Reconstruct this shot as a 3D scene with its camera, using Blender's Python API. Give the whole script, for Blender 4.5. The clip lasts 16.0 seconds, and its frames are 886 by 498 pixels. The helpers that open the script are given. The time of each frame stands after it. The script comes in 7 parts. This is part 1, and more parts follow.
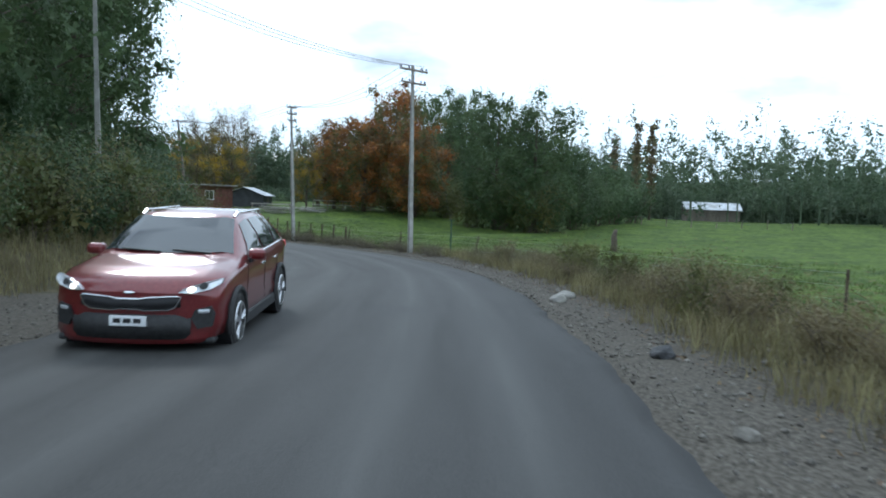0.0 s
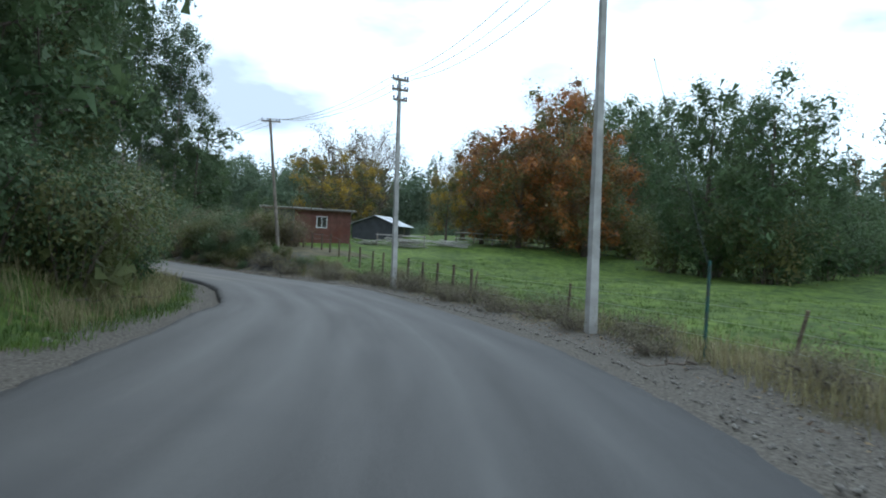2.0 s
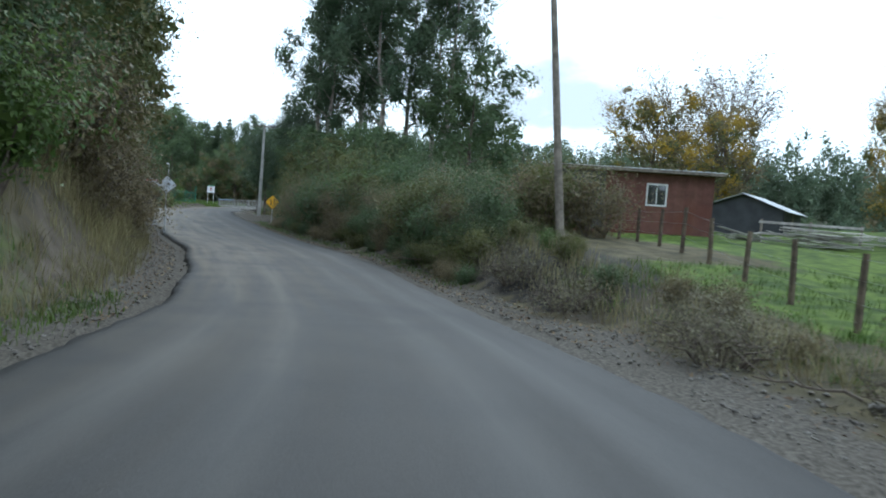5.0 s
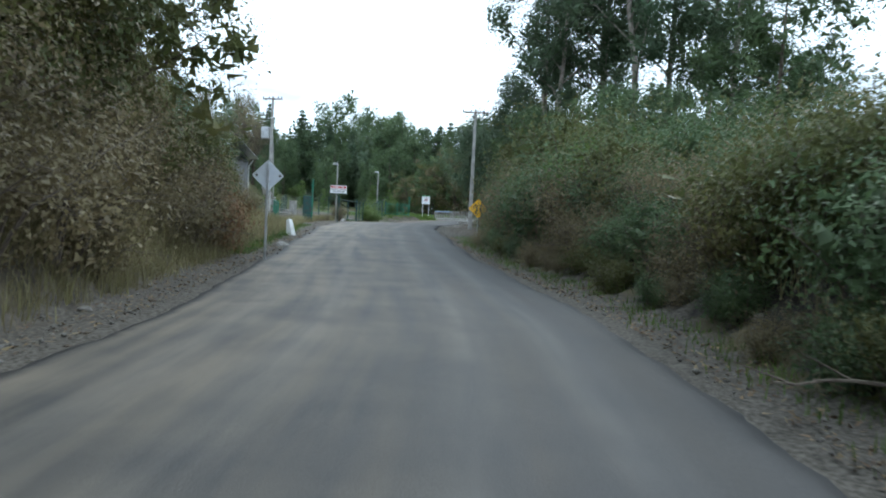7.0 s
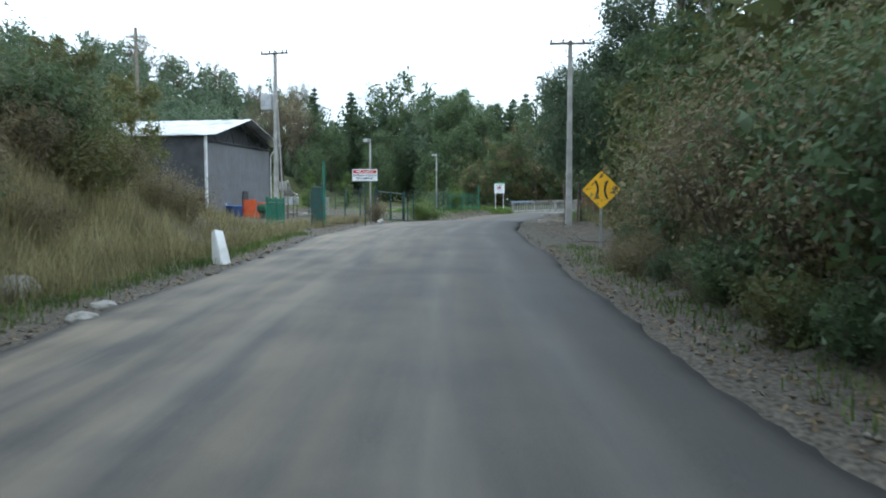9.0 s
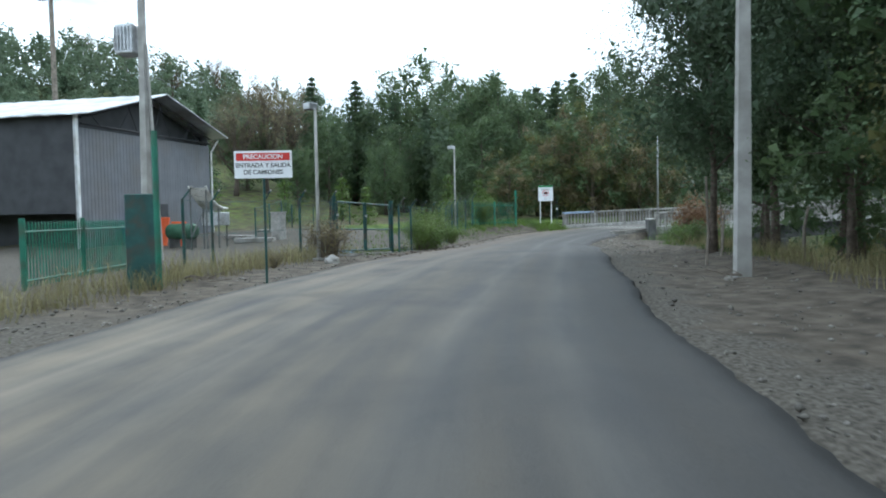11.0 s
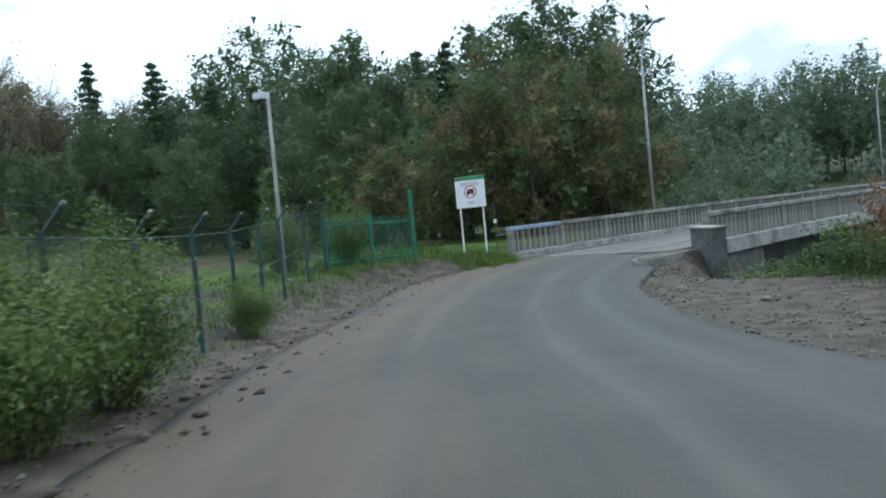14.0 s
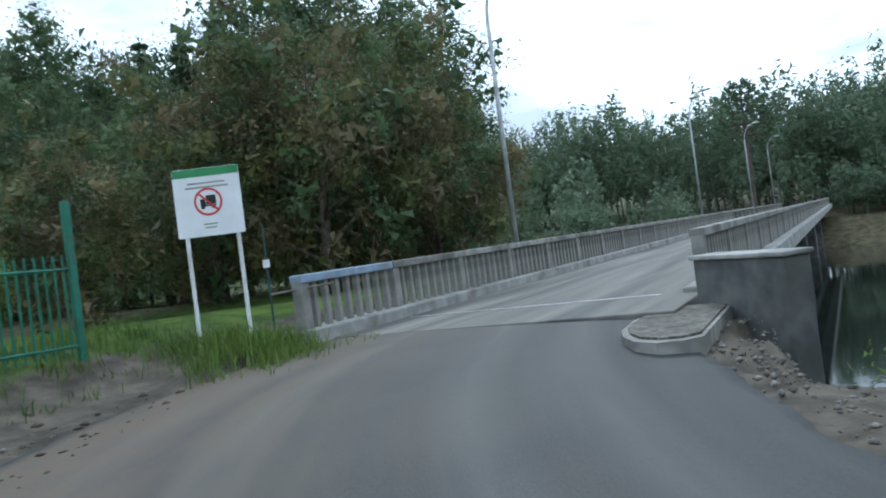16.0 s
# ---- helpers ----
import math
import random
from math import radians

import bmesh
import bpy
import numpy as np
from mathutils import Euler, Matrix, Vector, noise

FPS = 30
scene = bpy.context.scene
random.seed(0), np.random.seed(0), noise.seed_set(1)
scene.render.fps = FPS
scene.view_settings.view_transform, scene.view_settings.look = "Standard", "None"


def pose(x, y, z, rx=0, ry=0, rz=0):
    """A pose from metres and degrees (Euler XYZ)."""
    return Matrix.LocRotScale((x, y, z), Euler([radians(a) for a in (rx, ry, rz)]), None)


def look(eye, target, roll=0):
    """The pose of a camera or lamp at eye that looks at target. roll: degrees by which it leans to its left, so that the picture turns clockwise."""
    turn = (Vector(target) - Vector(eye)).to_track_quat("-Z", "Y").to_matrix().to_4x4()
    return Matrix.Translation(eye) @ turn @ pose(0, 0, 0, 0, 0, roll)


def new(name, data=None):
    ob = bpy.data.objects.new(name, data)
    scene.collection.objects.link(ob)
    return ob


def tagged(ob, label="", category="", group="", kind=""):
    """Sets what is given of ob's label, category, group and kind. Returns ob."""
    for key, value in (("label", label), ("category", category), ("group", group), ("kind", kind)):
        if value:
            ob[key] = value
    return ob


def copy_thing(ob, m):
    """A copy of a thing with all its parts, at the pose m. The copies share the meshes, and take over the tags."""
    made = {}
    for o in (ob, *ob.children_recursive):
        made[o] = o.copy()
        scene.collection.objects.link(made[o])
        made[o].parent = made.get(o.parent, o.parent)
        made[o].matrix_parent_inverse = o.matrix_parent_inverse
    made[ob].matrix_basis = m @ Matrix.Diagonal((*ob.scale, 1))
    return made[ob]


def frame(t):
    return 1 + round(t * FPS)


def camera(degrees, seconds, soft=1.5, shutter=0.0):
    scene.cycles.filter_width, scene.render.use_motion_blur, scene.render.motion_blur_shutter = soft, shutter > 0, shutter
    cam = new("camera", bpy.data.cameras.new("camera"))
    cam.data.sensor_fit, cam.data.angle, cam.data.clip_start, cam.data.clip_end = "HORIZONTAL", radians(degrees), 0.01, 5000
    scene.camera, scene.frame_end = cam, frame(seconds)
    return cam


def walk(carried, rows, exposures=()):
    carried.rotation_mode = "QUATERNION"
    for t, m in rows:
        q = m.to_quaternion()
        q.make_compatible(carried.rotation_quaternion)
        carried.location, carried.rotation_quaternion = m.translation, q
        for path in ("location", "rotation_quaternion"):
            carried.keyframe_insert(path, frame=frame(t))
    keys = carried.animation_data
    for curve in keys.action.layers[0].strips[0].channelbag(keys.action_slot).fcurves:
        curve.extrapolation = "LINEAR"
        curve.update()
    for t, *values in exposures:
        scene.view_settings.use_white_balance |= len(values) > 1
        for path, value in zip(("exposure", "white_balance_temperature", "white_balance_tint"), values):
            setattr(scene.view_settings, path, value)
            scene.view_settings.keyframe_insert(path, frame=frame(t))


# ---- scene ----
cam = camera(60.9, 16.0, soft=1.9, shutter=0.15)
PATH = [
    (0, (1.509, -1.412, -0.432), (1.425, 0.583, -0.554), 2.2),
    (0.5, (1.389, 4.125, -0.59), (1.181, 6.111, -0.697), 2.6),
    (1, (0.954, 9.627, -0.641), (0.619, 11.597, -0.719), 2.6),
    (1.5, (0.2, 15.069, -0.794), (-0.203, 17.028, -0.818), 2.9),
    (2, (-0.793, 20.257, -1.022), (-1.309, 22.189, -1.06), 3.3),
    (2.5, (-2.09, 25.434, -1.22), (-2.764, 27.316, -1.268), 3.8),
    (3, (-3.683, 30.435, -1.414), (-4.452, 32.28, -1.476), 4.2),
    (3.5, (-5.815, 35.328, -1.564), (-6.726, 37.106, -1.65), 4.3),
    (4, (-8.169, 39.787, -1.662), (-9.219, 41.486, -1.768), 4.3),
    (4.2, (-9.193, 41.48, -1.719), (-10.279, 43.156, -1.827), 4.5),
    (6.3, (-22.231, 56.309, -2.442), (-23.781, 57.569, -2.535), 3.9),
    (6.5, (-23.675, 57.546, -2.448), (-25.265, 58.755, -2.546), 3.9),
    (7, (-26.957, 60.252, -2.512), (-28.627, 61.348, -2.619), 2.9),
    (7.5, (-30.73, 62.877, -2.556), (-32.454, 63.884, -2.67), 1.9),
    (8, (-34.636, 65.37, -2.569), (-36.383, 66.334, -2.691), 1.0),
    (8.5, (-38.778, 67.79, -2.616), (-40.537, 68.733, -2.743), 0.0),
    (9, (-42.742, 70.096, -2.682), (-44.513, 71.017, -2.812), -0.1),
    (9.2, (-44.351, 70.978, -2.657), (-46.126, 71.89, -2.788), -0.1),
    (11.3, (-62.484, 81.122, -2.462), (-64.3, 81.953, -2.568), -1.4),
    (11.5, (-64.027, 81.976, -2.423), (-65.841, 82.811, -2.535), -2.0),
    (12, (-67.536, 84.106, -2.148), (-69.344, 84.951, -2.282), -2.8),
    (12.5, (-71.506, 86.126, -2.237), (-73.297, 87.004, -2.378), -3.3),
    (13, (-75.313, 87.943, -2.383), (-77.083, 88.864, -2.528), -3.6),
    (13.5, (-78.495, 89.544, -2.478), (-80.232, 90.528, -2.603), -4.3),
    (14, (-81.349, 91.427, -2.677), (-82.995, 92.562, -2.731), -5.2),
    (14.5, (-84.198, 93.337, -2.8), (-85.715, 94.641, -2.769), -5.7),
    (15, (-86.834, 95.042, -2.849), (-88.264, 96.44, -2.818), -6.3),
    (15.5, (-89.179, 96.976, -2.792), (-90.515, 98.464, -2.76), -6.7),
    (16, (-91.142, 99.083, -2.855), (-92.354, 100.674, -2.829), -7.4),
]
walk(cam, [(t, look(eye, target, roll)) for t, eye, target, roll in PATH], exposures=[(0.0, -0.15, 5950, 10), (2.0, -0.08, 5950, 10), (4.2, 0.04, 5950, 10), (6.3, 0.32, 6000, 10), (9.2, 0.45, 6150, 10), (12.0, 0.43, 6150, 10), (13.3, 0.35, 6150, 10), (14.2, 0.06, 5950, 10), (16.0, 0.06, 5850, 10)])

# ---- sky and light ----
SUN_AZ, SUN_EL = 28.0, 38.0          # degrees: azimuth from +y towards -x, height
world = bpy.data.worlds.new("world")
scene.world = world
world.use_nodes = True
wn, wl = world.node_tree.nodes, world.node_tree.links
wn.clear()
w_out, w_bg = wn.new("ShaderNodeOutputWorld"), wn.new("ShaderNodeBackground")
w_sky = wn.new("ShaderNodeTexSky")
w_sky.sky_type, w_sky.sun_disc = "NISHITA", False
w_sky.sun_elevation, w_sky.sun_rotation = radians(SUN_EL), radians(-SUN_AZ)
w_gain = wn.new("ShaderNodeVectorMath")
w_gain.operation = "SCALE"
w_gain.inputs["Scale"].default_value = 1.7
wl.new(w_sky.outputs[0], w_gain.inputs[0])
w_co = wn.new("ShaderNodeTexCoord")
w_map = wn.new("ShaderNodeMapping")
w_map.inputs["Scale"].default_value = (1.0, 1.0, 2.6)
wl.new(w_co.outputs["Generated"], w_map.inputs[0])
w_noise = wn.new("ShaderNodeTexNoise")
w_noise.inputs["Scale"].default_value, w_noise.inputs["Detail"].default_value = 2.3, 6.0
w_noise.inputs["Roughness"].default_value = 0.55
wl.new(w_map.outputs[0], w_noise.inputs["Vector"])
w_ramp = wn.new("ShaderNodeValToRGB")
w_ramp.color_ramp.elements[0].position, w_ramp.color_ramp.elements[1].position = 0.31, 0.43
wl.new(w_noise.outputs["Fac"], w_ramp.inputs[0])
w_noise2 = wn.new("ShaderNodeTexNoise")
w_noise2.inputs["Scale"].default_value, w_noise2.inputs["Detail"].default_value = 4.1, 5.0
wl.new(w_map.outputs[0], w_noise2.inputs["Vector"])
w_cloud = wn.new("ShaderNodeValToRGB")
w_cloud.color_ramp.elements[0].position, w_cloud.color_ramp.elements[1].position = 0.33, 0.46
w_cloud.color_ramp.elements[0].color = (7.4, 8.9, 10.2, 1)
w_cloud.color_ramp.elements[1].color = (12.9, 15.2, 16.8, 1)
wl.new(w_noise2.outputs["Fac"], w_cloud.inputs[0])
w_mix = wn.new("ShaderNodeMix")
w_mix.data_type = "RGBA"
wl.new(w_ramp.outputs[0], w_mix.inputs["Factor"])
wl.new(w_gain.outputs[0], w_mix.inputs["A"])
wl.new(w_cloud.outputs[0], w_mix.inputs["B"])
wl.new(w_mix.outputs["Result"], w_bg.inputs["Color"])
w_bg.inputs["Strength"].default_value = 0.1
wl.new(w_bg.outputs[0], w_out.inputs[0])
sun = new("sun", bpy.data.lights.new("sun", "SUN"))
sun.data.energy, sun.data.angle, sun.data.color = 1.0, radians(14), (0.93, 0.97, 0.95)
_az, _el = radians(SUN_AZ), radians(SUN_EL)
sun.matrix_world = look((0, 0, 60), (60 * math.sin(_az) * math.cos(_el), -60 * math.cos(_az) * math.cos(_el), 60 - 60 * math.sin(_el)))

# ---- materials ----


def mat(name, col, col2=None, scale=3.0, rough=0.8, metal=0.0, bump=0.0, bscale=40.0, detail=6.0, lo=0.35, hi=0.65, island=0.0, stain=None, stain_scale=0.7, trans=0.0, spec=0.4, bdist=0.02):
    """A procedural surface: two colours mixed by fine noise, a second, larger stain, relief, and per-piece variation."""
    m = bpy.data.materials.new(name)
    m.use_nodes = True
    n, l = m.node_tree.nodes, m.node_tree.links
    b = n["Principled BSDF"]
    b.inputs["Roughness"].default_value, b.inputs["Metallic"].default_value = rough, metal
    b.inputs["Specular IOR Level"].default_value = spec
    co = n.new("ShaderNodeTexCoord")
    out = None
    nz = n.new("ShaderNodeTexNoise")
    nz.inputs["Scale"].default_value, nz.inputs["Detail"].default_value = scale, detail
    l.new(co.outputs["Object"], nz.inputs["Vector"])
    r = n.new("ShaderNodeValToRGB")
    r.color_ramp.elements[0].position, r.color_ramp.elements[1].position = lo, hi
    r.color_ramp.elements[0].color = (*col, 1)
    r.color_ramp.elements[1].color = (*(col2 or tuple(c * 1.25 for c in col)), 1)
    l.new(nz.outputs["Fac"], r.inputs[0])
    out = r.outputs[0]
    if stain:
        nz2 = n.new("ShaderNodeTexNoise")
        nz2.inputs["Scale"].default_value, nz2.inputs["Detail"].default_value = stain_scale, 5.0
        l.new(co.outputs["Object"], nz2.inputs["Vector"])
        r2 = n.new("ShaderNodeValToRGB")
        r2.color_ramp.elements[0].position, r2.color_ramp.elements[1].position = 0.48, 0.68
        l.new(nz2.outputs["Fac"], r2.inputs[0])
        mx = n.new("ShaderNodeMix")
        mx.data_type = "RGBA"
        l.new(r2.outputs[0], mx.inputs["Factor"])
        l.new(out, mx.inputs["A"])
        mx.inputs["B"].default_value = (*stain, 1)
        out = mx.outputs["Result"]
    if island:
        g = n.new("ShaderNodeNewGeometry")
        oi = n.new("ShaderNodeObjectInfo")
        ad = n.new("ShaderNodeMath")
        ad.operation = "ADD"
        l.new(g.outputs["Random Per Island"], ad.inputs[0])
        l.new(oi.outputs["Random"], ad.inputs[1])
        mr = n.new("ShaderNodeMapRange")
        mr.inputs["From Max"].default_value = 2.0
        mr.inputs["To Min"].default_value, mr.inputs["To Max"].default_value = 1 - island, 1 + island
        l.new(ad.outputs[0], mr.inputs["Value"])
        hs = n.new("ShaderNodeHueSaturation")
        l.new(mr.outputs[0], hs.inputs["Value"])
        mh = n.new("ShaderNodeMapRange")
        mh.inputs["To Min"].default_value, mh.inputs["To Max"].default_value = 0.5 - 0.03 * island, 0.5 + 0.03 * island
        l.new(g.outputs["Random Per Island"], mh.inputs["Value"])
        l.new(mh.outputs[0], hs.inputs["Hue"])
        l.new(out, hs.inputs["Color"])
        out = hs.outputs[0]
    l.new(out, b.inputs["Base Color"])
    if bump:
        nb = n.new("ShaderNodeTexNoise")
        nb.inputs["Scale"].default_value, nb.inputs["Detail"].default_value = bscale, 8.0
        l.new(co.outputs["Object"], nb.inputs["Vector"])
        bp = n.new("ShaderNodeBump")
        bp.inputs["Strength"].default_value, bp.inputs["Distance"].default_value = bump, bdist
        l.new(nb.outputs["Fac"], bp.inputs["Height"])
        l.new(bp.outputs[0], b.inputs["Normal"])
    if trans:
        tr = n.new("ShaderNodeBsdfTranslucent")
        l.new(out, tr.inputs["Color"])
        ms = n.new("ShaderNodeMixShader")
        ms.inputs[0].default_value = trans
        l.new(b.outputs[0], ms.inputs[1])
        l.new(tr.outputs[0], ms.inputs[2])
        l.new(ms.outputs[0], n["Material Output"].inputs[0])
    return m


def leaf(name, col, col2, island=0.3, trans=0.35):
    col, col2 = tuple(1.38 * c for c in col), tuple(1.38 * c for c in col2)
    return mat(name, col, col2, scale=0.35, rough=0.55, island=island, trans=trans, spec=0.3, detail=3.0)


M_EUC = leaf("eucalyptus_leaf", (0.042, 0.07, 0.038), (0.085, 0.115, 0.065))
M_DARK = leaf("dark_leaf", (0.043, 0.073, 0.033), (0.09, 0.126, 0.054))
M_GREEN = leaf("green_leaf", (0.045, 0.085, 0.02), (0.1, 0.14, 0.035))
M_BROOM = leaf("broom_leaf", (0.06, 0.098, 0.022), (0.11, 0.15, 0.04))
M_OLIVE = leaf("olive_leaf", (0.06, 0.075, 0.025), (0.13, 0.12, 0.045))
M_BRIAR = leaf("briar_leaf", (0.096, 0.08, 0.042), (0.185, 0.15, 0.082))
M_ORANGE = leaf("orange_leaf", (0.215, 0.084, 0.026), (0.29, 0.13, 0.038))
M_RUST = leaf("rust_leaf", (0.1, 0.052, 0.028), (0.165, 0.095, 0.045))
M_YELLOW = leaf("yellow_leaf", (0.2, 0.14, 0.02), (0.3, 0.2, 0.03))
M_PINE = leaf("conifer_needle", (0.034, 0.062, 0.033), (0.07, 0.104, 0.052))
M_FAR = leaf("far_leaf", (0.056, 0.086, 0.05), (0.104, 0.136, 0.08), island=0.35)
M_BARK = mat("bark", (0.06, 0.045, 0.035), (0.15, 0.12, 0.095), scale=6, rough=0.95, bump=0.6, bscale=18)
M_EUCBARK = mat("eucalyptus_bark", (0.16, 0.13, 0.11), (0.34, 0.3, 0.26), scale=3, rough=0.85, bump=0.3, bscale=9)
M_TWIG = mat("twig", (0.09, 0.07, 0.055), (0.17, 0.14, 0.11), scale=8, rough=0.95)
M_DRYBLADE = mat("dry_grass_blade", (0.165, 0.146, 0.068), (0.33, 0.288, 0.15), scale=0.8, rough=0.8, island=0.5, trans=0.3)
M_BLADE = mat("grass_blade", (0.05, 0.095, 0.014), (0.12, 0.18, 0.032), scale=0.6, rough=0.6, island=0.5, trans=0.3)
M_STONE = mat("stone", (0.11, 0.1, 0.086), (0.25, 0.23, 0.2), scale=5, rough=0.9, bump=0.4, bscale=25, island=0.45)
M_CONC = mat("concrete", (0.27, 0.26, 0.24), (0.4, 0.385, 0.355), scale=4, rough=0.9, bump=0.35, bscale=60, stain=(0.16, 0.15, 0.13), stain_scale=1.3, bdist=0.006)
M_RAIL = mat("weathered_rail_concrete", (0.19, 0.18, 0.16), (0.33, 0.315, 0.285), scale=3, rough=0.9, bump=0.35, bscale=60, stain=(0.12, 0.112, 0.095), stain_scale=1.1, bdist=0.006, island=0.2)
M_BLUERAIL = mat("worn_blue_paint", (0.2, 0.27, 0.36), (0.3, 0.38, 0.47), scale=6, rough=0.7, stain=(0.2, 0.19, 0.17), stain_scale=3)
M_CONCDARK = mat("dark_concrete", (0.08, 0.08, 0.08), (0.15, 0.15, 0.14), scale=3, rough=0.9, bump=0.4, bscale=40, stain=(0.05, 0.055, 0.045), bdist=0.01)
M_POLE = mat("pole_concrete", (0.3, 0.29, 0.27), (0.42, 0.41, 0.385), scale=2.5, rough=0.9, bump=0.2, bscale=70, stain=(0.22, 0.21, 0.19), stain_scale=1.1, bdist=0.004)
M_WOOD = mat("weathered_wood", (0.13, 0.11, 0.09), (0.26, 0.22, 0.18), scale=5, rough=0.9, bump=0.4, bscale=22, island=0.3)
M_POST = mat("brown_post_wood", (0.07, 0.052, 0.038), (0.16, 0.12, 0.085), scale=5, rough=0.95, bump=0.5, bscale=20, island=0.35)
M_PALEWOOD = mat("bleached_wood", (0.3, 0.28, 0.25), (0.46, 0.44, 0.4), scale=5, rough=0.9, bump=0.3, bscale=22, island=0.3)
M_GALV = mat("galvanised_steel", (0.42, 0.43, 0.44), (0.56, 0.57, 0.58), scale=7, rough=0.42, metal=0.85, stain=(0.3, 0.29, 0.27), stain_scale=2)
M_ZINC = mat("zinc_roof", (0.5, 0.52, 0.54), (0.66, 0.68, 0.7), scale=2, rough=0.4, metal=0.6, stain=(0.34, 0.33, 0.32), stain_scale=0.8)
M_GREENPAINT = mat("green_paint", (0.015, 0.13, 0.085), (0.025, 0.19, 0.12), scale=4, rough=0.45, stain=(0.05, 0.11, 0.07), stain_scale=3)
M_DKGREEN = mat("dark_green_paint", (0.012, 0.055, 0.05), (0.02, 0.085, 0.075), scale=4, rough=0.5, stain=(0.06, 0.05, 0.04), stain_scale=3)
M_RED = mat("red_boards", (0.115, 0.05, 0.038), (0.17, 0.076, 0.058), scale=3, rough=0.85, bump=0.3, bscale=15, stain=(0.13, 0.045, 0.03), island=0.15)
M_GREYWALL = mat("grey_cladding", (0.135, 0.142, 0.155), (0.165, 0.172, 0.185), scale=1.5, rough=0.55, stain=(0.14, 0.135, 0.13), stain_scale=0.5)
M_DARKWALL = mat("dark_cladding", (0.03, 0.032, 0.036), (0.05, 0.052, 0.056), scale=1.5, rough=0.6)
M_WHITE = mat("white_paint", (0.7, 0.7, 0.69), (0.8, 0.8, 0.79), scale=5, rough=0.5, stain=(0.55, 0.53, 0.48), stain_scale=2)
M_SIGNWHITE = mat("sign_white", (0.74, 0.75, 0.76), (0.82, 0.83, 0.84), scale=3, rough=0.4)
M_SIGNBACK = mat("sign_back_aluminium", (0.58, 0.62, 0.67), (0.7, 0.73, 0.77), scale=3, rough=0.45, metal=0.35, stain=(0.5, 0.52, 0.54), stain_scale=3)
M_SIGNYELLOW = mat("sign_yellow", (0.75, 0.38, 0.01), (0.85, 0.46, 0.015), scale=3, rough=0.45)
M_BLACK = mat("black_paint", (0.012, 0.012, 0.013), (0.02, 0.02, 0.022), scale=5, rough=0.6)
M_SIGNRED = mat("sign_red", (0.55, 0.03, 0.025), (0.62, 0.045, 0.035), scale=4, rough=0.45)
M_SIGNGREEN = mat("sign_green", (0.03, 0.22, 0.07), (0.05, 0.28, 0.1), scale=4, rough=0.45)
M_DIRT = mat("dirt", (0.09, 0.07, 0.05), (0.17, 0.135, 0.1), scale=3, rough=0.95, bump=0.7, bscale=14, stain=(0.06, 0.05, 0.04))
M_CABLE = mat("cable_black", (0.015, 0.015, 0.016), (0.03, 0.03, 0.03), scale=4, rough=0.7)
M_BLUE = mat("blue_plastic", (0.05, 0.22, 0.6), (0.09, 0.3, 0.7), scale=4, rough=0.4)
M_ORNG = mat("orange_plastic", (0.65, 0.1, 0.03), (0.75, 0.14, 0.05), scale=4, rough=0.4)
M_PORCELAIN = mat("insulator", (0.1, 0.12, 0.2), (0.16, 0.18, 0.3), scale=4, rough=0.25)


def water_mat():
    m = mat("river_water", (0.012, 0.016, 0.014), (0.02, 0.026, 0.022), scale=1.0, rough=0.04, bump=0.12, bscale=2.5, spec=0.6)
    return m


M_WATER = water_mat()

# ---- mesh helpers ----


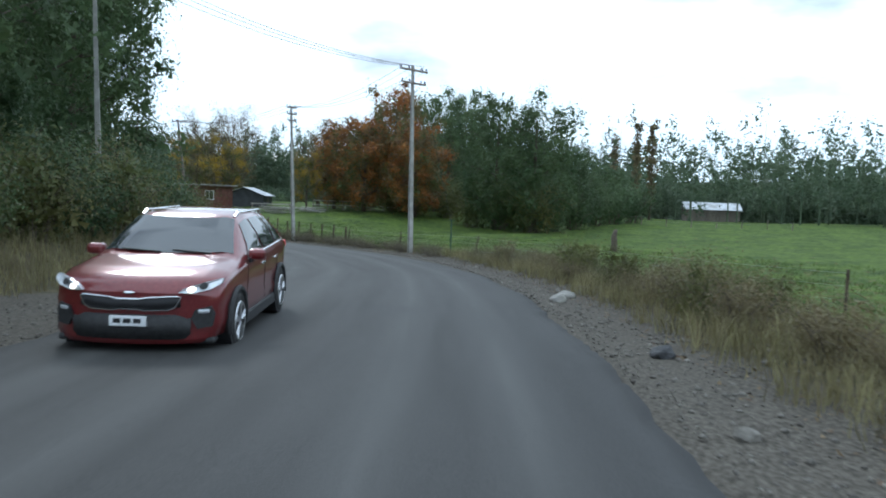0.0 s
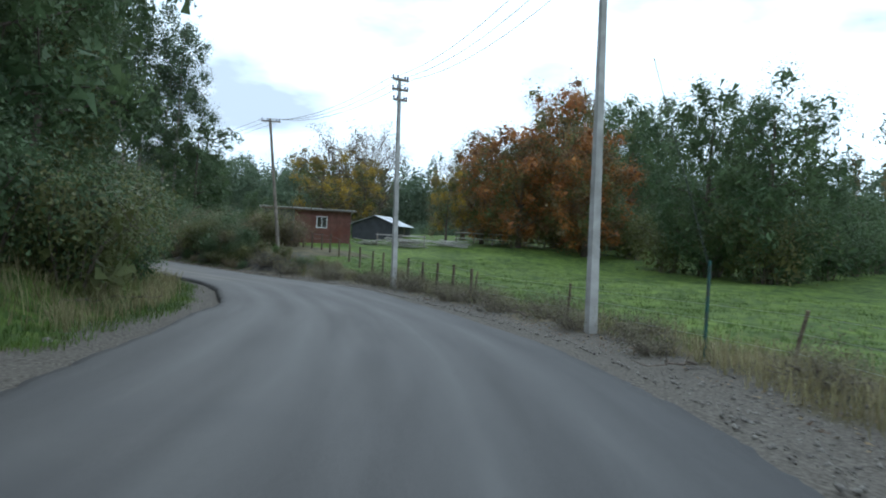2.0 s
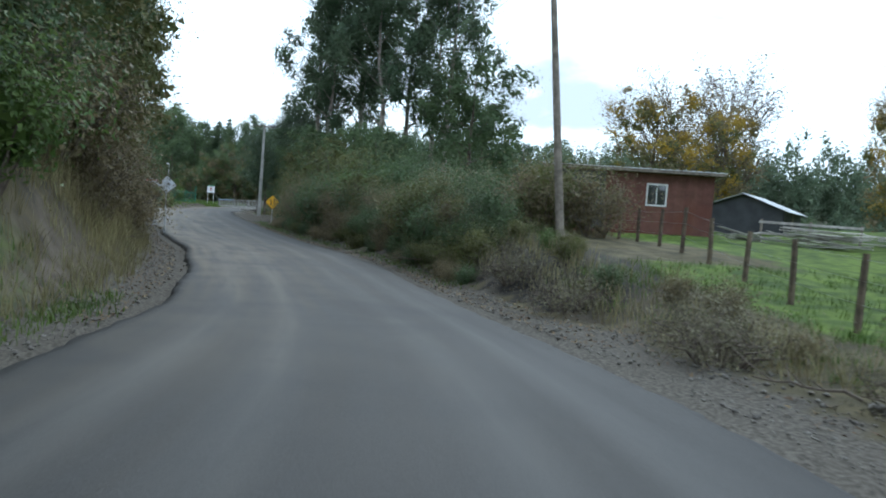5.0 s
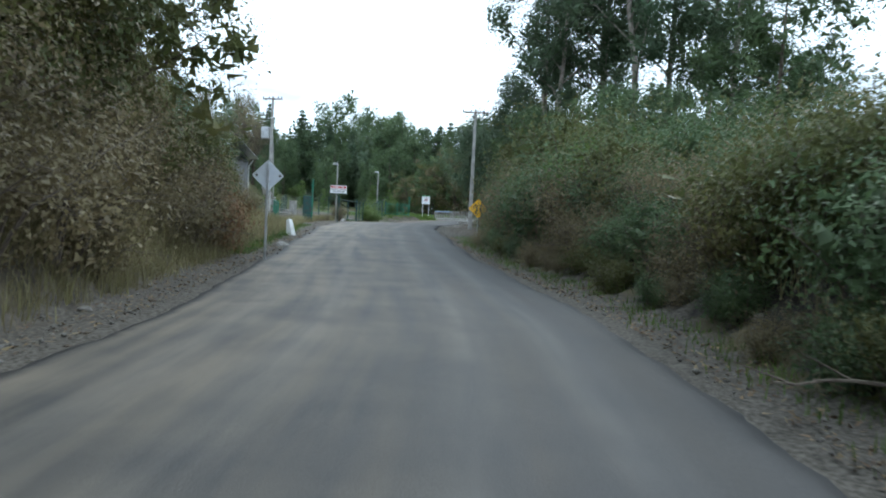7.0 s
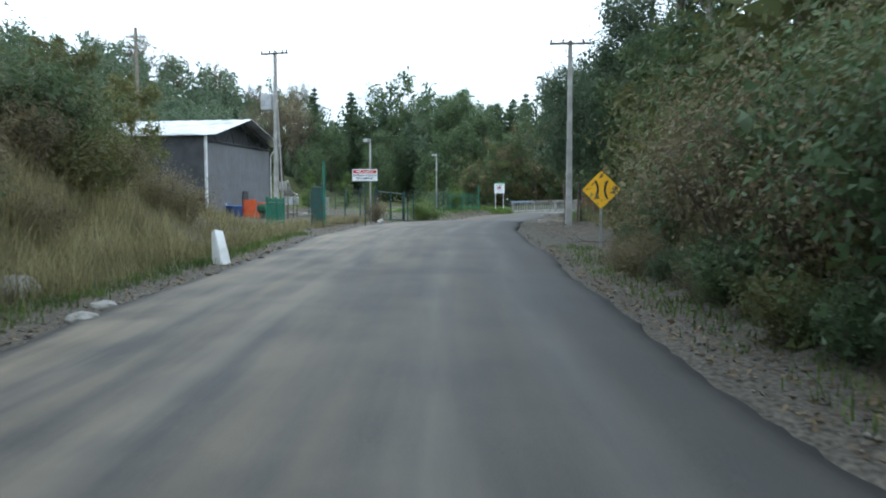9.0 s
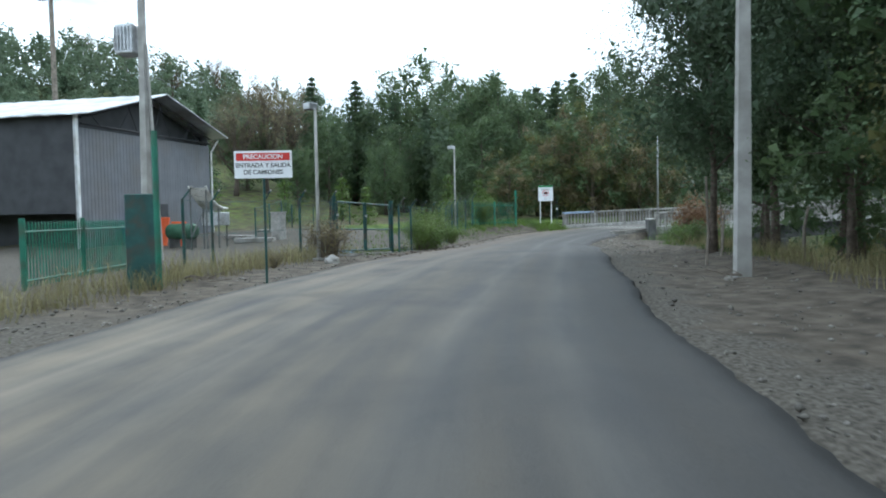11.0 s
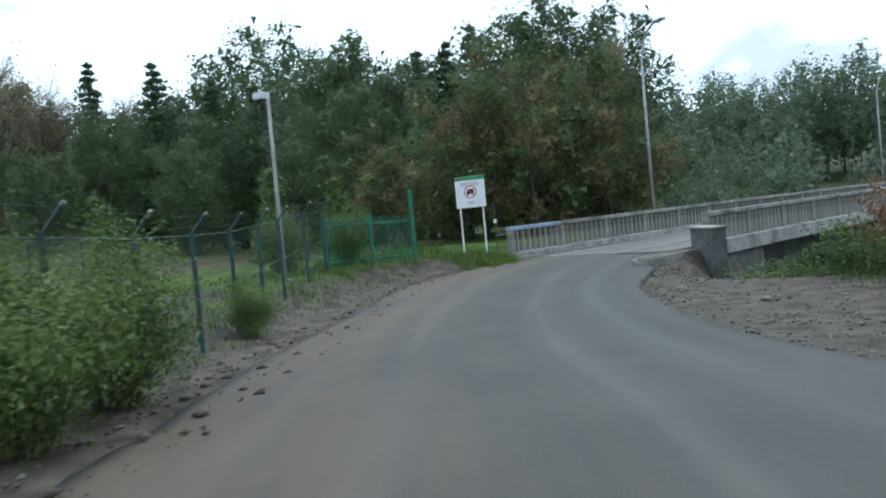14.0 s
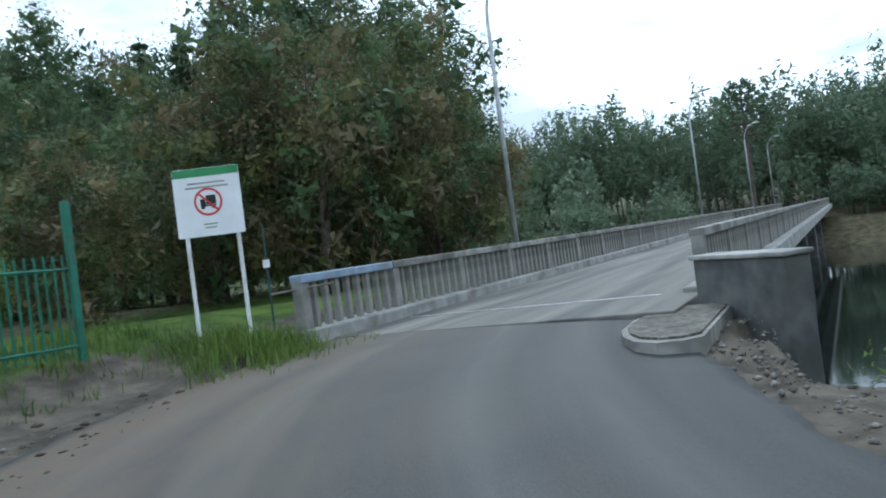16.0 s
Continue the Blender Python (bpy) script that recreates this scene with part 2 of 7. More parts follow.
class Mesh:
    """Collects vertices and faces of one part."""

    def __init__(self):
        self.v, self.f = [], []

    def add(self, verts, faces):
        k = len(self.v)
        self.v += [tuple(p) for p in verts]
        self.f += [tuple(i + k for i in f) for f in faces]
        return self

    def box(self, x0, y0, z0, x1, y1, z1, bevel=0.0, m=None):
        b = min(bevel, 0.45 * min(abs(x1 - x0), abs(y1 - y0), abs(z1 - z0)))
        if b <= 0:
            vs = [(x, y, z) for x in (x0, x1) for y in (y0, y1) for z in (z0, z1)]
            fs = [(0, 1, 3, 2), (4, 6, 7, 5), (0, 4, 5, 1), (2, 3, 7, 6), (0, 2, 6, 4), (1, 5, 7, 3)]
        else:
            bm = bmesh.new()
            bmesh.ops.create_cube(bm, size=1)
            for w in bm.verts:
                w.co = Vector(((x0 + x1) / 2 + w.co.x * (x1 - x0), (y0 + y1) / 2 + w.co.y * (y1 - y0), (z0 + z1) / 2 + w.co.z * (z1 - z0)))
            bmesh.ops.bevel(bm, geom=list(bm.edges), offset=b, segments=2, profile=0.5, affect="EDGES")
            bm.verts.index_update()
            vs, fs = [w.co.copy() for w in bm.verts], [tuple(w.index for w in f.verts) for f in bm.faces]
            bm.free()
        if m is not None:
            vs = [m @ Vector(p) for p in vs]
        return self.add(vs, fs)

    def tube(self, pts, radii, n=8, cap=True, square=False):
        pts = [Vector(p) for p in pts]
        if isinstance(radii, (int, float)):
            radii = [radii] * len(pts)
        k = len(self.v)
        ref = None
        for i, p in enumerate(pts):
            d = (pts[min(i + 1, len(pts) - 1)] - pts[max(i - 1, 0)]).normalized()
            if ref is None:
                ref = Vector((0, 0, 1)) if abs(d.z) < 0.9 else Vector((1, 0, 0))
            a = d.cross(ref).normalized()
            c = a.cross(d).normalized()
            ref = c
            for j in range(n):
                an = 2 * math.pi * (j + (0.5 if square else 0)) / n
                self.v.append(tuple(p + (a * math.cos(an) + c * math.sin(an)) * radii[i]))
        for i in range(len(pts) - 1):
            for j in range(n):
                q, r = k + i * n + j, k + i * n + (j + 1) % n
                self.f.append((q, r, r + n, q + n))
        if cap:
            self.f.append(tuple(k + j for j in reversed(range(n))))
            e = k + (len(pts) - 1) * n
            self.f.append(tuple(e + j for j in range(n)))
        return self

    def prism(self, outline, depth, m=None):
        """A flat outline in x, z given thickness along y."""
        n = len(outline)
        vs = [(x, 0, z) for x, z in outline] + [(x, depth, z) for x, z in outline]
        fs = [tuple(range(n)), tuple(reversed(range(n, 2 * n)))] + [(i, i + n, (i + 1) % n + n, (i + 1) % n) for i in range(n)]
        if m is not None:
            vs = [m @ Vector(p) for p in vs]
        return self.add(vs, fs)

    def data(self, name, material, smooth=False):
        me = bpy.data.meshes.new(name)
        me.from_pydata(self.v, [], self.f)
        if smooth:
            me.polygons.foreach_set("use_smooth", [True] * len(me.polygons))
        me.materials.append(material)
        me.update()
        return me


def part(name, mesh, material, parent=None, label="", smooth=False):
    """Links one mesh as a part under its thing, or as a thing."""
    me = mesh.data(name, material, smooth) if isinstance(mesh, Mesh) else mesh
    ob = new(name, me)
    if parent is not None:
        ob.parent = parent
    if label:
        tagged(ob, label)
    return ob


def thing(name, label, category, m=None, group="", kind=""):
    ob = new(name)
    ob.empty_display_size = 0.2
    if m is not None:
        ob.matrix_world = m
    return tagged(ob, label, category, group, kind)


def bulk(name, verts, faces, material, smooth=False):
    """A large mesh from arrays; all faces have the same number of corners."""
    verts, faces = np.asarray(verts, np.float32), np.asarray(faces, np.int32)
    me = bpy.data.meshes.new(name)
    k = faces.shape[1]
    me.vertices.add(len(verts))
    me.vertices.foreach_set("co", verts.ravel())
    me.loops.add(faces.size)
    me.loops.foreach_set("vertex_index", faces.ravel())
    me.polygons.add(len(faces))
    me.polygons.foreach_set("loop_start", np.arange(0, faces.size, k, dtype=np.int32))
    me.polygons.foreach_set("loop_total", np.full(len(faces), k, np.int32))
    if smooth:
        me.polygons.foreach_set("use_smooth", np.ones(len(faces), bool))
    if material:
        me.materials.append(material)
    me.update(calc_edges=True)
    return me


# ---- the road's plan: left edge, right edge, height, station by station ----
ROAD = [
    ((-3.3, -60), (3.2, -60), -1.4), ((-3.3, -30), (3.2, -30), -1.75), ((-3.3, -10), (3.2, -10), -1.98), ((-3.4, 0), (3.2, 2), -2.1), ((-3.7, 8), (3.0, 9), -2.2),
    ((-4.3, 14.5), (2.6, 15), -2.35), ((-5.2, 21), (1.8, 21.5), -2.6), ((-7.1, 27), (0.5, 27), -2.8),
    ((-9.6, 33), (-1.4, 32.8), -3.0), ((-12.0, 38.6), (-4.6, 39), -3.2), ((-15.3, 43.8), (-8.4, 45), -3.38),
    ((-19.1, 48.7), (-12.6, 51.4), -3.6), ((-24.2, 53.7), (-18.2, 56.6), -3.86), ((-28.8, 57.2), (-23.8, 60.6), -3.98),
    ((-33.4, 60.2), (-28.2, 63.9), -4.03), ((-38.8, 63.4), (-33.6, 67.6), -4.07), ((-44.2, 66), (-39.2, 70.8), -4.13),
    ((-49.6, 68.8), (-45.4, 74), -4.13), ((-55.2, 71.6), (-51.6, 77.3), -4.06), ((-61, 74.7), (-58.4, 81.2), -3.98),
    ((-67.4, 78.1), (-65.4, 85), -3.87), ((-73.8, 82.4), (-71.4, 88.9), -3.8), ((-79.2, 86.3), (-77.4, 93), -3.85),
    ((-84.7, 90.4), (-83, 96.9), -4.0), ((-90, 94.3), (-87.4, 99.6), -4.15), ((-95.2, 98.7), (-91.2, 102.9), -4.18),
    ((-98.7, 102.6), (-93.4, 105.8), -4.05), ((-99.9, 106.9), (-94.9, 108.3), -3.86)]
BR = Vector((-0.155, 0.98, 0)).normalized()          # the bridge's axis
BRIDGE0 = Vector((-97.2, 107.4, -3.82))             # middle of its near end
BRIDGE_SLOPE, BRIDGE_LEN, DECK_HALF = 0.031, 98.0, 2.55


def catmull(p, per):
    p = np.asarray(p, float)
    q = np.vstack([2 * p[0] - p[1], p, 2 * p[-1] - p[-2]])
    out = []
    for i in range(1, len(q) - 2):
        for k in range(per):
            t = k / per
            a, b, c, d = q[i - 1], q[i], q[i + 1], q[i + 2]
            out.append(0.5 * (2 * b + (c - a) * t + (2 * a - 5 * b + 4 * c - d) * t * t + (3 * b - a - 3 * c + d) * t ** 3))
    out.append(q[-2])
    return np.array(out)


PER = 12
EL = catmull([(*l, z) for l, r, z in ROAD], PER)
ER = catmull([(*r, z) for l, r, z in ROAD], PER)
MID = (EL + ER) / 2
HALF = np.linalg.norm(EL[:, :2] - ER[:, :2], axis=1) / 2
UU = np.arange(len(MID)) / PER
TAN = np.gradient(MID[:, :2], axis=0)
STEP = np.linalg.norm(TAN, axis=1)
TAN /= STEP[:, None]
DZ, DH = np.gradient(MID[:, 2]), np.gradient(HALF)


def smooth01(t):
    t = np.clip(t, 0, 1)
    return t * t * (3 - 2 * t)


def near_road(x, y):
    """For points: station, signed distance past the nearer edge, side (+1 right), road height."""
    x, y = np.atleast_1d(x).astype(float), np.atleast_1d(y).astype(float)
    u, e, sd, z = np.empty(len(x)), np.empty(len(x)), np.empty(len(x)), np.empty(len(x))
    for a in range(0, len(x), 20000):
        s = slice(a, a + 20000)
        d2 = (x[s, None] - MID[None, :, 0]) ** 2 + (y[s, None] - MID[None, :, 1]) ** 2
        i = d2.argmin(1)
        dx, dy = x[s] - MID[i, 0], y[s] - MID[i, 1]
        side = dx * TAN[i, 1] - dy * TAN[i, 0]
        along_ = np.clip(dx * TAN[i, 0] + dy * TAN[i, 1], -0.6, 0.6)
        inner = (i > 0) & (i < len(MID) - 1)
        across = np.where(inner, np.abs(side), np.sqrt(d2[np.arange(len(i)), i]))
        k = np.where(inner, along_ / STEP[i], 0.0)
        u[s], sd[s], z[s] = UU[i] + k / PER, np.where(side >= 0, 1.0, -1.0), MID[i, 2] + DZ[i] * k
        e[s] = across - HALF[i] - DH[i] * k
    return u, e, sd, z


def wave(x, y, f, seed=0.0):
    return (np.sin(x * f + 1.7 * np.sin(y * f * 0.7 + seed)) + np.sin(y * f * 1.3 + 1.3 * np.sin(x * f * 0.9 + 2 * seed) + seed)) * 0.5


def bridge_coords(x, y):
    dx, dy = x - BRIDGE0.x, y - BRIDGE0.y
    return dx * BR.x + dy * BR.y, dx * BR.y - dy * BR.x      # along, to the right


def ground(x, y):
    """Height of the ground at points."""
    x, y = np.atleast_1d(x).astype(float), np.atleast_1d(y).astype(float)
    u, e, sd, z = near_road(x, y)
    lb = np.interp(u, [0, 3, 6, 8, 9.5, 11, 12.5, 15, 16.5, 17.5, 18.5, 19.3, 20.1, 20.6, 23, 24.5, 28], [0.5, 0.6, 0.8, 1.0, 1.3, 1.9, 2.7, 3.2, 3.0, 2.7, 2.4, 1.9, 0.8, 0.05, 0.1, 0.75, 0.55])
    lv = np.interp(u, [0, 3, 6, 8.5, 10, 12, 15, 17.5, 19, 23, 24.5, 28], [1.6, 1.8, 2.0, 1.2, 1.6, 1.2, 1.1, 1.6, 2.0, 1.5, 0.4, 0.2])
    lw = np.interp(u, [0, 8, 11, 15, 18, 28], [3.0, 2.6, 2.4, 2.4, 3.0, 3.0])
    rb = np.interp(u, [0, 6, 9, 12, 13, 15, 18, 19.5, 21, 23, 28], [-0.1, -0.05, 0.1, 0.45, 1.2, 1.7, 1.4, 0.5, 0.0, -0.2, -0.5])
    rw = np.interp(u, [11, 13, 18, 20], [3.0, 1.7, 1.7, 3.0])
    rv = np.interp(u, [0, 3, 9, 12, 13, 18, 20, 28], [2.4, 2.6, 1.9, 1.4, 1.0, 1.1, 3.0, 4.5])
    left = sd < 0
    bank = np.where(left, lb * smooth01((e - lv) / lw), rb * smooth01((e - rv) / rw))
    berm = np.where(left, 0.05, 0.12) * np.exp(-((e - np.where(left, lv, rv)) / 0.8) ** 2)
    rough = 0.05 * wave(x, y, 1.9) * smooth01((e - 0.4) / 1.5) + 0.12 * wave(x, y, 0.43, 1.0) * smooth01((e - 3) / 5)
    h = z - 0.07 - 0.03 * smooth01(e / 0.6) + bank + berm + rough
    # the field beyond the fence climbs towards the farm, the woods stand on rising land
    far = smooth01((e - 8) / 40)
    h += np.where(left, 0.0, 1.6 * smooth01((y - 55) / 60) * far * (u < 18))
    dist = np.hypot(x + 45, y - 60)
    h += 26 * smooth01((dist - 150) / 500) + 6 * smooth01((dist - 110) / 90) * (0.6 + 0.4 * wave(x, y, 0.02))
    h += 8.5 * smooth01((-112 - x) / 55) * smooth01((118 - y) / 30) + 13.5 * smooth01((-165 - x) / 55) * smooth01((165 - y) / 40)
    h += 0.34 * np.exp(-((x + 100.15) ** 2 + (y - 105.65) ** 2) / 0.75)
    # river under the bridge
    a, r = bridge_coords(x, y)
    a = a + 1.8 * np.sin(r * 0.11)
    river = smooth01((a - np.where(r > 0, 2.2 - 4.4 * smooth01((r - 3.2) / 1.2), 5.0 + 34.0 * smooth01((-4.0 - r) / 12.0))) / 6.5) * smooth01((95 - a) / 12.0)
    h = h * (1 - river) + river * np.minimum(h, -8.2 + 0.15 * wave(x, y, 0.9))
    h = np.where((np.abs(r) < 3.2) & (a > 0.5) & (a < BRIDGE_LEN), np.minimum(h, BRIDGE0.z + BRIDGE_SLOPE * a - 0.45), h)
    return h


def gz(x, y):
    return float(ground(x, y)[0])


# ---- ground sheet ----


def axis(lo, hi, step, out, growth=1.16):
    mid = list(np.arange(lo, hi + 1e-6, step))
    a, b, s = [lo], [hi], step
    while a[-1] > -out:
        s *= growth
        a.append(a[-1] - s)
        b.append(b[-1] + s)
    return np.array(a[:0:-1] + mid + b[1:])


GX, GY = axis(-118, 18, 0.62, 1800), axis(-14, 128, 0.62, 1800)
gx, gy = np.meshgrid(GX, GY, indexing="ij")
gxf, gyf = gx.ravel(), gy.ravel()
gh = ground(gxf, gyf)
gu, ge, gs, gzr = near_road(gxf, gyf)
under = ge < -0.25
gh = np.where(under, np.minimum(gh, gzr - 0.16), gh)
nx, ny = len(GX), len(GY)
ii, jj = np.meshgrid(np.arange(nx - 1), np.arange(ny - 1), indexing="ij")
q = (ii * ny + jj).ravel()
ground_me = bulk("ground", np.c_[gxf, gyf, gh], np.c_[q, q + ny, q + ny + 1, q + 1], None, smooth=True)
gleft = gs < 0
verge_w = np.where(gleft, np.interp(gu, [0, 6, 7.5, 9, 12, 17, 20, 23.5, 25, 28], [1.7, 1.5, 0.7, 0.4, 0.8, 1.1, 3.2, 3.0, 1.2, 0.8]), np.interp(gu, [0, 3, 7, 9, 12, 18, 20, 24, 28], [1.7, 1.7, 1.3, 1.0, 0.8, 0.8, 3.8, 3.6, 3.2]))
gravel = 1 - smooth01((ge - verge_w + 0.5 * wave(gxf, gyf, 1.3)) / 0.9)
yard = smooth01((gu - 20.3) / 0.8) * gleft * smooth01((ge - 1.5) / 2) * (1 - smooth01((ge - 17) / 4)) * (gu < 25)
gravel = np.maximum(gravel, 0.9 * yard)
green = np.where(gleft, np.where(gu > 20, 0.15 * smooth01((ge - 15) / 5), smooth01((gu - 16.2) / 1.0) * 0.6 * (1 - smooth01((ge - 1.8) / 1.0))), smooth01((ge - 3.2) / 2.0) * (smooth01((13.5 - gu) / 1.0) + smooth01((ge - 9) / 4) * (gu < 19)) * (gyf > -40))
green = np.maximum(green, ~gleft * smooth01((gu - 21.5) / 1.5) * smooth01((ge - 3.4) / 1.2) * (ge < 13) * 0.75)
green = np.maximum(green, (gu > 23.5) * gleft * smooth01((ge - 1.2) / 1) * (0.8 - 0.5 * smooth01((ge - 9) / 4)))
green = np.maximum(green, gleft * 0.46 * smooth01((ge - 13) / 8))
green = np.maximum(green, gleft * 0.75 * smooth01((gu - 7.2) / 0.8) * (1 - smooth01((gu - 12.2) / 0.8)) * smooth01((ge - 0.4) / 0.4) * (1 - smooth01((ge - 3.0) / 1.5)))
dirt = np.where(gleft, np.maximum(smooth01((gu - 19.6) / 1.5) * (1 - smooth01((ge - 1.6) / 1.2)), 0.55 * smooth01((gu - 10.5) / 1.5) * (gu < 20) * (1 - smooth01((ge - 2.4) / 1.0)) * smooth01((ge - 0.5) / 0.6)), 0.95 * smooth01((gu - 11.5) / 1.5) * (1 - smooth01((gu - 19.0) / 1.0)) * (1 - smooth01((ge - 3.2) / 1.2)) * smooth01((ge - 0.9) / 0.5))
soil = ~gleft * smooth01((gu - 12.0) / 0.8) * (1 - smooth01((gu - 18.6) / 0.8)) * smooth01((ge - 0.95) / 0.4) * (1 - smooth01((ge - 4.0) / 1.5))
dirt = np.maximum(dirt, ~gleft * smooth01((gu - 24.0) / 1.0) * (ge < 9) * 0.75)
dirt = np.maximum(dirt, ~gleft * 0.8 * smooth01((gu - 19.5) / 1.0) * (gu < 25) * (ge > 0.4) * (ge < 6))
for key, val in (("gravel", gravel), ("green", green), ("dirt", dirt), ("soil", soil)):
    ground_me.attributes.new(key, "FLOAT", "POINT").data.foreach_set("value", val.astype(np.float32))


def ground_mat():
    m = bpy.data.materials.new("roadside_ground")
    m.use_nodes = True
    n, l = m.node_tree.nodes, m.node_tree.links
    b = n["Principled BSDF"]
    b.inputs["Roughness"].default_value, b.inputs["Specular IOR Level"].default_value = 0.95, 0.2
    co = n.new("ShaderNodeTexCoord")

    def noise_ramp(scale, c0, c1, lo=0.35, hi=0.65, detail=8.0):
        nz = n.new("ShaderNodeTexNoise")
        nz.inputs["Scale"].default_value, nz.inputs["Detail"].default_value = scale, detail
        l.new(co.outputs["Object"], nz.inputs["Vector"])
        r = n.new("ShaderNodeValToRGB")
        r.color_ramp.elements[0].position, r.color_ramp.elements[1].position = lo, hi
        r.color_ramp.elements[0].color, r.color_ramp.elements[1].color = (*c0, 1), (*c1, 1)
        l.new(nz.outputs["Fac"], r.inputs[0])
        return r.outputs[0], nz.outputs["Fac"]

    def mix(f, a, c):
        mx = n.new("ShaderNodeMix")
        mx.data_type = "RGBA"
        l.new(f, mx.inputs["Factor"])
        l.new(a, mx.inputs["A"])
        l.new(c, mx.inputs["B"])
        return mx.outputs["Result"]

    def attr(name, wob, gain=1.6):
        at = n.new("ShaderNodeAttribute")
        at.attribute_name = name
        ad = n.new("ShaderNodeMath")
        ad.operation = "ADD"
        sb = n.new("ShaderNodeMath")
        sb.operation = "MULTIPLY_ADD"
        l.new(wob, sb.inputs[0])
        sb.inputs[1].default_value, sb.inputs[2].default_value = 0.9, -0.45
        l.new(at.outputs["Fac"], ad.inputs[0])
        l.new(sb.outputs[0], ad.inputs[1])
        mr = n.new("ShaderNodeMapRange")
        mr.inputs["From Min"].default_value, mr.inputs["From Max"].default_value = 0.35, 0.65
        l.new(ad.outputs[0], mr.inputs["Value"])
        return mr.outputs[0]

    brush, nb = noise_ramp(1.4, (0.045, 0.04, 0.022), (0.12, 0.1, 0.055))
    grass, ng = noise_ramp(0.35, (0.038, 0.07, 0.012), (0.105, 0.16, 0.024), 0.4, 0.62)
    grass2, _ = noise_ramp(2.2, (0.026, 0.048, 0.012), (0.13, 0.18, 0.036), 0.42, 0.6)
    stone, ns = noise_ramp(19, (0.042, 0.036, 0.029), (0.15, 0.134, 0.11), 0.33, 0.7)
    _, big = noise_ramp(0.9, (0, 0, 0), (1, 1, 1))
    gr = n.new("ShaderNodeMix")
    gr.data_type = "RGBA"
    gr.inputs["Factor"].default_value = 0.5
    l.new(grass, gr.inputs["A"])
    l.new(grass2, gr.inputs["B"])
    c = mix(attr("green", nb), brush, gr.outputs["Result"])
    c = mix(attr("gravel", big), c, stone)
    earth, _e = noise_ramp(2.6, (0.055, 0.046, 0.036), (0.135, 0.112, 0.086))
    c = mix(attr("dirt", big), c, earth)
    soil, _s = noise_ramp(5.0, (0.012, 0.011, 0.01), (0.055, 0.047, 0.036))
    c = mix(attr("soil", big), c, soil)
    l.new(c, b.inputs["Base Color"])
    hb = n.new("ShaderNodeTexNoise")
    hb.inputs["Scale"].default_value, hb.inputs["Detail"].default_value = 24.0, 8.0
    l.new(co.outputs["Object"], hb.inputs["Vector"])
    bp = n.new("ShaderNodeBump")
    bp.inputs["Strength"].default_value, bp.inputs["Distance"].default_value = 0.6, 0.03
    l.new(hb.outputs["Fac"], bp.inputs["Height"])
    l.new(bp.outputs[0], b.inputs["Normal"])
    return m


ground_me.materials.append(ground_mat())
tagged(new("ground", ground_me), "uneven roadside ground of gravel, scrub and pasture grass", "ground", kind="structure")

# ---- asphalt road, a slab with a crumbled dark edge ----
ACROSS = [-1.0, -0.985, -0.94, -0.8, -0.6, -0.4, -0.2, 0.0, 0.2, 0.4, 0.6, 0.8, 0.94, 0.985, 1.0]
rng = np.random.default_rng(5)
rows_v, road_uv = [], []
alen = np.r_[0, np.cumsum(np.linalg.norm(np.diff(MID[:, :2], axis=0), axis=1))]
sub = np.linspace(0, len(MID) - 1, (len(MID) - 1) * 3 + 1)
for k in sub:
    l_, r_ = [np.array([np.interp(k, np.arange(len(MID)), E[:, c]) for c in range(3)]) for E in (EL, ER)]
    s_ = np.interp(k, np.arange(len(MID)), alen)
    hw = np.linalg.norm(l_[:2] - r_[:2]) / 2
    for a_ in ACROSS:
        wob = (0.05 * math.sin(s_ * 0.83 + 9 * np.sign(a_)) + 0.02 * math.sin(s_ * 3.7 + a_) + rng.normal(0, 0.018)) * (abs(a_) > 0.93)
        w_ = a_ * (1 + wob / hw)
        p = (l_ + r_) / 2 + (r_ - l_) / 2 * w_
        p[2] += 0.045 * (1 - a_ * a_) - (0.14 if abs(a_) == 1 else 0.02 if abs(a_) > 0.98 else 0) + (0.006 * math.sin(s_ * 0.9 + 4 * a_))
        rows_v.append(p)
        road_uv.append((a_, s_, np.interp(k, np.arange(len(MID)), UU)))
na = len(ACROSS)
nr = len(sub)
ri, rj = np.meshgrid(np.arange(nr - 1), np.arange(na - 1), indexing="ij")
rq = (ri * na + rj).ravel()
road_me = bulk("road", np.array(rows_v), np.c_[rq, rq + 1, rq + na + 1, rq + na], None, smooth=True)
road_uv = np.array(road_uv, np.float32)
for i_, key in enumerate(("across", "along", "station")):
    road_me.attributes.new(key, "FLOAT", "POINT").data.foreach_set("value", np.ascontiguousarray(road_uv[:, i_]))


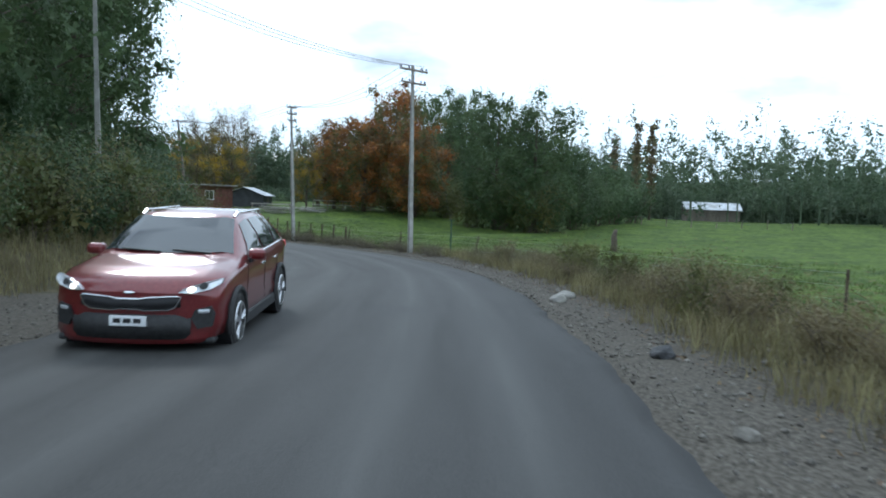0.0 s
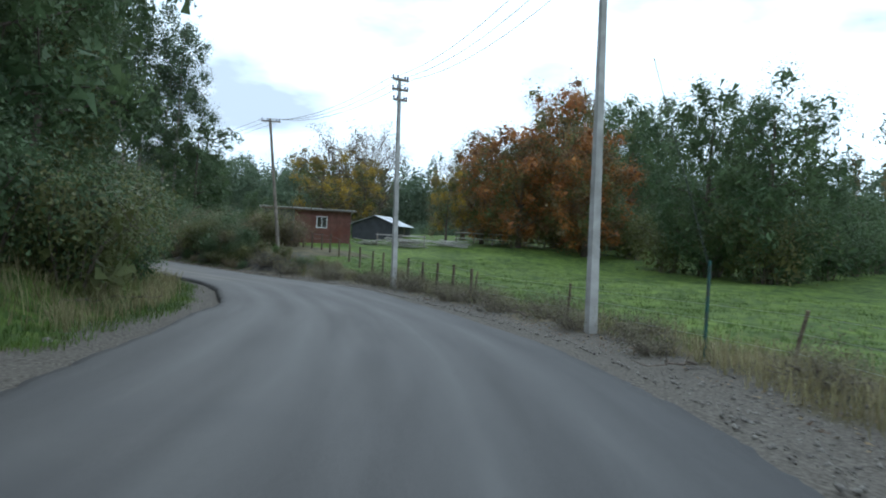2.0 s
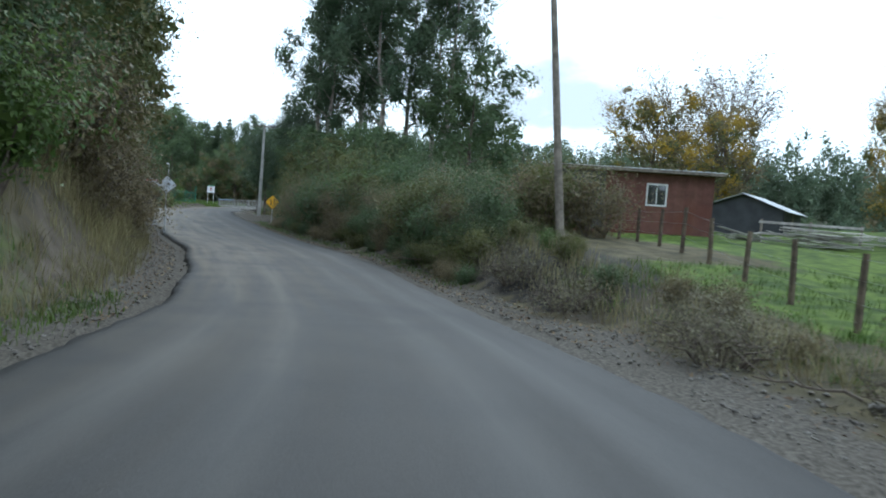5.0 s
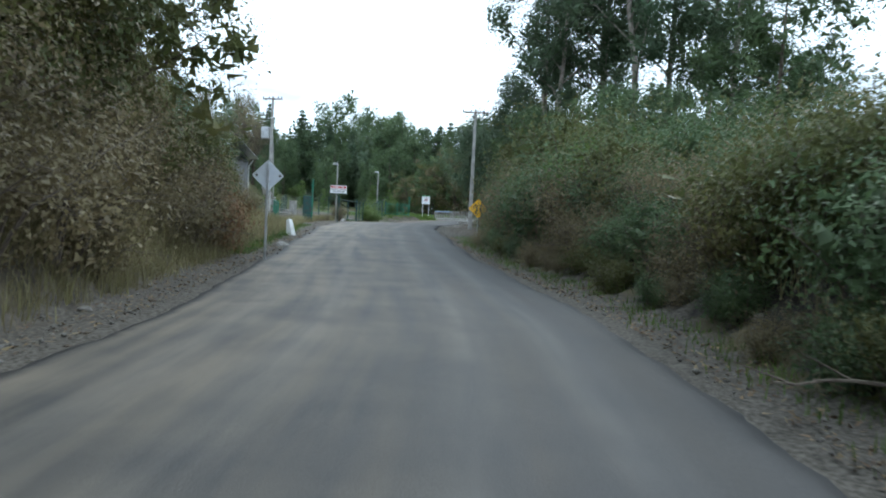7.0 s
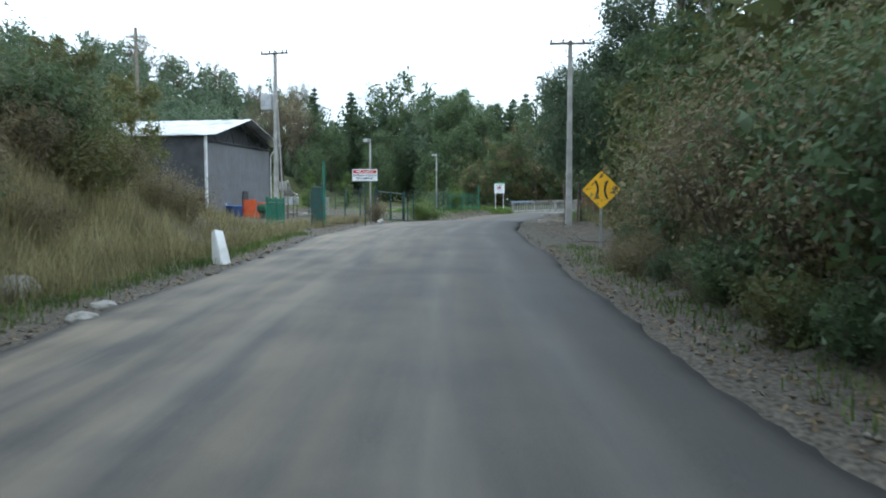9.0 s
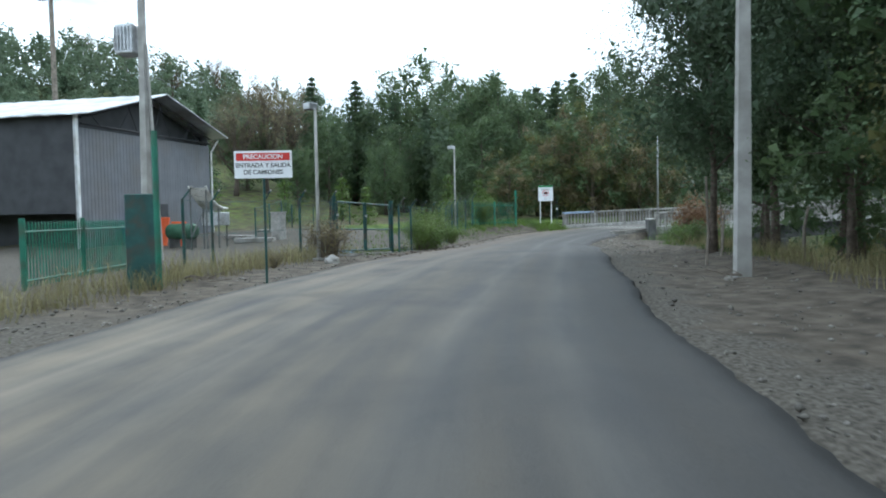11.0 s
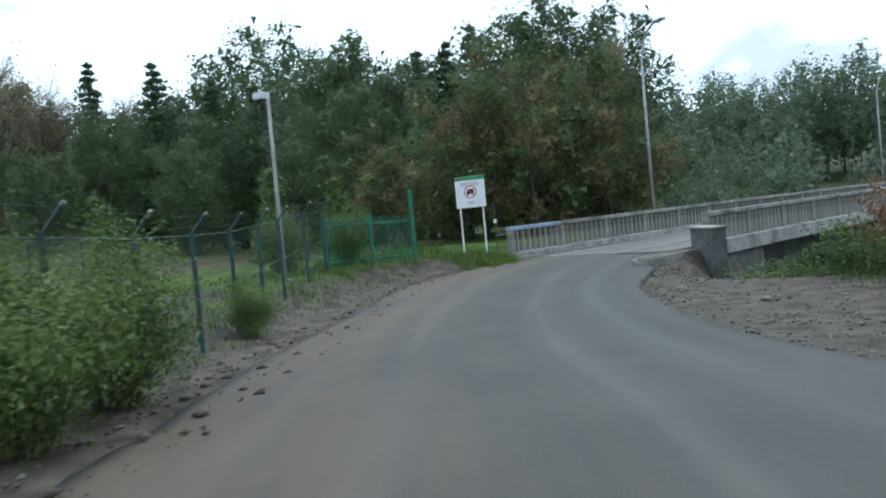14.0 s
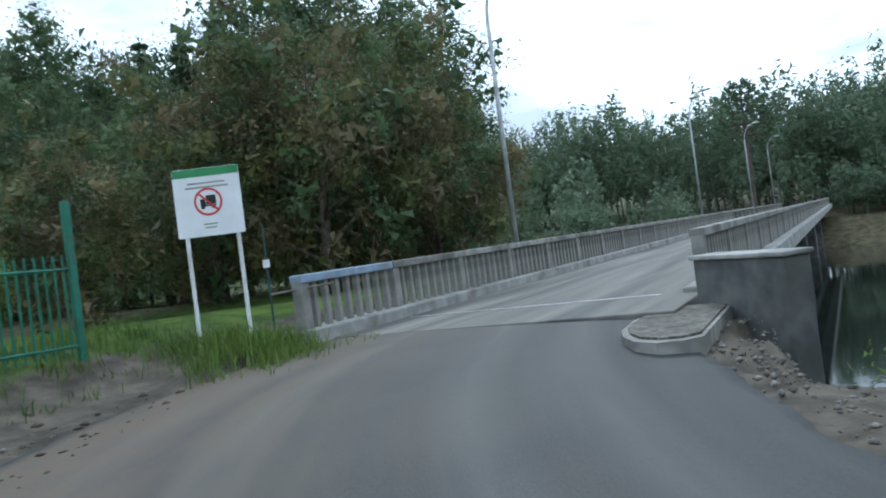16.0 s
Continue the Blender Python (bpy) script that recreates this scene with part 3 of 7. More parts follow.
def road_mat():
    m = bpy.data.materials.new("asphalt")
    m.use_nodes = True
    n, l = m.node_tree.nodes, m.node_tree.links
    b = n["Principled BSDF"]
    b.inputs["Specular IOR Level"].default_value = 0.35
    co = n.new("ShaderNodeTexCoord")

    def attribute(name):
        at = n.new("ShaderNodeAttribute")
        at.attribute_name = name
        return at.outputs["Fac"]

    def math_(op, a, c, d=None):
        q_ = n.new("ShaderNodeMath")
        q_.operation = op
        for i, v in enumerate((a, c, d)):
            if v is None:
                continue
            if isinstance(v, (int, float)):
                q_.inputs[i].default_value = v
            else:
                l.new(v, q_.inputs[i])
        return q_.outputs[0]

    def noise_(scale, detail=6.0, vec=None):
        nz = n.new("ShaderNodeTexNoise")
        nz.inputs["Scale"].default_value, nz.inputs["Detail"].default_value = scale, detail
        l.new(vec or co.outputs["Object"], nz.inputs["Vector"])
        return nz.outputs["Fac"]

    def ramp(f, c0, c1, lo, hi):
        r = n.new("ShaderNodeValToRGB")
        r.color_ramp.elements[0].position, r.color_ramp.elements[1].position = lo, hi
        r.color_ramp.elements[0].color, r.color_ramp.elements[1].color = (*c0, 1), (*c1, 1)
        l.new(f, r.inputs[0])
        return r.outputs[0]

    def mix(f, a, c):
        mx = n.new("ShaderNodeMix")
        mx.data_type = "RGBA"
        l.new(f, mx.inputs["Factor"])
        for s_, v in (("A", a), ("B", c)):
            if isinstance(v, tuple):
                mx.inputs[s_].default_value = (*v, 1)
            else:
                l.new(v, mx.inputs[s_])
        return mx.outputs["Result"]

    ac, al, st = attribute("across"), attribute("along"), attribute("station")
    streak = n.new("ShaderNodeCombineXYZ")
    l.new(math_("MULTIPLY", ac, 5.0), streak.inputs[0])
    l.new(math_("MULTIPLY", al, 0.12), streak.inputs[1])
    sn = noise_(1.6, 5.0, streak.outputs[0])
    grain = noise_(70, 8)
    base = ramp(grain, (0.024, 0.0238, 0.0235), (0.056, 0.055, 0.053), 0.3, 0.72)
    # paler, polished wheel tracks
    w1 = math_("ABSOLUTE", math_("SUBTRACT", math_("ABSOLUTE", ac, 0.0), 0.46), 0.0)
    track = math_("SUBTRACT", 1.0, math_("MULTIPLY", math_("ABSOLUTE", math_("SUBTRACT", w1, 0.17), 0.0), 8.0))
    track = math_("MULTIPLY", math_("MAXIMUM", track, 0.0), ramp(sn, (0.1, 0.1, 0.1), (0.85, 0.85, 0.85), 0.34, 0.66))
    base = mix(track, base, (0.09, 0.089, 0.086))
    # dust carried onto the road, more of it towards the yard gate
    dustw = n.new("ShaderNodeMapRange")
    dustw.inputs["From Min"].default_value, dustw.inputs["From Max"].default_value = 10.5, 15.0
    dustw.inputs["To Min"].default_value, dustw.inputs["To Max"].default_value = 0.02, 0.8
    l.new(st, dustw.inputs["Value"])
    leftw = n.new("ShaderNodeMapRange")
    leftw.inputs["From Min"].default_value, leftw.inputs["From Max"].default_value = 0.75, -0.8
    leftw.inputs["To Min"].default_value, leftw.inputs["To Max"].default_value = 0.12, 1.0
    l.new(ac, leftw.inputs["Value"])
    dn = ramp(math_("ADD", math_("MULTIPLY", sn, 0.65), math_("MULTIPLY", noise_(0.7, 6), 0.4)), (0.12, 0.12, 0.12), (1, 1, 1), 0.38, 0.64)
    fade = ramp(math_("MULTIPLY", math_("SUBTRACT", st, 20.0), 0.15), (1, 1, 1), (0.45, 0.45, 0.45), 0.1, 0.6)
    dust = math_("MULTIPLY", math_("MULTIPLY", math_("MULTIPLY", dustw.outputs[0], leftw.outputs[0]), dn), fade)
    base = mix(dust, base, (0.235, 0.195, 0.142))
    # brown mud dragged on by lorries before the bridge
    mudw = ramp(math_("MULTIPLY", math_("SUBTRACT", st, 20.5), 0.14), (0, 0, 0), (1, 1, 1), 0.05, 0.4)
    mudl = ramp(math_("MULTIPLY_ADD", ac, -0.5, 0.5), (0, 0, 0), (1, 1, 1), 0.5, 0.85)
    mudn = ramp(math_("ADD", math_("MULTIPLY", sn, 0.5), math_("MULTIPLY", noise_(1.7, 8), 0.5)), (0.25, 0.25, 0.25), (0.95, 0.95, 0.95), 0.38, 0.62)
    base = mix(math_("MULTIPLY", math_("MULTIPLY", mudw, mudl), mudn), base, (0.125, 0.088, 0.06))
    # dark oily patches and a fresh dark edge
    oil = ramp(noise_(0.33, 4), (0, 0, 0), (0.5, 0.5, 0.5), 0.56, 0.7)
    base = mix(oil, base, (0.035, 0.035, 0.036))
    edge = ramp(math_("ABSOLUTE", ac, 0.0), (0, 0, 0), (0.85, 0.85, 0.85), 0.9, 0.95)
    base = mix(edge, base, (0.03, 0.029, 0.028))
    l.new(base, b.inputs["Base Color"])
    rr = n.new("ShaderNodeMapRange")
    rr.inputs["To Min"].default_value, rr.inputs["To Max"].default_value = 0.62, 0.9
    l.new(sn, rr.inputs["Value"])
    l.new(rr.outputs[0], b.inputs["Roughness"])
    bp = n.new("ShaderNodeBump")
    bp.inputs["Strength"].default_value, bp.inputs["Distance"].default_value = 0.5, 0.008
    l.new(grain, bp.inputs["Height"])
    l.new(bp.outputs[0], b.inputs["Normal"])
    return m


M_ROAD = road_mat()
road_me.materials.append(M_ROAD)
tagged(new("road", road_me), "narrow grey asphalt road with dusty wheel tracks and crumbled edges", "road", kind="structure")

# ---- plants ----


def leaf_quads(c, size, rng, up=0.35, out=None):
    """Small leaf sprays at the centres c, turned towards the directions out."""
    n = len(c)
    nrm = rng.normal(size=(n, 3)) + np.array([0, 0, up])
    if out is not None:
        nrm = 0.5 * nrm + 1.1 * out
    nrm /= np.linalg.norm(nrm, axis=1)[:, None]
    a = np.cross(nrm, rng.normal(size=(n, 3)))
    a /= np.linalg.norm(a, axis=1)[:, None] + 1e-9
    b = np.cross(nrm, a)
    s = size * rng.uniform(0.55, 1.3, (n, 1))
    w = s * rng.uniform(0.3, 0.6, (n, 1))
    v = np.stack([c - a * s, c + a * s * 0.7 + b * w, c + a * s * 0.7 - b * w], 1).reshape(-1, 3)
    f = np.arange(3 * n).reshape(n, 3)
    return v, f


def clumps(c, r, rng, m=16):
    """Dense inner foliage at the centres c with radii r (n x 3): broad ragged sprays that close the crown behind its small leaves."""
    n = len(c) * m
    off = rng.normal(size=(n, 3))
    off *= rng.uniform(0.2, 0.85, (n, 1)) / np.linalg.norm(off, axis=1)[:, None]
    rr = np.repeat(r, m, axis=0)
    v, f = leaf_quads(np.repeat(c, m, axis=0) + off * rr, 1.0, rng, out=off)
    v = v.reshape(-1, 3, 3)
    mid = v.mean(1, keepdims=True)
    return (mid + (v - mid) * (0.5 * np.minimum(rr.mean(1), 0.35 + 0.32 * rr.mean(1)))[:, None, None]).reshape(-1, 3), f


def limbs(rng, H, r0, first=0.3, n=12, reach=0.35, rise=0.5, lean=0.03, sub_n=4, taper=0.12):
    """A trunk with limbs and branches: tubes and the tips that carry foliage."""
    mesh, tips = Mesh(), []
    pts = [Vector((0, 0, -0.3))]
    off = Vector((0, 0, 0))
    for i in range(1, 8):
        off += Vector((rng.normal(0, lean), rng.normal(0, lean), 0)) * H * 0.2
        pts.append(Vector((off.x, off.y, H * i / 7)))
    rad = [r0 * (1.25 if i == 0 else 1) * (1 - (1 - taper) * i / 7) for i in range(8)]
    mesh.tube(pts, rad, n=8)
    for k in range(n):
        t = first + (0.98 - first) * (k + rng.uniform(0, 0.8)) / n
        i = min(int(t * 7), 6)
        base = pts[i].lerp(pts[i + 1], t * 7 - i)
        az = k * 2.4 + rng.normal(0, 0.35)
        L = H * reach * (1.05 - 0.65 * abs(t - 0.5)) * rng.uniform(0.7, 1.15)
        d = Vector((math.cos(az), math.sin(az), rise * rng.uniform(0.4, 1.5))).normalized()
        br = max(0.02, r0 * 0.42 * (1.1 - t))
        p1 = base + d * L * 0.5 + Vector((0, 0, 0.03 * L))
        p2 = base + d * L + Vector((0, 0, 0.12 * L * rise))
        mesh.tube([base, p1, p2], [br, br * 0.6, br * 0.2], n=5)
        tips += [(p2, L), (p1, L)]
        for j in range(sub_n):
            q0 = base.lerp(p2, rng.uniform(0.35, 0.95))
            dd = (d + Vector(rng.normal(0, 0.7, 3))).normalized()
            q1 = q0 + dd * L * rng.uniform(0.25, 0.5)
            mesh.tube([q0, q1], [br * 0.35, br * 0.1], n=4)
            tips.append((q1, L))
    tips.append((pts[-1], H * 0.15))
    return mesh, tips


def make_tree(name, label, rng, H, r0, bark, leaves, size, per, spread, group, flat=1.0, fill=0, core=0.0, **kw):
    """One tree: tapered trunk with limbs, and a crown of leaf sprays with gaps."""
    mesh, tips = limbs(rng, H, r0, **kw)
    t = thing(name, label, "tree", group=group)
    part("trunk", mesh, bark, t, smooth=True)
    for k in range(fill):                       # twig ends that round the crown off
        z_ = 1 - 2 * (k + 0.5) / fill
        w_ = math.sqrt(1 - z_ * z_) * kw.get("reach", 0.35) * H * rng.uniform(0.7, 0.95)
        az = k * 2.4
        tips.append((Vector((w_ * math.cos(az), w_ * math.sin(az), H * (0.48 + 0.45 * z_ * rng.uniform(0.85, 1.05)))), H * 0.2))
    if not isinstance(leaves, (list, tuple)):
        leaves = [leaves]
    cs = [[] for _ in leaves]
    inner, balls, outs, couts = [[] for _ in leaves], [[] for _ in leaves], [[] for _ in leaves], [[] for _ in leaves]
    mid = np.mean([np.array(p) for p, L in tips], axis=0)
    for i, (p, L) in enumerate(tips):
        n = int(per * rng.uniform(0.6, 1.3))
        r = spread * rng.uniform(0.7, 1.25)
        d = rng.normal(size=(n, 3))
        d /= np.linalg.norm(d, axis=1)[:, None]
        d *= (rng.uniform(0.3, 1.05, (n, 1)) if core else rng.uniform(0.15, 1, (n, 1)) ** 0.7) * r
        d[:, 2] *= flat
        cs[i % len(leaves)].append(np.array(p) + d)
        away = np.array(p) - mid
        away /= np.linalg.norm(away) + 1e-6
        outs[i % len(leaves)].append(0.7 * d / r + 0.5 * away)
        if core:
            balls[i % len(leaves)].append((*p, core * r, core * r, core * r * flat))
        else:
            q_ = np.clip(rng.normal(0, 0.3, (max(2, n // 6), 3)), -0.5, 0.5) * r
            inner[i % len(leaves)].append(np.array(p) + q_)
            couts[i % len(leaves)].append(0.5 * away + q_ / r)
    for c, co, ball, o1, o2, lm in zip(cs, inner, balls, outs, couts, leaves):
        if c:
            v, f = leaf_quads(np.vstack(c), size, rng, out=np.vstack(o1))
            if core:
                ball = np.array(ball)
                v2, f2 = clumps(ball[:, :3], ball[:, 3:], rng)
            else:
                v2, f2 = leaf_quads(np.vstack(co), size * 2.5, rng, out=np.vstack(o2))
            part("crown", bulk("crown", np.vstack([v, v2]), np.vstack([f, f2 + len(v)]), lm), None, t)
    return t


def conifer(name, label, rng, H, R, lm, group, per=16):
    t = thing(name, label, "tree", group=group)
    mesh = Mesh().tube([(0, 0, -0.3), (0, 0, H * 0.5), (0, 0, H)], [H * 0.02, H * 0.012, 0.02], n=7)
    cs, ball = [], []
    whorls = int(H * 1.7)
    for w in range(whorls):
        z = H * (0.1 + 0.9 * w / whorls)
        Lb = R * (1 - 0.93 * w / whorls) * rng.uniform(0.75, 1.15)
        ball.append((0, 0, z, 0.42 * Lb + 0.05, 0.42 * Lb + 0.05, 0.5))
        for k in range(6):
            az = rng.uniform(0, 6.28)
            d = Vector((math.cos(az), math.sin(az), -0.12))
            e_ = Vector((0, 0, z)) + d * Lb
            if k < 3:
                mesh.tube([(0, 0, z), e_], [0.035, 0.01], n=3, cap=False)
            n = int(per * (0.3 + Lb / R))
            tt = rng.uniform(0.15, 1, n)[:, None]
            c = np.array((0, 0, z)) * (1 - tt) + np.array(e_) * tt + rng.normal(0, (0.05 if H > 6 else 0.14) + 0.1 * Lb, (n, 3)) * np.array([1, 1, 0.6])
            cs.append(c)
            if H > 6:
                ball.append((*(e_ * 0.55 + Vector((0, 0, z)) * 0.45), 0.36 * Lb, 0.36 * Lb, 0.32))
    part("trunk", mesh, M_BARK, t)
    v, f = leaf_quads(np.vstack(cs), 0.17 if H > 6 else 0.12, rng, up=0.8)
    ball = np.array(ball)
    v2, f2 = clumps(ball[:, :3], ball[:, 3:], rng)
    v, f = np.vstack([v, v2]), np.vstack([f, f2 + len(v)])
    part("crown", bulk("crown", v, f, lm), None, t)
    return t


def shrub(name, label, rng, R, H, lm, n, size, group, stems=14, twig=M_TWIG, airy=0.55, solid=0.0):
    """A bush: arching stems from one root and leaf sprays in an uneven dome."""
    t = thing(name, label, "shrub", group=group)
    mesh, cs = Mesh(), []
    for k in range(stems):
        az, out = k * 2.4 + rng.normal(0, 0.3), R * rng.uniform(0.35, 1.0)
        top = H * rng.uniform(0.6, 1.08) * (1 - 0.35 * (out / R) ** 2)
        p0 = Vector((0.15 * R * math.cos(az), 0.15 * R * math.sin(az), -0.15))
        p1 = Vector((out * 0.55 * math.cos(az), out * 0.55 * math.sin(az), top * 0.65))
        p2 = Vector((out * math.cos(az + 0.2), out * math.sin(az + 0.2), top))
        mesh.tube([p0, p1, p2], [0.02, 0.014, 0.005], n=4, cap=False)
        for j in range(3):
            q0 = p1.lerp(p2, rng.uniform(0, 0.9))
            q1 = q0 + Vector(rng.normal(0, 0.28, 3)) * R + Vector((0, 0, 0.12 * H))
            mesh.tube([q0, q1], [0.008, 0.003], n=3, cap=False)
            m_ = max(2, n // (stems * 4))
            cs.append(np.array(q1) + rng.normal(0, 0.17 * R * airy / 0.55, (m_, 3)))
            cs.append(np.array(q0.lerp(q1, 0.5)) + rng.normal(0, 0.2 * R * airy / 0.55, (m_, 3)))
        tt = rng.uniform(0.1, 1, (max(2, n // (stems * 2)), 1))
        cs.append(np.array(p0) * (1 - tt) + np.array(p2) * tt + rng.normal(0, 0.2 * R * airy / 0.55, (len(tt), 3)))
    c = np.vstack(cs)
    c = c[c[:, 2] > 0.02]
    part("stem_tangle", mesh, twig, t)
    out = c - np.array([0, 0, 0.45 * H])
    out /= np.linalg.norm(out, axis=1)[:, None] + 1e-6
    v, f = leaf_quads(c, size, rng, out=0.8 * out)
    if solid:
        k = rng.integers(0, len(c), 34)
        cc = c[k] * np.array([0.72, 0.72, 0.8])
        v2, f2 = clumps(cc, np.full((34, 3), 1.4 * solid * R) * rng.uniform(0.6, 1.2, (34, 1)), rng, 10)
        v, f = np.vstack([v, v2]), np.vstack([f, f2 + len(v)])
    part("foliage", bulk("foliage", v, f, lm), None, t)
    return t


def turned(x, y, rz=0.0, s=1.0, sz=None, dz=0.0):
    return Matrix.LocRotScale((x, y, gz(x, y) + dz), Euler((0, 0, rz)), (s, s, sz or s))


def place(proto, spots, rng, first=True):
    """Puts the prototype at the first spot and copies at the others: (x, y, scale)."""
    for k, (x, y, s) in enumerate(spots):
        m = turned(x, y, rng.uniform(0, 6.28), s, s * rng.uniform(0.9, 1.12))
        if k == 0 and first:
            proto.matrix_world = m
        else:
            c = copy_thing(proto, m)
            c.scale = m.to_scale()


def beside(u, e, right):
    """A point e metres past the road's edge at station u."""
    i = min(int(u * PER), len(MID) - 2)
    f = min(u * PER - i, 1.0)
    tan = TAN[i] * (1 - f) + TAN[i + 1] * f
    nrm = np.array([tan[1], -tan[0]]) * (1 if right else -1)
    p = MID[i, :2] * (1 - f) + MID[i + 1, :2] * f + nrm * (HALF[i] * (1 - f) + HALF[i + 1] * f + e)
    return float(p[0]), float(p[1])


R1 = np.random.default_rng(11)
euc = [make_tree("eucalyptus_tree", "tall slender eucalyptus with pale trunk and drooping dark foliage", R1, 25, 0.28, M_EUCBARK, M_EUC, 0.105, 230, 1.35, "eucalyptus trees", flat=1.3, first=0.34, n=16, reach=0.17, rise=0.9, sub_n=3) for _ in range(3)]
place(euc[0], [(-68, 95, 1.0), (-63.5, 96.5, 1.08), (-57, 98.5, 0.95)], R1)
place(euc[1], [(-65.5, 94, 0.9), (-61, 99.5, 1.0), (-55, 98, 0.98)], R1)
place(euc[2], [(-59.5, 95.5, 1.05), (-66.5, 99.5, 1.0), (-70.5, 99, 0.62)], R1)
leftwood = [make_tree("roadside_tree", "dense dark evergreen roadside tree with a broad uneven crown", R1, 12, 0.22, M_BARK, M_DARK, 0.085, 150, 1.15, "roadside trees", fill=44, core=0.62, first=0.16, n=16, reach=0.3, rise=0.5, sub_n=4) for _ in range(2)]
leftwood.append(make_tree("roadside_tree", "olive-green roadside tree with loose leafy crown", R1, 10, 0.18, M_BARK, M_OLIVE, 0.075, 150, 1.05, "roadside trees", fill=40, core=0.58, first=0.12, n=16, reach=0.32, rise=0.55, sub_n=4))
place(leftwood[0], [(-26.5, 47, 1.15), (-19, 36, 1.2), (-33.5, 54.5, 0.95), (-41, 59.5, 0.8), (-24, 30, 1.3), (-12.5, 14, 1.0), (-30, 40, 1.3), (-50.5, 96, 1.15), (-54, 88.5, 0.62), (-60, 106, 0.9), (-57.5, 89.8, 0.62), (-62.5, 90.8, 0.65), (-52, 86.8, 0.5), (-47, 84.0, 0.45), (-36.5, 57.5, 0.72), (-42.5, 58.5, 0.8), (-68.5, 94.5, 0.72), (-73.0, 97.0, 0.72)], R1)
place(leftwood[1], [(-29.5, 51, 0.9), (-22, 42, 1.25), (-37.5, 57, 0.85), (-17.5, 28, 1.15), (-15, 20, 1.1), (-35, 46, 1.3), (-14, 4, 1.0), (-49, 85.5, 0.5), (-63.5, 92.0, 0.6), (-55, 104, 1.0), (-79.5, 101.5, 0.72)], R1)
place(leftwood[2], [(-24.5, 45.5, 0.9), (-34.5, 57.5, 0.72), (-43.5, 62, 0.72), (-47.0, 64.0, 0.95), (-31.5, 54, 0.8), (-48, 61, 0.8), (-57, 66, 0.42), (-39.5, 59.6, 1.0), (-44.5, 61.2, 0.85), (-50.5, 63.6, 0.5), (-64.5, 70.5, 0.34), (-61.5, 67.5, 0.36), (-68.5, 72.5, 0.34), (-58.5, 89.5, 0.62), (-67, 92.5, 0.6)], R1)

bush_label = "tangled roadside bush with {} leaves and thin stems"
BUSH = [
    shrub("bramble_bush", bush_label.format("dull green"), R1, 1.25, 2.0, M_DARK, 2700, 0.05, "bushes along the road", solid=0.2),
    shrub("bramble_bush", bush_label.format("olive"), R1, 1.3, 1.9, M_OLIVE, 2600, 0.049, "bushes along the road", solid=0.2),
    shrub("bramble_bush", bush_label.format("brown, half-bare"), R1, 1.3, 1.8, M_BRIAR, 2200, 0.043, "bushes along the road", stems=20, solid=0.13),
    shrub("bramble_bush", bush_label.format("fresh green"), R1, 1.2, 1.7, M_GREEN, 2500, 0.05, "bushes along the road", solid=0.2),
]
used = [False] * len(BUSH)


def hedge(u0, u1, right, e0, e1, count, s0, s1, mix, rng):
    for k in range(count):
        u = u0 + (u1 - u0) * (k + rng.uniform(0, 1)) / count
        x, y = beside(u, rng.uniform(e0, e1), right)
        if right and math.hypot(x + 58.5, y - 83.0) < 2.3:      # the yellow sign stands clear
            continue
        b = int(rng.choice(len(BUSH), p=mix))
        m = turned(x, y, rng.uniform(0, 6.28), rng.uniform(s0, s1), dz=-0.05)
        if not used[b]:
            BUSH[b].matrix_world, used[b] = m, True
        else:
            copy_thing(BUSH[b], m).scale = m.to_scale()


hedge(11.2, 13.6, False, 2.4, 5.5, 16, 0.9, 1.6, (0.25, 0.35, 0.35, 0.05), R1)
hedge(13.6, 17.2, False, 1.6, 3.2, 26, 0.8, 1.3, (0.02, 0.18, 0.78, 0.02), R1)
hedge(12.5, 17.4, False, 3.0, 5.2, 24, 1.2, 1.7, (0.05, 0.35, 0.58, 0.02), R1)
hedge(16.8, 19.7, False, 2.6, 4.6, 14, 0.55, 0.85, (0.05, 0.3, 0.6, 0.05), R1)
hedge(16.8, 19.4, False, 4.6, 8.0, 12, 0.8, 1.3, (0.15, 0.45, 0.35, 0.05), R1)
hedge(3.0, 8.5, False, 3.0, 5.5, 20, 0.8, 1.5, (0.35, 0.5, 0.08, 0.07), R1)
hedge(8.5, 11.5, False, 2.0, 4.5, 16, 0.8, 1.4, (0.35, 0.45, 0.1, 0.1), R1)
hedge(13.3, 19.2, True, 0.95, 1.6, 40, 0.28, 0.5, (0.35, 0.25, 0.35, 0.05), R1)
hedge(13.6, 16.2, True, 1.6, 2.9, 24, 0.6, 0.95, (0.3, 0.25, 0.4, 0.05), R1)
hedge(16.2, 17.8, True, 1.6, 2.9, 16, 0.8, 1.3, (0.3, 0.25, 0.4, 0.05), R1)
hedge(17.8, 19.6, True, 1.7, 3.4, 16, 0.8, 1.3, (0.3, 0.25, 0.35, 0.1), R1)
hedge(14.0, 16.4, True, 4.4, 7.5, 12, 0.9, 1.4, (0.3, 0.3, 0.3, 0.1), R1)
hedge(16.4, 19.8, True, 4.4, 7.0, 14, 1.3, 2.1, (0.4, 0.3, 0.2, 0.1), R1)
hedge(10.8, 13.6, True, 2.2, 3.4, 12, 0.25, 0.42, (0.2, 0.3, 0.4, 0.1), R1)
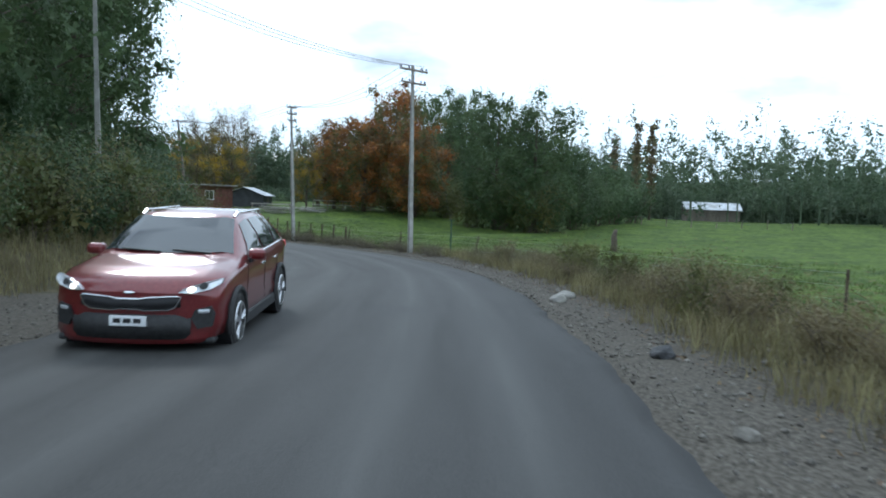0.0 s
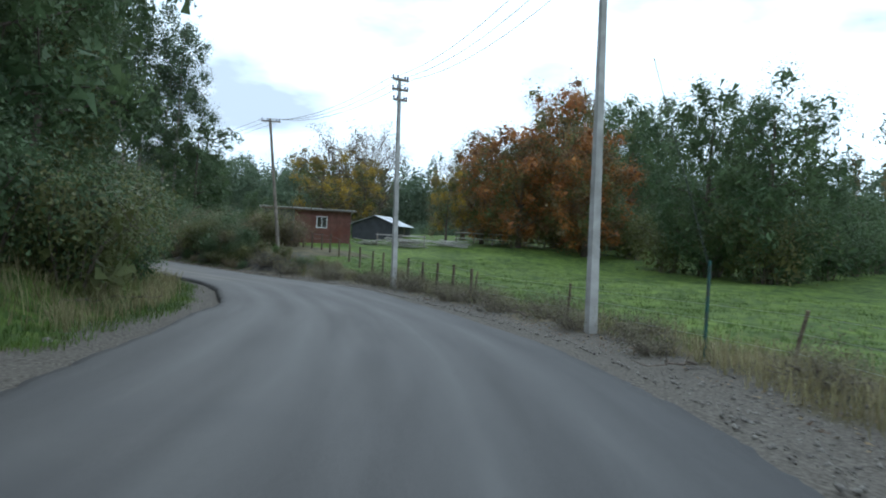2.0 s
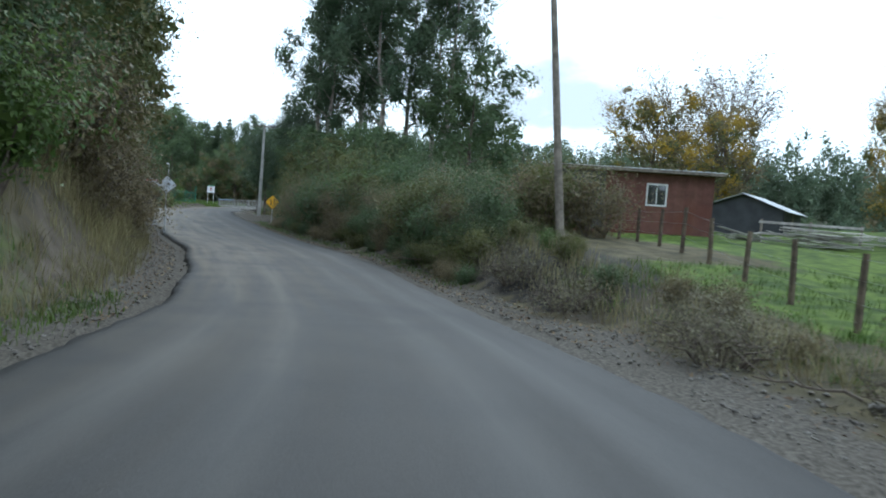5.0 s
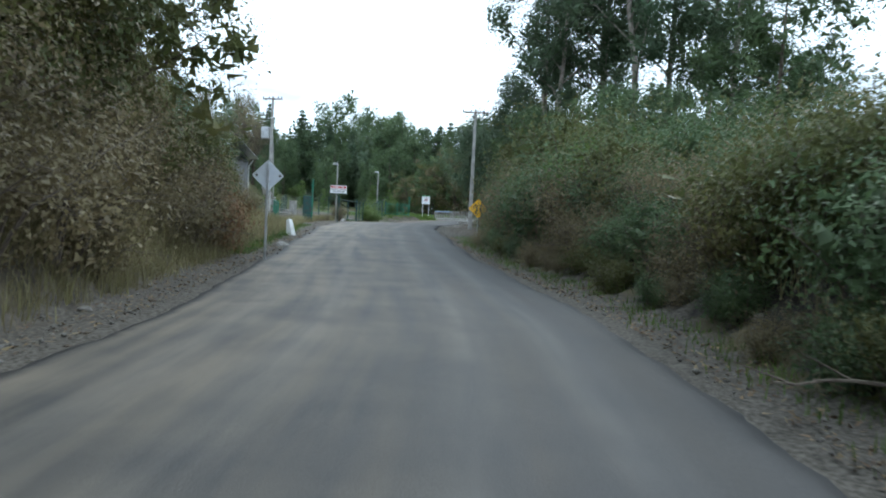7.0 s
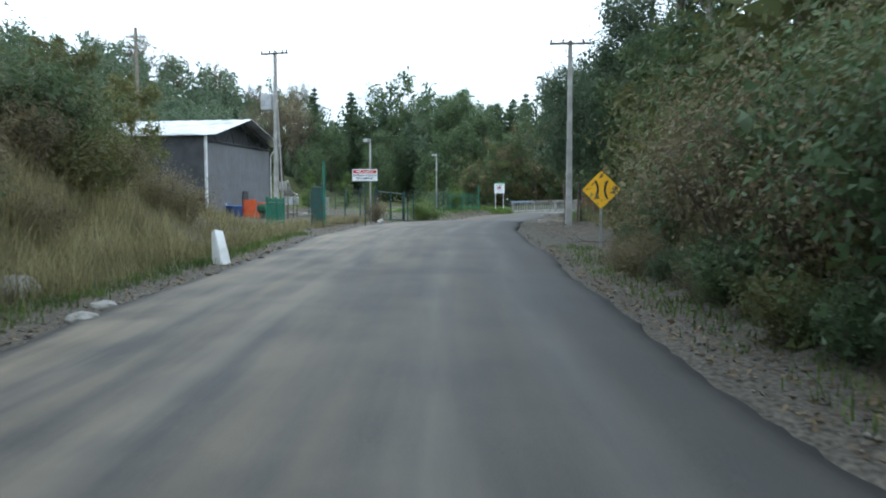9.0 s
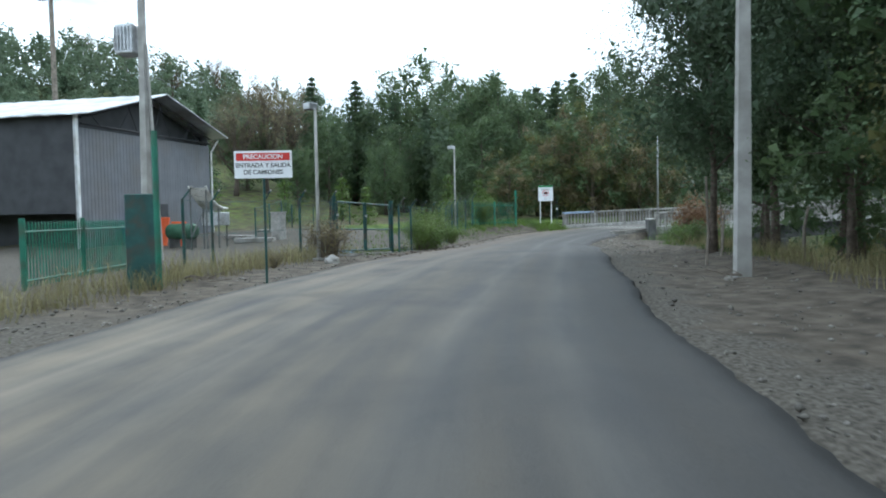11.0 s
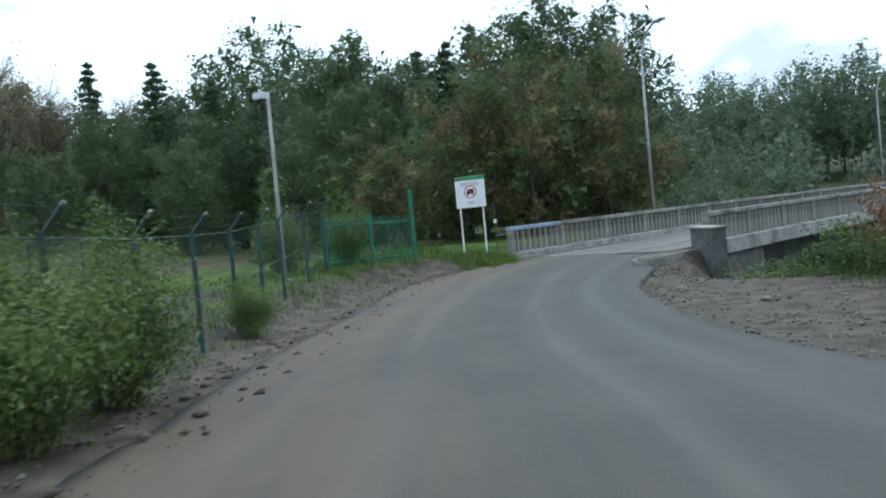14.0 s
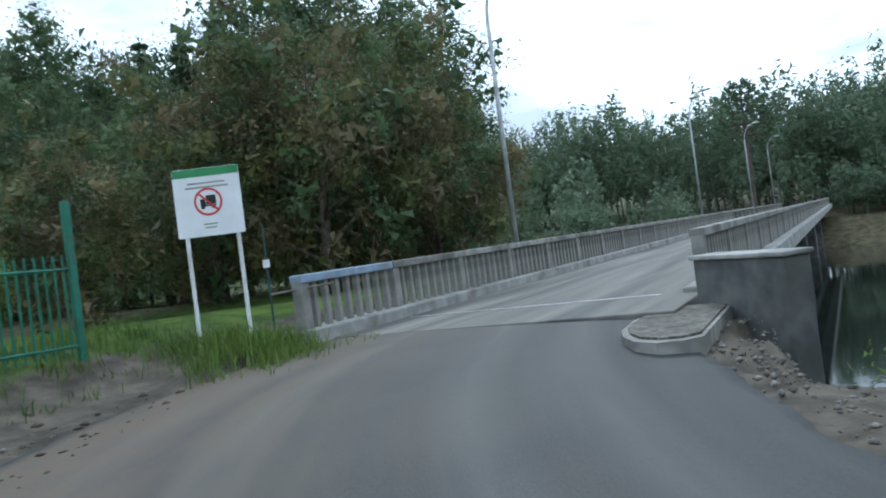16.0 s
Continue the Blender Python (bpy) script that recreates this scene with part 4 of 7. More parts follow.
for k, (x_, y_, s_) in enumerate(((7.5, 76, 2.6), (4.0, 79, 2.4), (9.5, 78.5, 2.2), (1.0, 83, 2.3), (12.5, 83, 2.4), (15.5, 88, 2.3), (-2, 91, 2.2), (18.5, 93, 2.6), (22, 99, 2.6), (5.5, 84, 2.6), (-14.5, 97, 1.8), (-4, 98, 2.6), (-9, 93, 1.7), (-6, 91, 1.6))):
    m_ = turned(x_, y_, 1.3 * k, s_)
    copy_thing(BUSH[0 if k % 3 else 1], m_).scale = m_.to_scale()
hedge(2.6, 7.0, True, 1.9, 4.2, 28, 0.35, 0.6, (0, 0.12, 0.88, 0), R1)

# ---- woods ----
broad = [make_tree("broadleaf_tree", "large dark rounded evergreen tree at the field's edge", R1, 15, 0.4, M_BARK, M_DARK, 0.12, 150, 1.75, "trees at the field", fill=64, core=0.68, first=0.1, n=20, reach=0.36, rise=0.6, sub_n=4) for _ in range(2)]
place(broad[0], [(7.5, 76, 0.82), (-8, 106, 0.94), (-3, 112, 0.96), (0, 122, 1.0), (-145.9, 114.9, 1.00), (-130.5, 116.0, 0.85), (-122.4, 117.0, 0.67), (-113.4, 119.6, 0.72), (-111.7, 123.8, 0.71), (-52, 113, 0.42), (-66, 113, 0.55), (-124, 104, 0.39), (-135, 102, 0.45), (-148.1, 121.9, 0.98), (-117.5, 107.5, 0.36), (-141.6, 106.9, 0.69)], R1)
place(broad[1], [(3.5, 80, 0.8), (12, 84, 0.5), (-16, 124, 1.20), (-138.3, 115.3, 0.88), (-127.1, 117.3, 0.77), (-113.8, 122.6, 0.75), (-108.9, 121.6, 0.58), (18, 96, 0.45), (-60, 119, 0.5), (-45, 128, 0.5), (-34, 131, 0.5), (-144.6, 124.8, 0.95), (-130, 108, 0.52), (-138.1, 124.2, 0.89), (-128, 97, 0.36), (-136, 94, 0.43), (-117.5, 116.5, 0.47), (-120.5, 112.0, 0.52)], R1)
orange = make_tree("autumn_tree", "wide autumn tree with orange and rust leaves", R1, 10.5, 0.3, M_BARK, [M_ORANGE, M_RUST, M_OLIVE, M_ORANGE, M_OLIVE, M_BRIAR, M_ORANGE], 0.1, 160, 1.4, "autumn trees", fill=60, core=0.6, first=0.06, n=24, reach=0.42, rise=0.7, sub_n=4)
place(orange, [(-12.5, 92, 1.0), (-6.0, 89, 0.95), (-17, 96, 0.8), (-9, 95, 1.1)], R1)
yellow = make_tree("autumn_tree", "small tree with yellow and olive autumn leaves", R1, 8, 0.2, M_BARK, [M_YELLOW, M_OLIVE, M_BRIAR], 0.09, 150, 1.1, "autumn trees", core=0.5, first=0.15, n=14, reach=0.4, rise=0.7)
place(yellow, [(-36, 98, 1.0), (-33, 104, 0.9), (-19.5, 91, 0.7)], R1)
rust = make_tree("autumn_tree", "bushy tree with olive and brownish autumn leaves", R1, 7, 0.2, M_BARK, [M_OLIVE, M_BRIAR, M_DARK, M_OLIVE, M_BRIAR, M_DARK], 0.07, 170, 1.0, "autumn trees", fill=40, core=0.55, first=0.06, n=18, reach=0.5, rise=0.6)
place(rust, [(-106, 113.5, 0.85), (-107.5, 117.5, 0.9), (-109.5, 112.5, 0.9), (-108, 107.5, 0.6), (-106.8, 120.5, 0.8), (-104.8, 116.8, 0.7)], R1)
bare = make_tree("bare_tree", "tall bare tree with a fan of thin branches", R1, 16, 0.5, M_BARK, M_BRIAR, 0.07, 22, 1.0, "bare trees", first=0.2, n=34, reach=0.4, rise=1.2, sub_n=18, taper=0.05)
place(bare, [(-43, 119, 1.12), (-37, 116, 0.85), (-20, 100, 0.55), (-216, 112, 0.6), (-222, 104, 0.62), (-226, 96, 0.6), (-219, 88, 0.66), (-230, 80, 0.6), (-212, 121, 0.6), (-228, 108, 0.64), (-132.9, 92.3, 0.52), (-135.7, 95.8, 0.55), (-140, 99, 0.5)], R1)
pines = [conifer("conifer_tree", "dark pointed conifer in the wood behind the river", R1, 14, 3.3, M_PINE, "conifers", per=80) for _ in range(2)]
place(pines[0], [(-123.1, 119.5, 0.95), (-119.5, 121.3, 0.91), (-146.4, 103.6, 0.95), (-127.9, 88.5, 0.62), (-151.8, 99.2, 0.6), (-124.5, 123.5, 0.9)], R1)
place(pines[1], [(-122.1, 121.1, 0.98), (-141.5, 107.2, 1.05), (-116.8, 121.9, 0.85), (-133, 112, 0.8), (-142, 100, 0.6), (-136.5, 110.0, 0.9)], R1)
young = conifer("young_pine", "small light green young pine inside the fence", R1, 3.6, 1.0, M_GREEN, "young pines", per=26)
place(young, [(-103.5, 100.5, 0.95), (-112, 92, 1.0), (-118, 98, 1.1), (-108, 96.5, 0.8), (-104.2, 103, 0.8), (-121, 88, 1.2), (-115, 86, 0.9)], R1)
poplar = make_tree("poplar_tree", "thin bare upright poplar far across the field", R1, 15, 0.18, M_BARK, M_BRIAR, 0.2, 6, 0.5, "poplars", first=0.12, n=30, reach=0.12, rise=3.5, sub_n=3)
place(poplar, [(26.5, 119, 0.95), (29, 120, 1.0), (23.5, 121, 0.85)], R1)
willow = make_tree("willow_tree", "leaning willow with long hanging leafy twigs by the road", R1, 9, 0.13, M_BARK, M_EUC, 0.06, 260, 0.95, "willows", flat=1.9, first=0.3, n=18, reach=0.38, rise=0.4, sub_n=5)
place(willow, [(-75.5, 97.5, 1.0), (-72, 96, 0.9), (-78.5, 100.5, 0.85), (-77.0, 96.6, 0.95), (-73.6, 98.4, 1.15)], R1)


def far_woods():
    """The wooded hills all round, tree by tree, in one mass."""
    rng = np.random.default_rng(3)
    V, F, n0 = [], [], 0
    spots = []
    for _ in range(9000):
        a, d = rng.uniform(0, 2 * math.pi), 85 * (6.0 ** rng.uniform(0, 1))
        x, y = -45 + d * math.cos(a), 60 + d * math.sin(a)
        u, e, sd, _z = [float(w[0]) for w in near_road(x, y)]
        al, rr_ = bridge_coords(x, y)
        if e < 26 or (abs(rr_) < 10 and al > 0 and al < 98) or (4 < al < 103 and rr_ > -7):
            continue
        if sd > 0 and u < 14 and -34 < x < 70 and y < 116:      # open pasture
            continue
        if sd < 0 and u > 19 and -150 < x and y < 106 and e < 78:
            continue
        if rng.uniform() > min(1.0, 0.25 + 90 / d):
            continue
        spots.append((x, y, e))
    spots = spots[:2000]
    bank = len(spots)
    for k in range(250):                                        # the belt of trees across the pasture
        spots.append((rng.uniform(2, 125), rng.uniform(145, 172), 55.0))
    for k in range(130):                                        # the ridge behind the yard
        spots.append((rng.uniform(-240, -206), rng.uniform(50, 135), 150.0))
    bank = len(spots)
    for k in range(420):                                        # the far bank beyond the bridge
        al, rr_ = (rng.uniform(104, 155), rng.uniform(6, 150)) if k < 230 else (rng.uniform(112, 165), rng.uniform(-75, 12))
        spots.append((BRIDGE0.x + BR.x * al + BR.y * rr_, BRIDGE0.y + BR.y * al - BR.x * rr_, 90.0))
    low = len(spots)
    for k in range(110):                                        # scrub on the slope behind the yard
        spots.append((rng.uniform(-205, -155), rng.uniform(60, 118), 90.0))
    for k in range(170):                                         # scrub down the far bank
        al, rr_ = rng.uniform(90, 106), rng.uniform(4.5, 75)
        spots.append((BRIDGE0.x + BR.x * al + BR.y * rr_, BRIDGE0.y + BR.y * al - BR.x * rr_, 90.0))
    for k, (x, y, d) in enumerate(spots):
        al, rr_ = bridge_coords(x, y)
        tall = 0.45 if k >= low else (1.75 if rr_ < 12 else 1.9) if k >= bank else 1.55 if x > 0 and y > 120 else 0.6 if -205 < x < -150 and y < 130 else 0.8 if -245 < x <= -205 and y < 140 else 1.0
        H, R = rng.uniform(8, 15) * (1.0 + 0.15 * (d > 120)) * tall, rng.uniform(2.6, 4.2) * (1.35 if d == 55.0 else max(1.0, tall) ** 0.9)
        near = k >= bank or d < 60
        n, nc, sz = (460, 20, 0.18) if near else (200, 14, 0.3) if d < 110 else (90, 10, 0.55) if d < 200 else (36, 7, 0.95)
        lobe = rng.normal(size=(nc, 3))
        lobe /= np.linalg.norm(lobe, axis=1)[:, None]
        lobe *= rng.uniform(0.45, 0.8, (nc, 1))
        rad = rng.uniform(0.26, 0.42, nc)
        dirs = rng.normal(size=(n, 3))
        dirs /= np.linalg.norm(dirs, axis=1)[:, None]
        pick = rng.integers(0, nc, n)
        pts = lobe[pick] + dirs * (rad[pick] * rng.uniform(0.5, 1.1, n))[:, None]
        slim = 0.75 if rng.uniform() < (0.08 if tall > 1.3 else 0.25) else 0.2
        b = gz(x, y)

        def shaped(q_):
            w_ = R * (1 - slim * np.clip(q_[:, 2], 0, 1))
            return np.c_[x + q_[:, 0] * w_, y + q_[:, 1] * w_, b + H * 0.54 + q_[:, 2] * H * 0.46]
        v, f = leaf_quads(shaped(pts), sz, rng, out=dirs * 0.8 + pts * 0.3)
        w_ = rad * 0.86 * R * (1 - slim * 0.6 * np.clip(lobe[:, 2], 0, 1))
        v2, f2 = clumps(shaped(np.vstack([lobe, [(0, 0, -0.1)]])), np.c_[np.r_[w_, 0.5 * R], np.r_[w_, 0.5 * R], np.r_[rad * 0.86 * H * 0.42, 0.32 * H]], rng, 22 if near else 12 if d < 110 else 8)
        V.append(v), F.append(f + n0)
        n0 += len(v)
        V.append(v2), F.append(f2 + n0)
        n0 += len(v2)
        tv = np.array([(x - 0.16, y, b - 0.5), (x + 0.16, y, b - 0.5), (x, y + 0.16, b - 0.5), (x, y, b + H * 0.8)])
        V.append(tv), F.append(np.array([(0, 1, 3), (1, 2, 3), (2, 0, 3)]) + n0)
        n0 += len(tv)
    me = bulk("far_woods", np.vstack(V), np.vstack(F), M_FAR)
    tagged(new("far_woods", me), "dense dark green woods covering the hills around", "woods", kind="stuff")


far_woods()


def blades(name, label, spots, hmin, hmax, width, material, rng, per=9, spread=0.12):
    """Tufts of grass: bent two-segment blades."""
    x, y = np.array([s[0] for s in spots]), np.array([s[1] for s in spots])
    z = ground(x, y)
    n = len(x) * per
    bx, by, bz = np.repeat(x, per) + rng.normal(0, spread, n), np.repeat(y, per) + rng.normal(0, spread, n), np.repeat(z, per)
    az, h = rng.uniform(0, 6.28, n), rng.uniform(hmin, hmax, n) * np.repeat(rng.uniform(0.6, 1.2, len(x)), per)
    w = width * rng.uniform(0.6, 1.3, n)
    lean = rng.uniform(0.15, 1.1, n) * h
    dx, dy = np.cos(az), np.sin(az)
    wx, wy = -dy * w, dx * w
    v = np.stack([np.c_[bx - wx, by - wy, bz - 0.03], np.c_[bx + wx, by + wy, bz - 0.03],
                  np.c_[bx + dx * lean * 0.35 + wx * 0.7, by + dy * lean * 0.35 + wy * 0.7, bz + h * 0.6],
                  np.c_[bx + dx * lean * 0.35 - wx * 0.7, by + dy * lean * 0.35 - wy * 0.7, bz + h * 0.6],
                  np.c_[bx + dx * lean, by + dy * lean, bz + h]], 1).reshape(-1, 3)
    o = np.arange(n)[:, None] * 5
    f = np.vstack([o + np.array([0, 1, 2]), o + np.array([0, 2, 3]), o + np.array([3, 2, 4])])
    tagged(new(name, bulk(name, v, f, material)), label, "grass", kind="stuff")


def strip(rng, n, u0, u1, right, e0, e1):
    return [beside(rng.uniform(u0, u1), e0 + (e1 - e0) * rng.uniform(0, 1) ** 1.2, right) for _ in range(n)]


R2 = np.random.default_rng(21)
dry = strip(R2, 850, 11.5, 17, False, 1.0, 3.6) + strip(R2, 2000, 16.3, 20.3, False, 1.2, 5.0) + strip(R2, 700, 13.5, 17, False, 1.2, 3.6) + strip(R2, 500, 8, 11.5, False, 1.0, 3.5) + strip(R2, 800, 3, 8, False, 2.3, 5.0)
dry += strip(R2, 1100, 2.6, 8, True, 1.5, 4.4) + strip(R2, 220, 8, 12.5, True, 1.7, 3.4) + strip(R2, 500, 12, 19, True, 1.7, 3.2) + strip(R2, 900, 19.5, 24, True, 3.4, 10) + strip(R2, 300, 20.3, 22.6, False, 1.6, 3.0)
blades("dry_grass", "tall dry straw-coloured grass along the verges and banks", dry, 0.2, 0.62, 0.007, M_DRYBLADE, R2, per=11, spread=0.14)
lush = strip(R2, 4600, 4, 13, True, 4.2, 22) + strip(R2, 900, 8, 12.8, True, 2.2, 4.5) + strip(R2, 1300, 7.6, 12.6, False, 0.5, 2.6) + strip(R2, 400, 13.2, 19.4, True, 0.5, 1.4) + strip(R2, 1300, 16.9, 20.2, False, 0.8, 2.5) + strip(R2, 500, 22.5, 27, False, 0.9, 4.0) + strip(R2, 1300, 22.0, 27.4, True, 3.2, 9)
tall = strip(R2, 1300, 13.2, 19.0, False, 1.7, 3.6)
blades("tall_straw", "tall bleached straw grass on the cut bank", tall, 0.45, 1.05, 0.008, M_DRYBLADE, R2, per=10, spread=0.16)
blades("green_grass", "short lush green pasture grass in tufts", lush, 0.06, 0.2, 0.008, M_BLADE, R2, per=9, spread=0.16)


def pebbles():
    rng = np.random.default_rng(8)
    sp = strip(rng, 4200, 2.6, 9, True, 0.05, 2.4) + strip(rng, 1800, 9, 13, True, 0.05, 1.6) + strip(rng, 1500, 12, 20, True, 0.05, 1.8) + strip(rng, 1500, 19, 26.5, True, 0.05, 4.5) + strip(rng, 1800, 22.5, 27.2, True, 0.2, 3.8) + strip(rng, 700, 22, 26, False, 0.7, 2.4)
    sp += strip(rng, 1500, 2.6, 7.2, False, 0.05, 1.8) + strip(rng, 1500, 11.5, 19, False, 0.05, 1.3) + strip(rng, 1300, 19, 26, False, 0.05, 1.8)
    x, y = np.array([s[0] for s in sp]), np.array([s[1] for s in sp])
    z = ground(x, y)
    n = len(x)
    base = np.array([(1, 0, 0), (0, 1, 0), (-1, 0, 0), (0, -1, 0), (0, 0, 0.75), (0, 0, -0.75)])
    s = (0.014 + 0.036 * rng.uniform(0, 1, n) ** 3.5)[:, None, None]
    v = base[None] * rng.uniform(0.6, 1.4, (n, 6, 3)) * s
    a = rng.uniform(0, 6.28, n)
    ca, sa = np.cos(a)[:, None], np.sin(a)[:, None]
    v = np.stack([v[..., 0] * ca - v[..., 1] * sa, v[..., 0] * sa + v[..., 1] * ca, v[..., 2]], -1)
    v += np.stack([x, y, z + 0.01], 1)[:, None]
    tri = np.array([(0, 1, 4), (1, 2, 4), (2, 3, 4), (3, 0, 4), (1, 0, 5), (2, 1, 5), (3, 2, 5), (0, 3, 5)])
    f = (np.arange(n)[:, None, None] * 6 + tri[None]).reshape(-1, 3)
    tagged(new("gravel", bulk("gravel", v.reshape(-1, 3), f, M_STONE)), "loose grey gravel stones on the verges", "gravel", kind="stuff")


pebbles()


def litter():
    """Dead leaves and chips lying on the verges below the hedges."""
    rng = np.random.default_rng(41)
    sp = strip(rng, 6500, 12.0, 19.4, True, 0.1, 1.9) + strip(rng, 4500, 12.0, 19.4, False, 0.1, 1.9) + strip(rng, 1500, 3, 9, True, 1.0, 2.8) + strip(rng, 1200, 8, 12, True, 0.6, 2.2)
    x, y = np.array([q_[0] for q_ in sp]), np.array([q_[1] for q_ in sp])
    v, f = leaf_quads(np.c_[x, y, ground(x, y) + 0.02], 0.045, rng, up=3.0)
    tagged(new("leaf_litter", bulk("leaf_litter", v, f, mat("dead_leaf", (0.11, 0.075, 0.042), (0.24, 0.17, 0.1), scale=2, rough=0.9, island=0.6))), "brown dead leaves and chips strewn over the verges", "leaf litter", kind="stuff")


litter()

# ---- utility poles ----


def up(x, y, rz=0.0, dz=0.0):
    return pose(x, y, gz(x, y) + dz, 0, 0, rz)


def lean_to(base, top):
    """A pose at base whose z axis points to top."""
    d = (Vector(top) - Vector(base)).normalized()
    return Matrix.Translation(base) @ Vector((0, 0, 1)).rotation_difference(d).to_matrix().to_4x4()


def utility_pole(label, base, top, arms, material, group="utility poles", turn=0.0, r0=0.16, r1=0.085, square=True):
    H = (Vector(top) - Vector(base)).length
    t = thing("utility_pole", label, "utility pole", lean_to(base, top) @ pose(0, 0, 0, 0, 0, turn), group=group)
    part("shaft", Mesh().tube([(0, 0, -0.4), (0, 0, H * 0.5), (0, 0, H)], [r0, (r0 + r1) / 2, r1], n=4 if square else 10, square=square), material, t)
    for z, w in arms:
        arm = part("crossarm", Mesh().box(-w / 2, -0.15, H - z - 0.05, w / 2, -0.06, H - z + 0.05, 0.01), M_WOOD, t)
        for s in (-0.46, -0.17, 0.3, 0.46):
            part("insulator", Mesh().tube([(s * w, -0.105, H - z + 0.05), (s * w, -0.105, H - z + 0.1), (s * w, -0.105, H - z + 0.16), (s * w, -0.105, H - z + 0.2)], [0.02, 0.045, 0.05, 0.025], n=8), M_PORCELAIN, arm)
        for s in (-1, 1):
            part("brace", Mesh().tube([(s * w * 0.32, -0.1, H - z - 0.05), (s * 0.05, -0.09, H - z - 0.45)], 0.012, n=5), M_GALV, t)
    return t


pa, pa_t = (-1.9, 38.2, -2.95), (-2.19, 39.3, 6.81)
pb, pb_t = (-11.65, 52.6, -3.3), (-12.45, 54.2, 6.24)
pc, pc_t = (-25.26, 67.85, -3.2), (-26.3, 67.5, 6.3)
pe, pe_t = (-70.8, 91.2, -3.75), (-70.8, 91.2, 4.5)
pl, pl_t = (-13.2, 27.5, -1.6), (-13.6, 27.6, 8.6)
utility_pole("tall grey concrete utility pole with double crossarms beside the fence", pa, pa_t, [(0.25, 1.7), (0.95, 1.5)], M_POLE, turn=35)
utility_pole("grey concrete utility pole with side brackets at the fence", pb, pb_t, [(0.1, 0.8), (0.6, 0.8), (1.1, 0.7)], M_POLE, turn=40)
utility_pole("leaning pale wooden utility pole with one crossarm", pc, pc_t, [(0.2, 1.5)], M_WOOD, turn=60, square=False, r0=0.14)
utility_pole("grey concrete utility pole with one wide crossarm beside gravel", pe, pe_t, [(0.15, 1.9)], M_POLE, turn=60, r0=0.2, r1=0.12)
utility_pole("tall concrete pole among roadside trees", pl, pl_t, [(0.25, 1.5)], M_POLE, turn=20)


def cable(p, q_, sag, r=0.009, n=14):
    p, q_ = Vector(p), Vector(q_)
    return [p.lerp(q_, i / n) - Vector((0, 0, sag * 4 * (i / n) * (1 - i / n))) for i in range(n + 1)]


def wires(label, p, q_, offs, sag):
    t = thing("power_line", label, "cable", group="overhead lines")
    for o in offs:
        part("wire", Mesh().tube(cable(Vector(p) + Vector(o), Vector(q_) + Vector(o), sag), 0.011, n=4), M_CABLE, t)


for a_, b_ in ((pl_t, pa_t), (pa_t, pb_t), (pb_t, pc_t)):
    wires("thin black overhead power wires between poles", a_, b_, [(-0.6, 0, 0), (0.0, 0.1, 0.02), (0.6, 0.2, 0)], 0.7)
wires("sagging overhead wires running to the concrete pole", pc_t, pe_t, [(-0.5, -0.3, -0.1), (0, 0, -0.1), (0.5, 0.4, -0.1)], 1.6)


# ---- signs ----


def rounded(w, h, r, n=4):
    pts = []
    for cx, cz, a0 in ((w / 2 - r, h / 2 - r, 0), (-w / 2 + r, h / 2 - r, 90), (-w / 2 + r, -h / 2 + r, 180), (w / 2 - r, -h / 2 + r, 270)):
        for k in range(n + 1):
            a = radians(a0 + 90 * k / n)
            pts.append((cx + r * math.cos(a), cz + r * math.sin(a)))
    return pts


def diamond(side, r=0.05):
    c = math.sqrt(0.5)
    return [((x - z) * c, (x + z) * c) for x, z in rounded(side, side, r)]


def words(text, size, x, z, y, material, parent, name="lettering", weight=0.0):
    cu = bpy.data.curves.new(name, "FONT")
    cu.body, cu.size, cu.align_x, cu.align_y = text, size, "CENTER", "CENTER"
    cu.extrude, cu.offset = 0.0015, weight
    ob = bpy.data.objects.new(name, cu)
    scene.collection.objects.link(ob)
    me = bpy.data.meshes.new_from_object(ob.evaluated_get(bpy.context.evaluated_depsgraph_get()))
    bpy.data.objects.remove(ob)
    me.transform(pose(x, y, z, 90, 0, 0))
    me.materials.append(material)
    return part(name, me, None, parent)


# back of a square diamond warning sign
zs = gz(-46.97, 67.53)
t = thing("warning_sign", "back of a pale metal diamond road sign on a steel post", "road sign", pose(-46.97, 67.53, zs, 0, 0, 62))
top = -1.41 - zs
part("post", Mesh().box(-0.03, -0.05, -0.3, 0.03, 0.0, top - 0.12, 0.006), M_GALV, t)
part("panel", Mesh().prism(diamond(0.62), 0.004, Matrix.Translation((0, 0.002, top - 0.44))), M_SIGNBACK, t, "bare aluminium diamond panel, seen from behind")
for x_ in (-0.3, 0.33):
    ring = Mesh().tube([(x_, -0.012, top - 0.44), (x_, 0.001, top - 0.44)], [0.035, 0.035], n=14)
    part("sticker", ring, M_CONCDARK, t)
for z_ in (top - 0.25, top - 0.6):
    part("clamp", Mesh().box(-0.05, -0.06, z_ - 0.02, 0.05, 0.001, z_ + 0.02, 0.005), M_GALV, t)

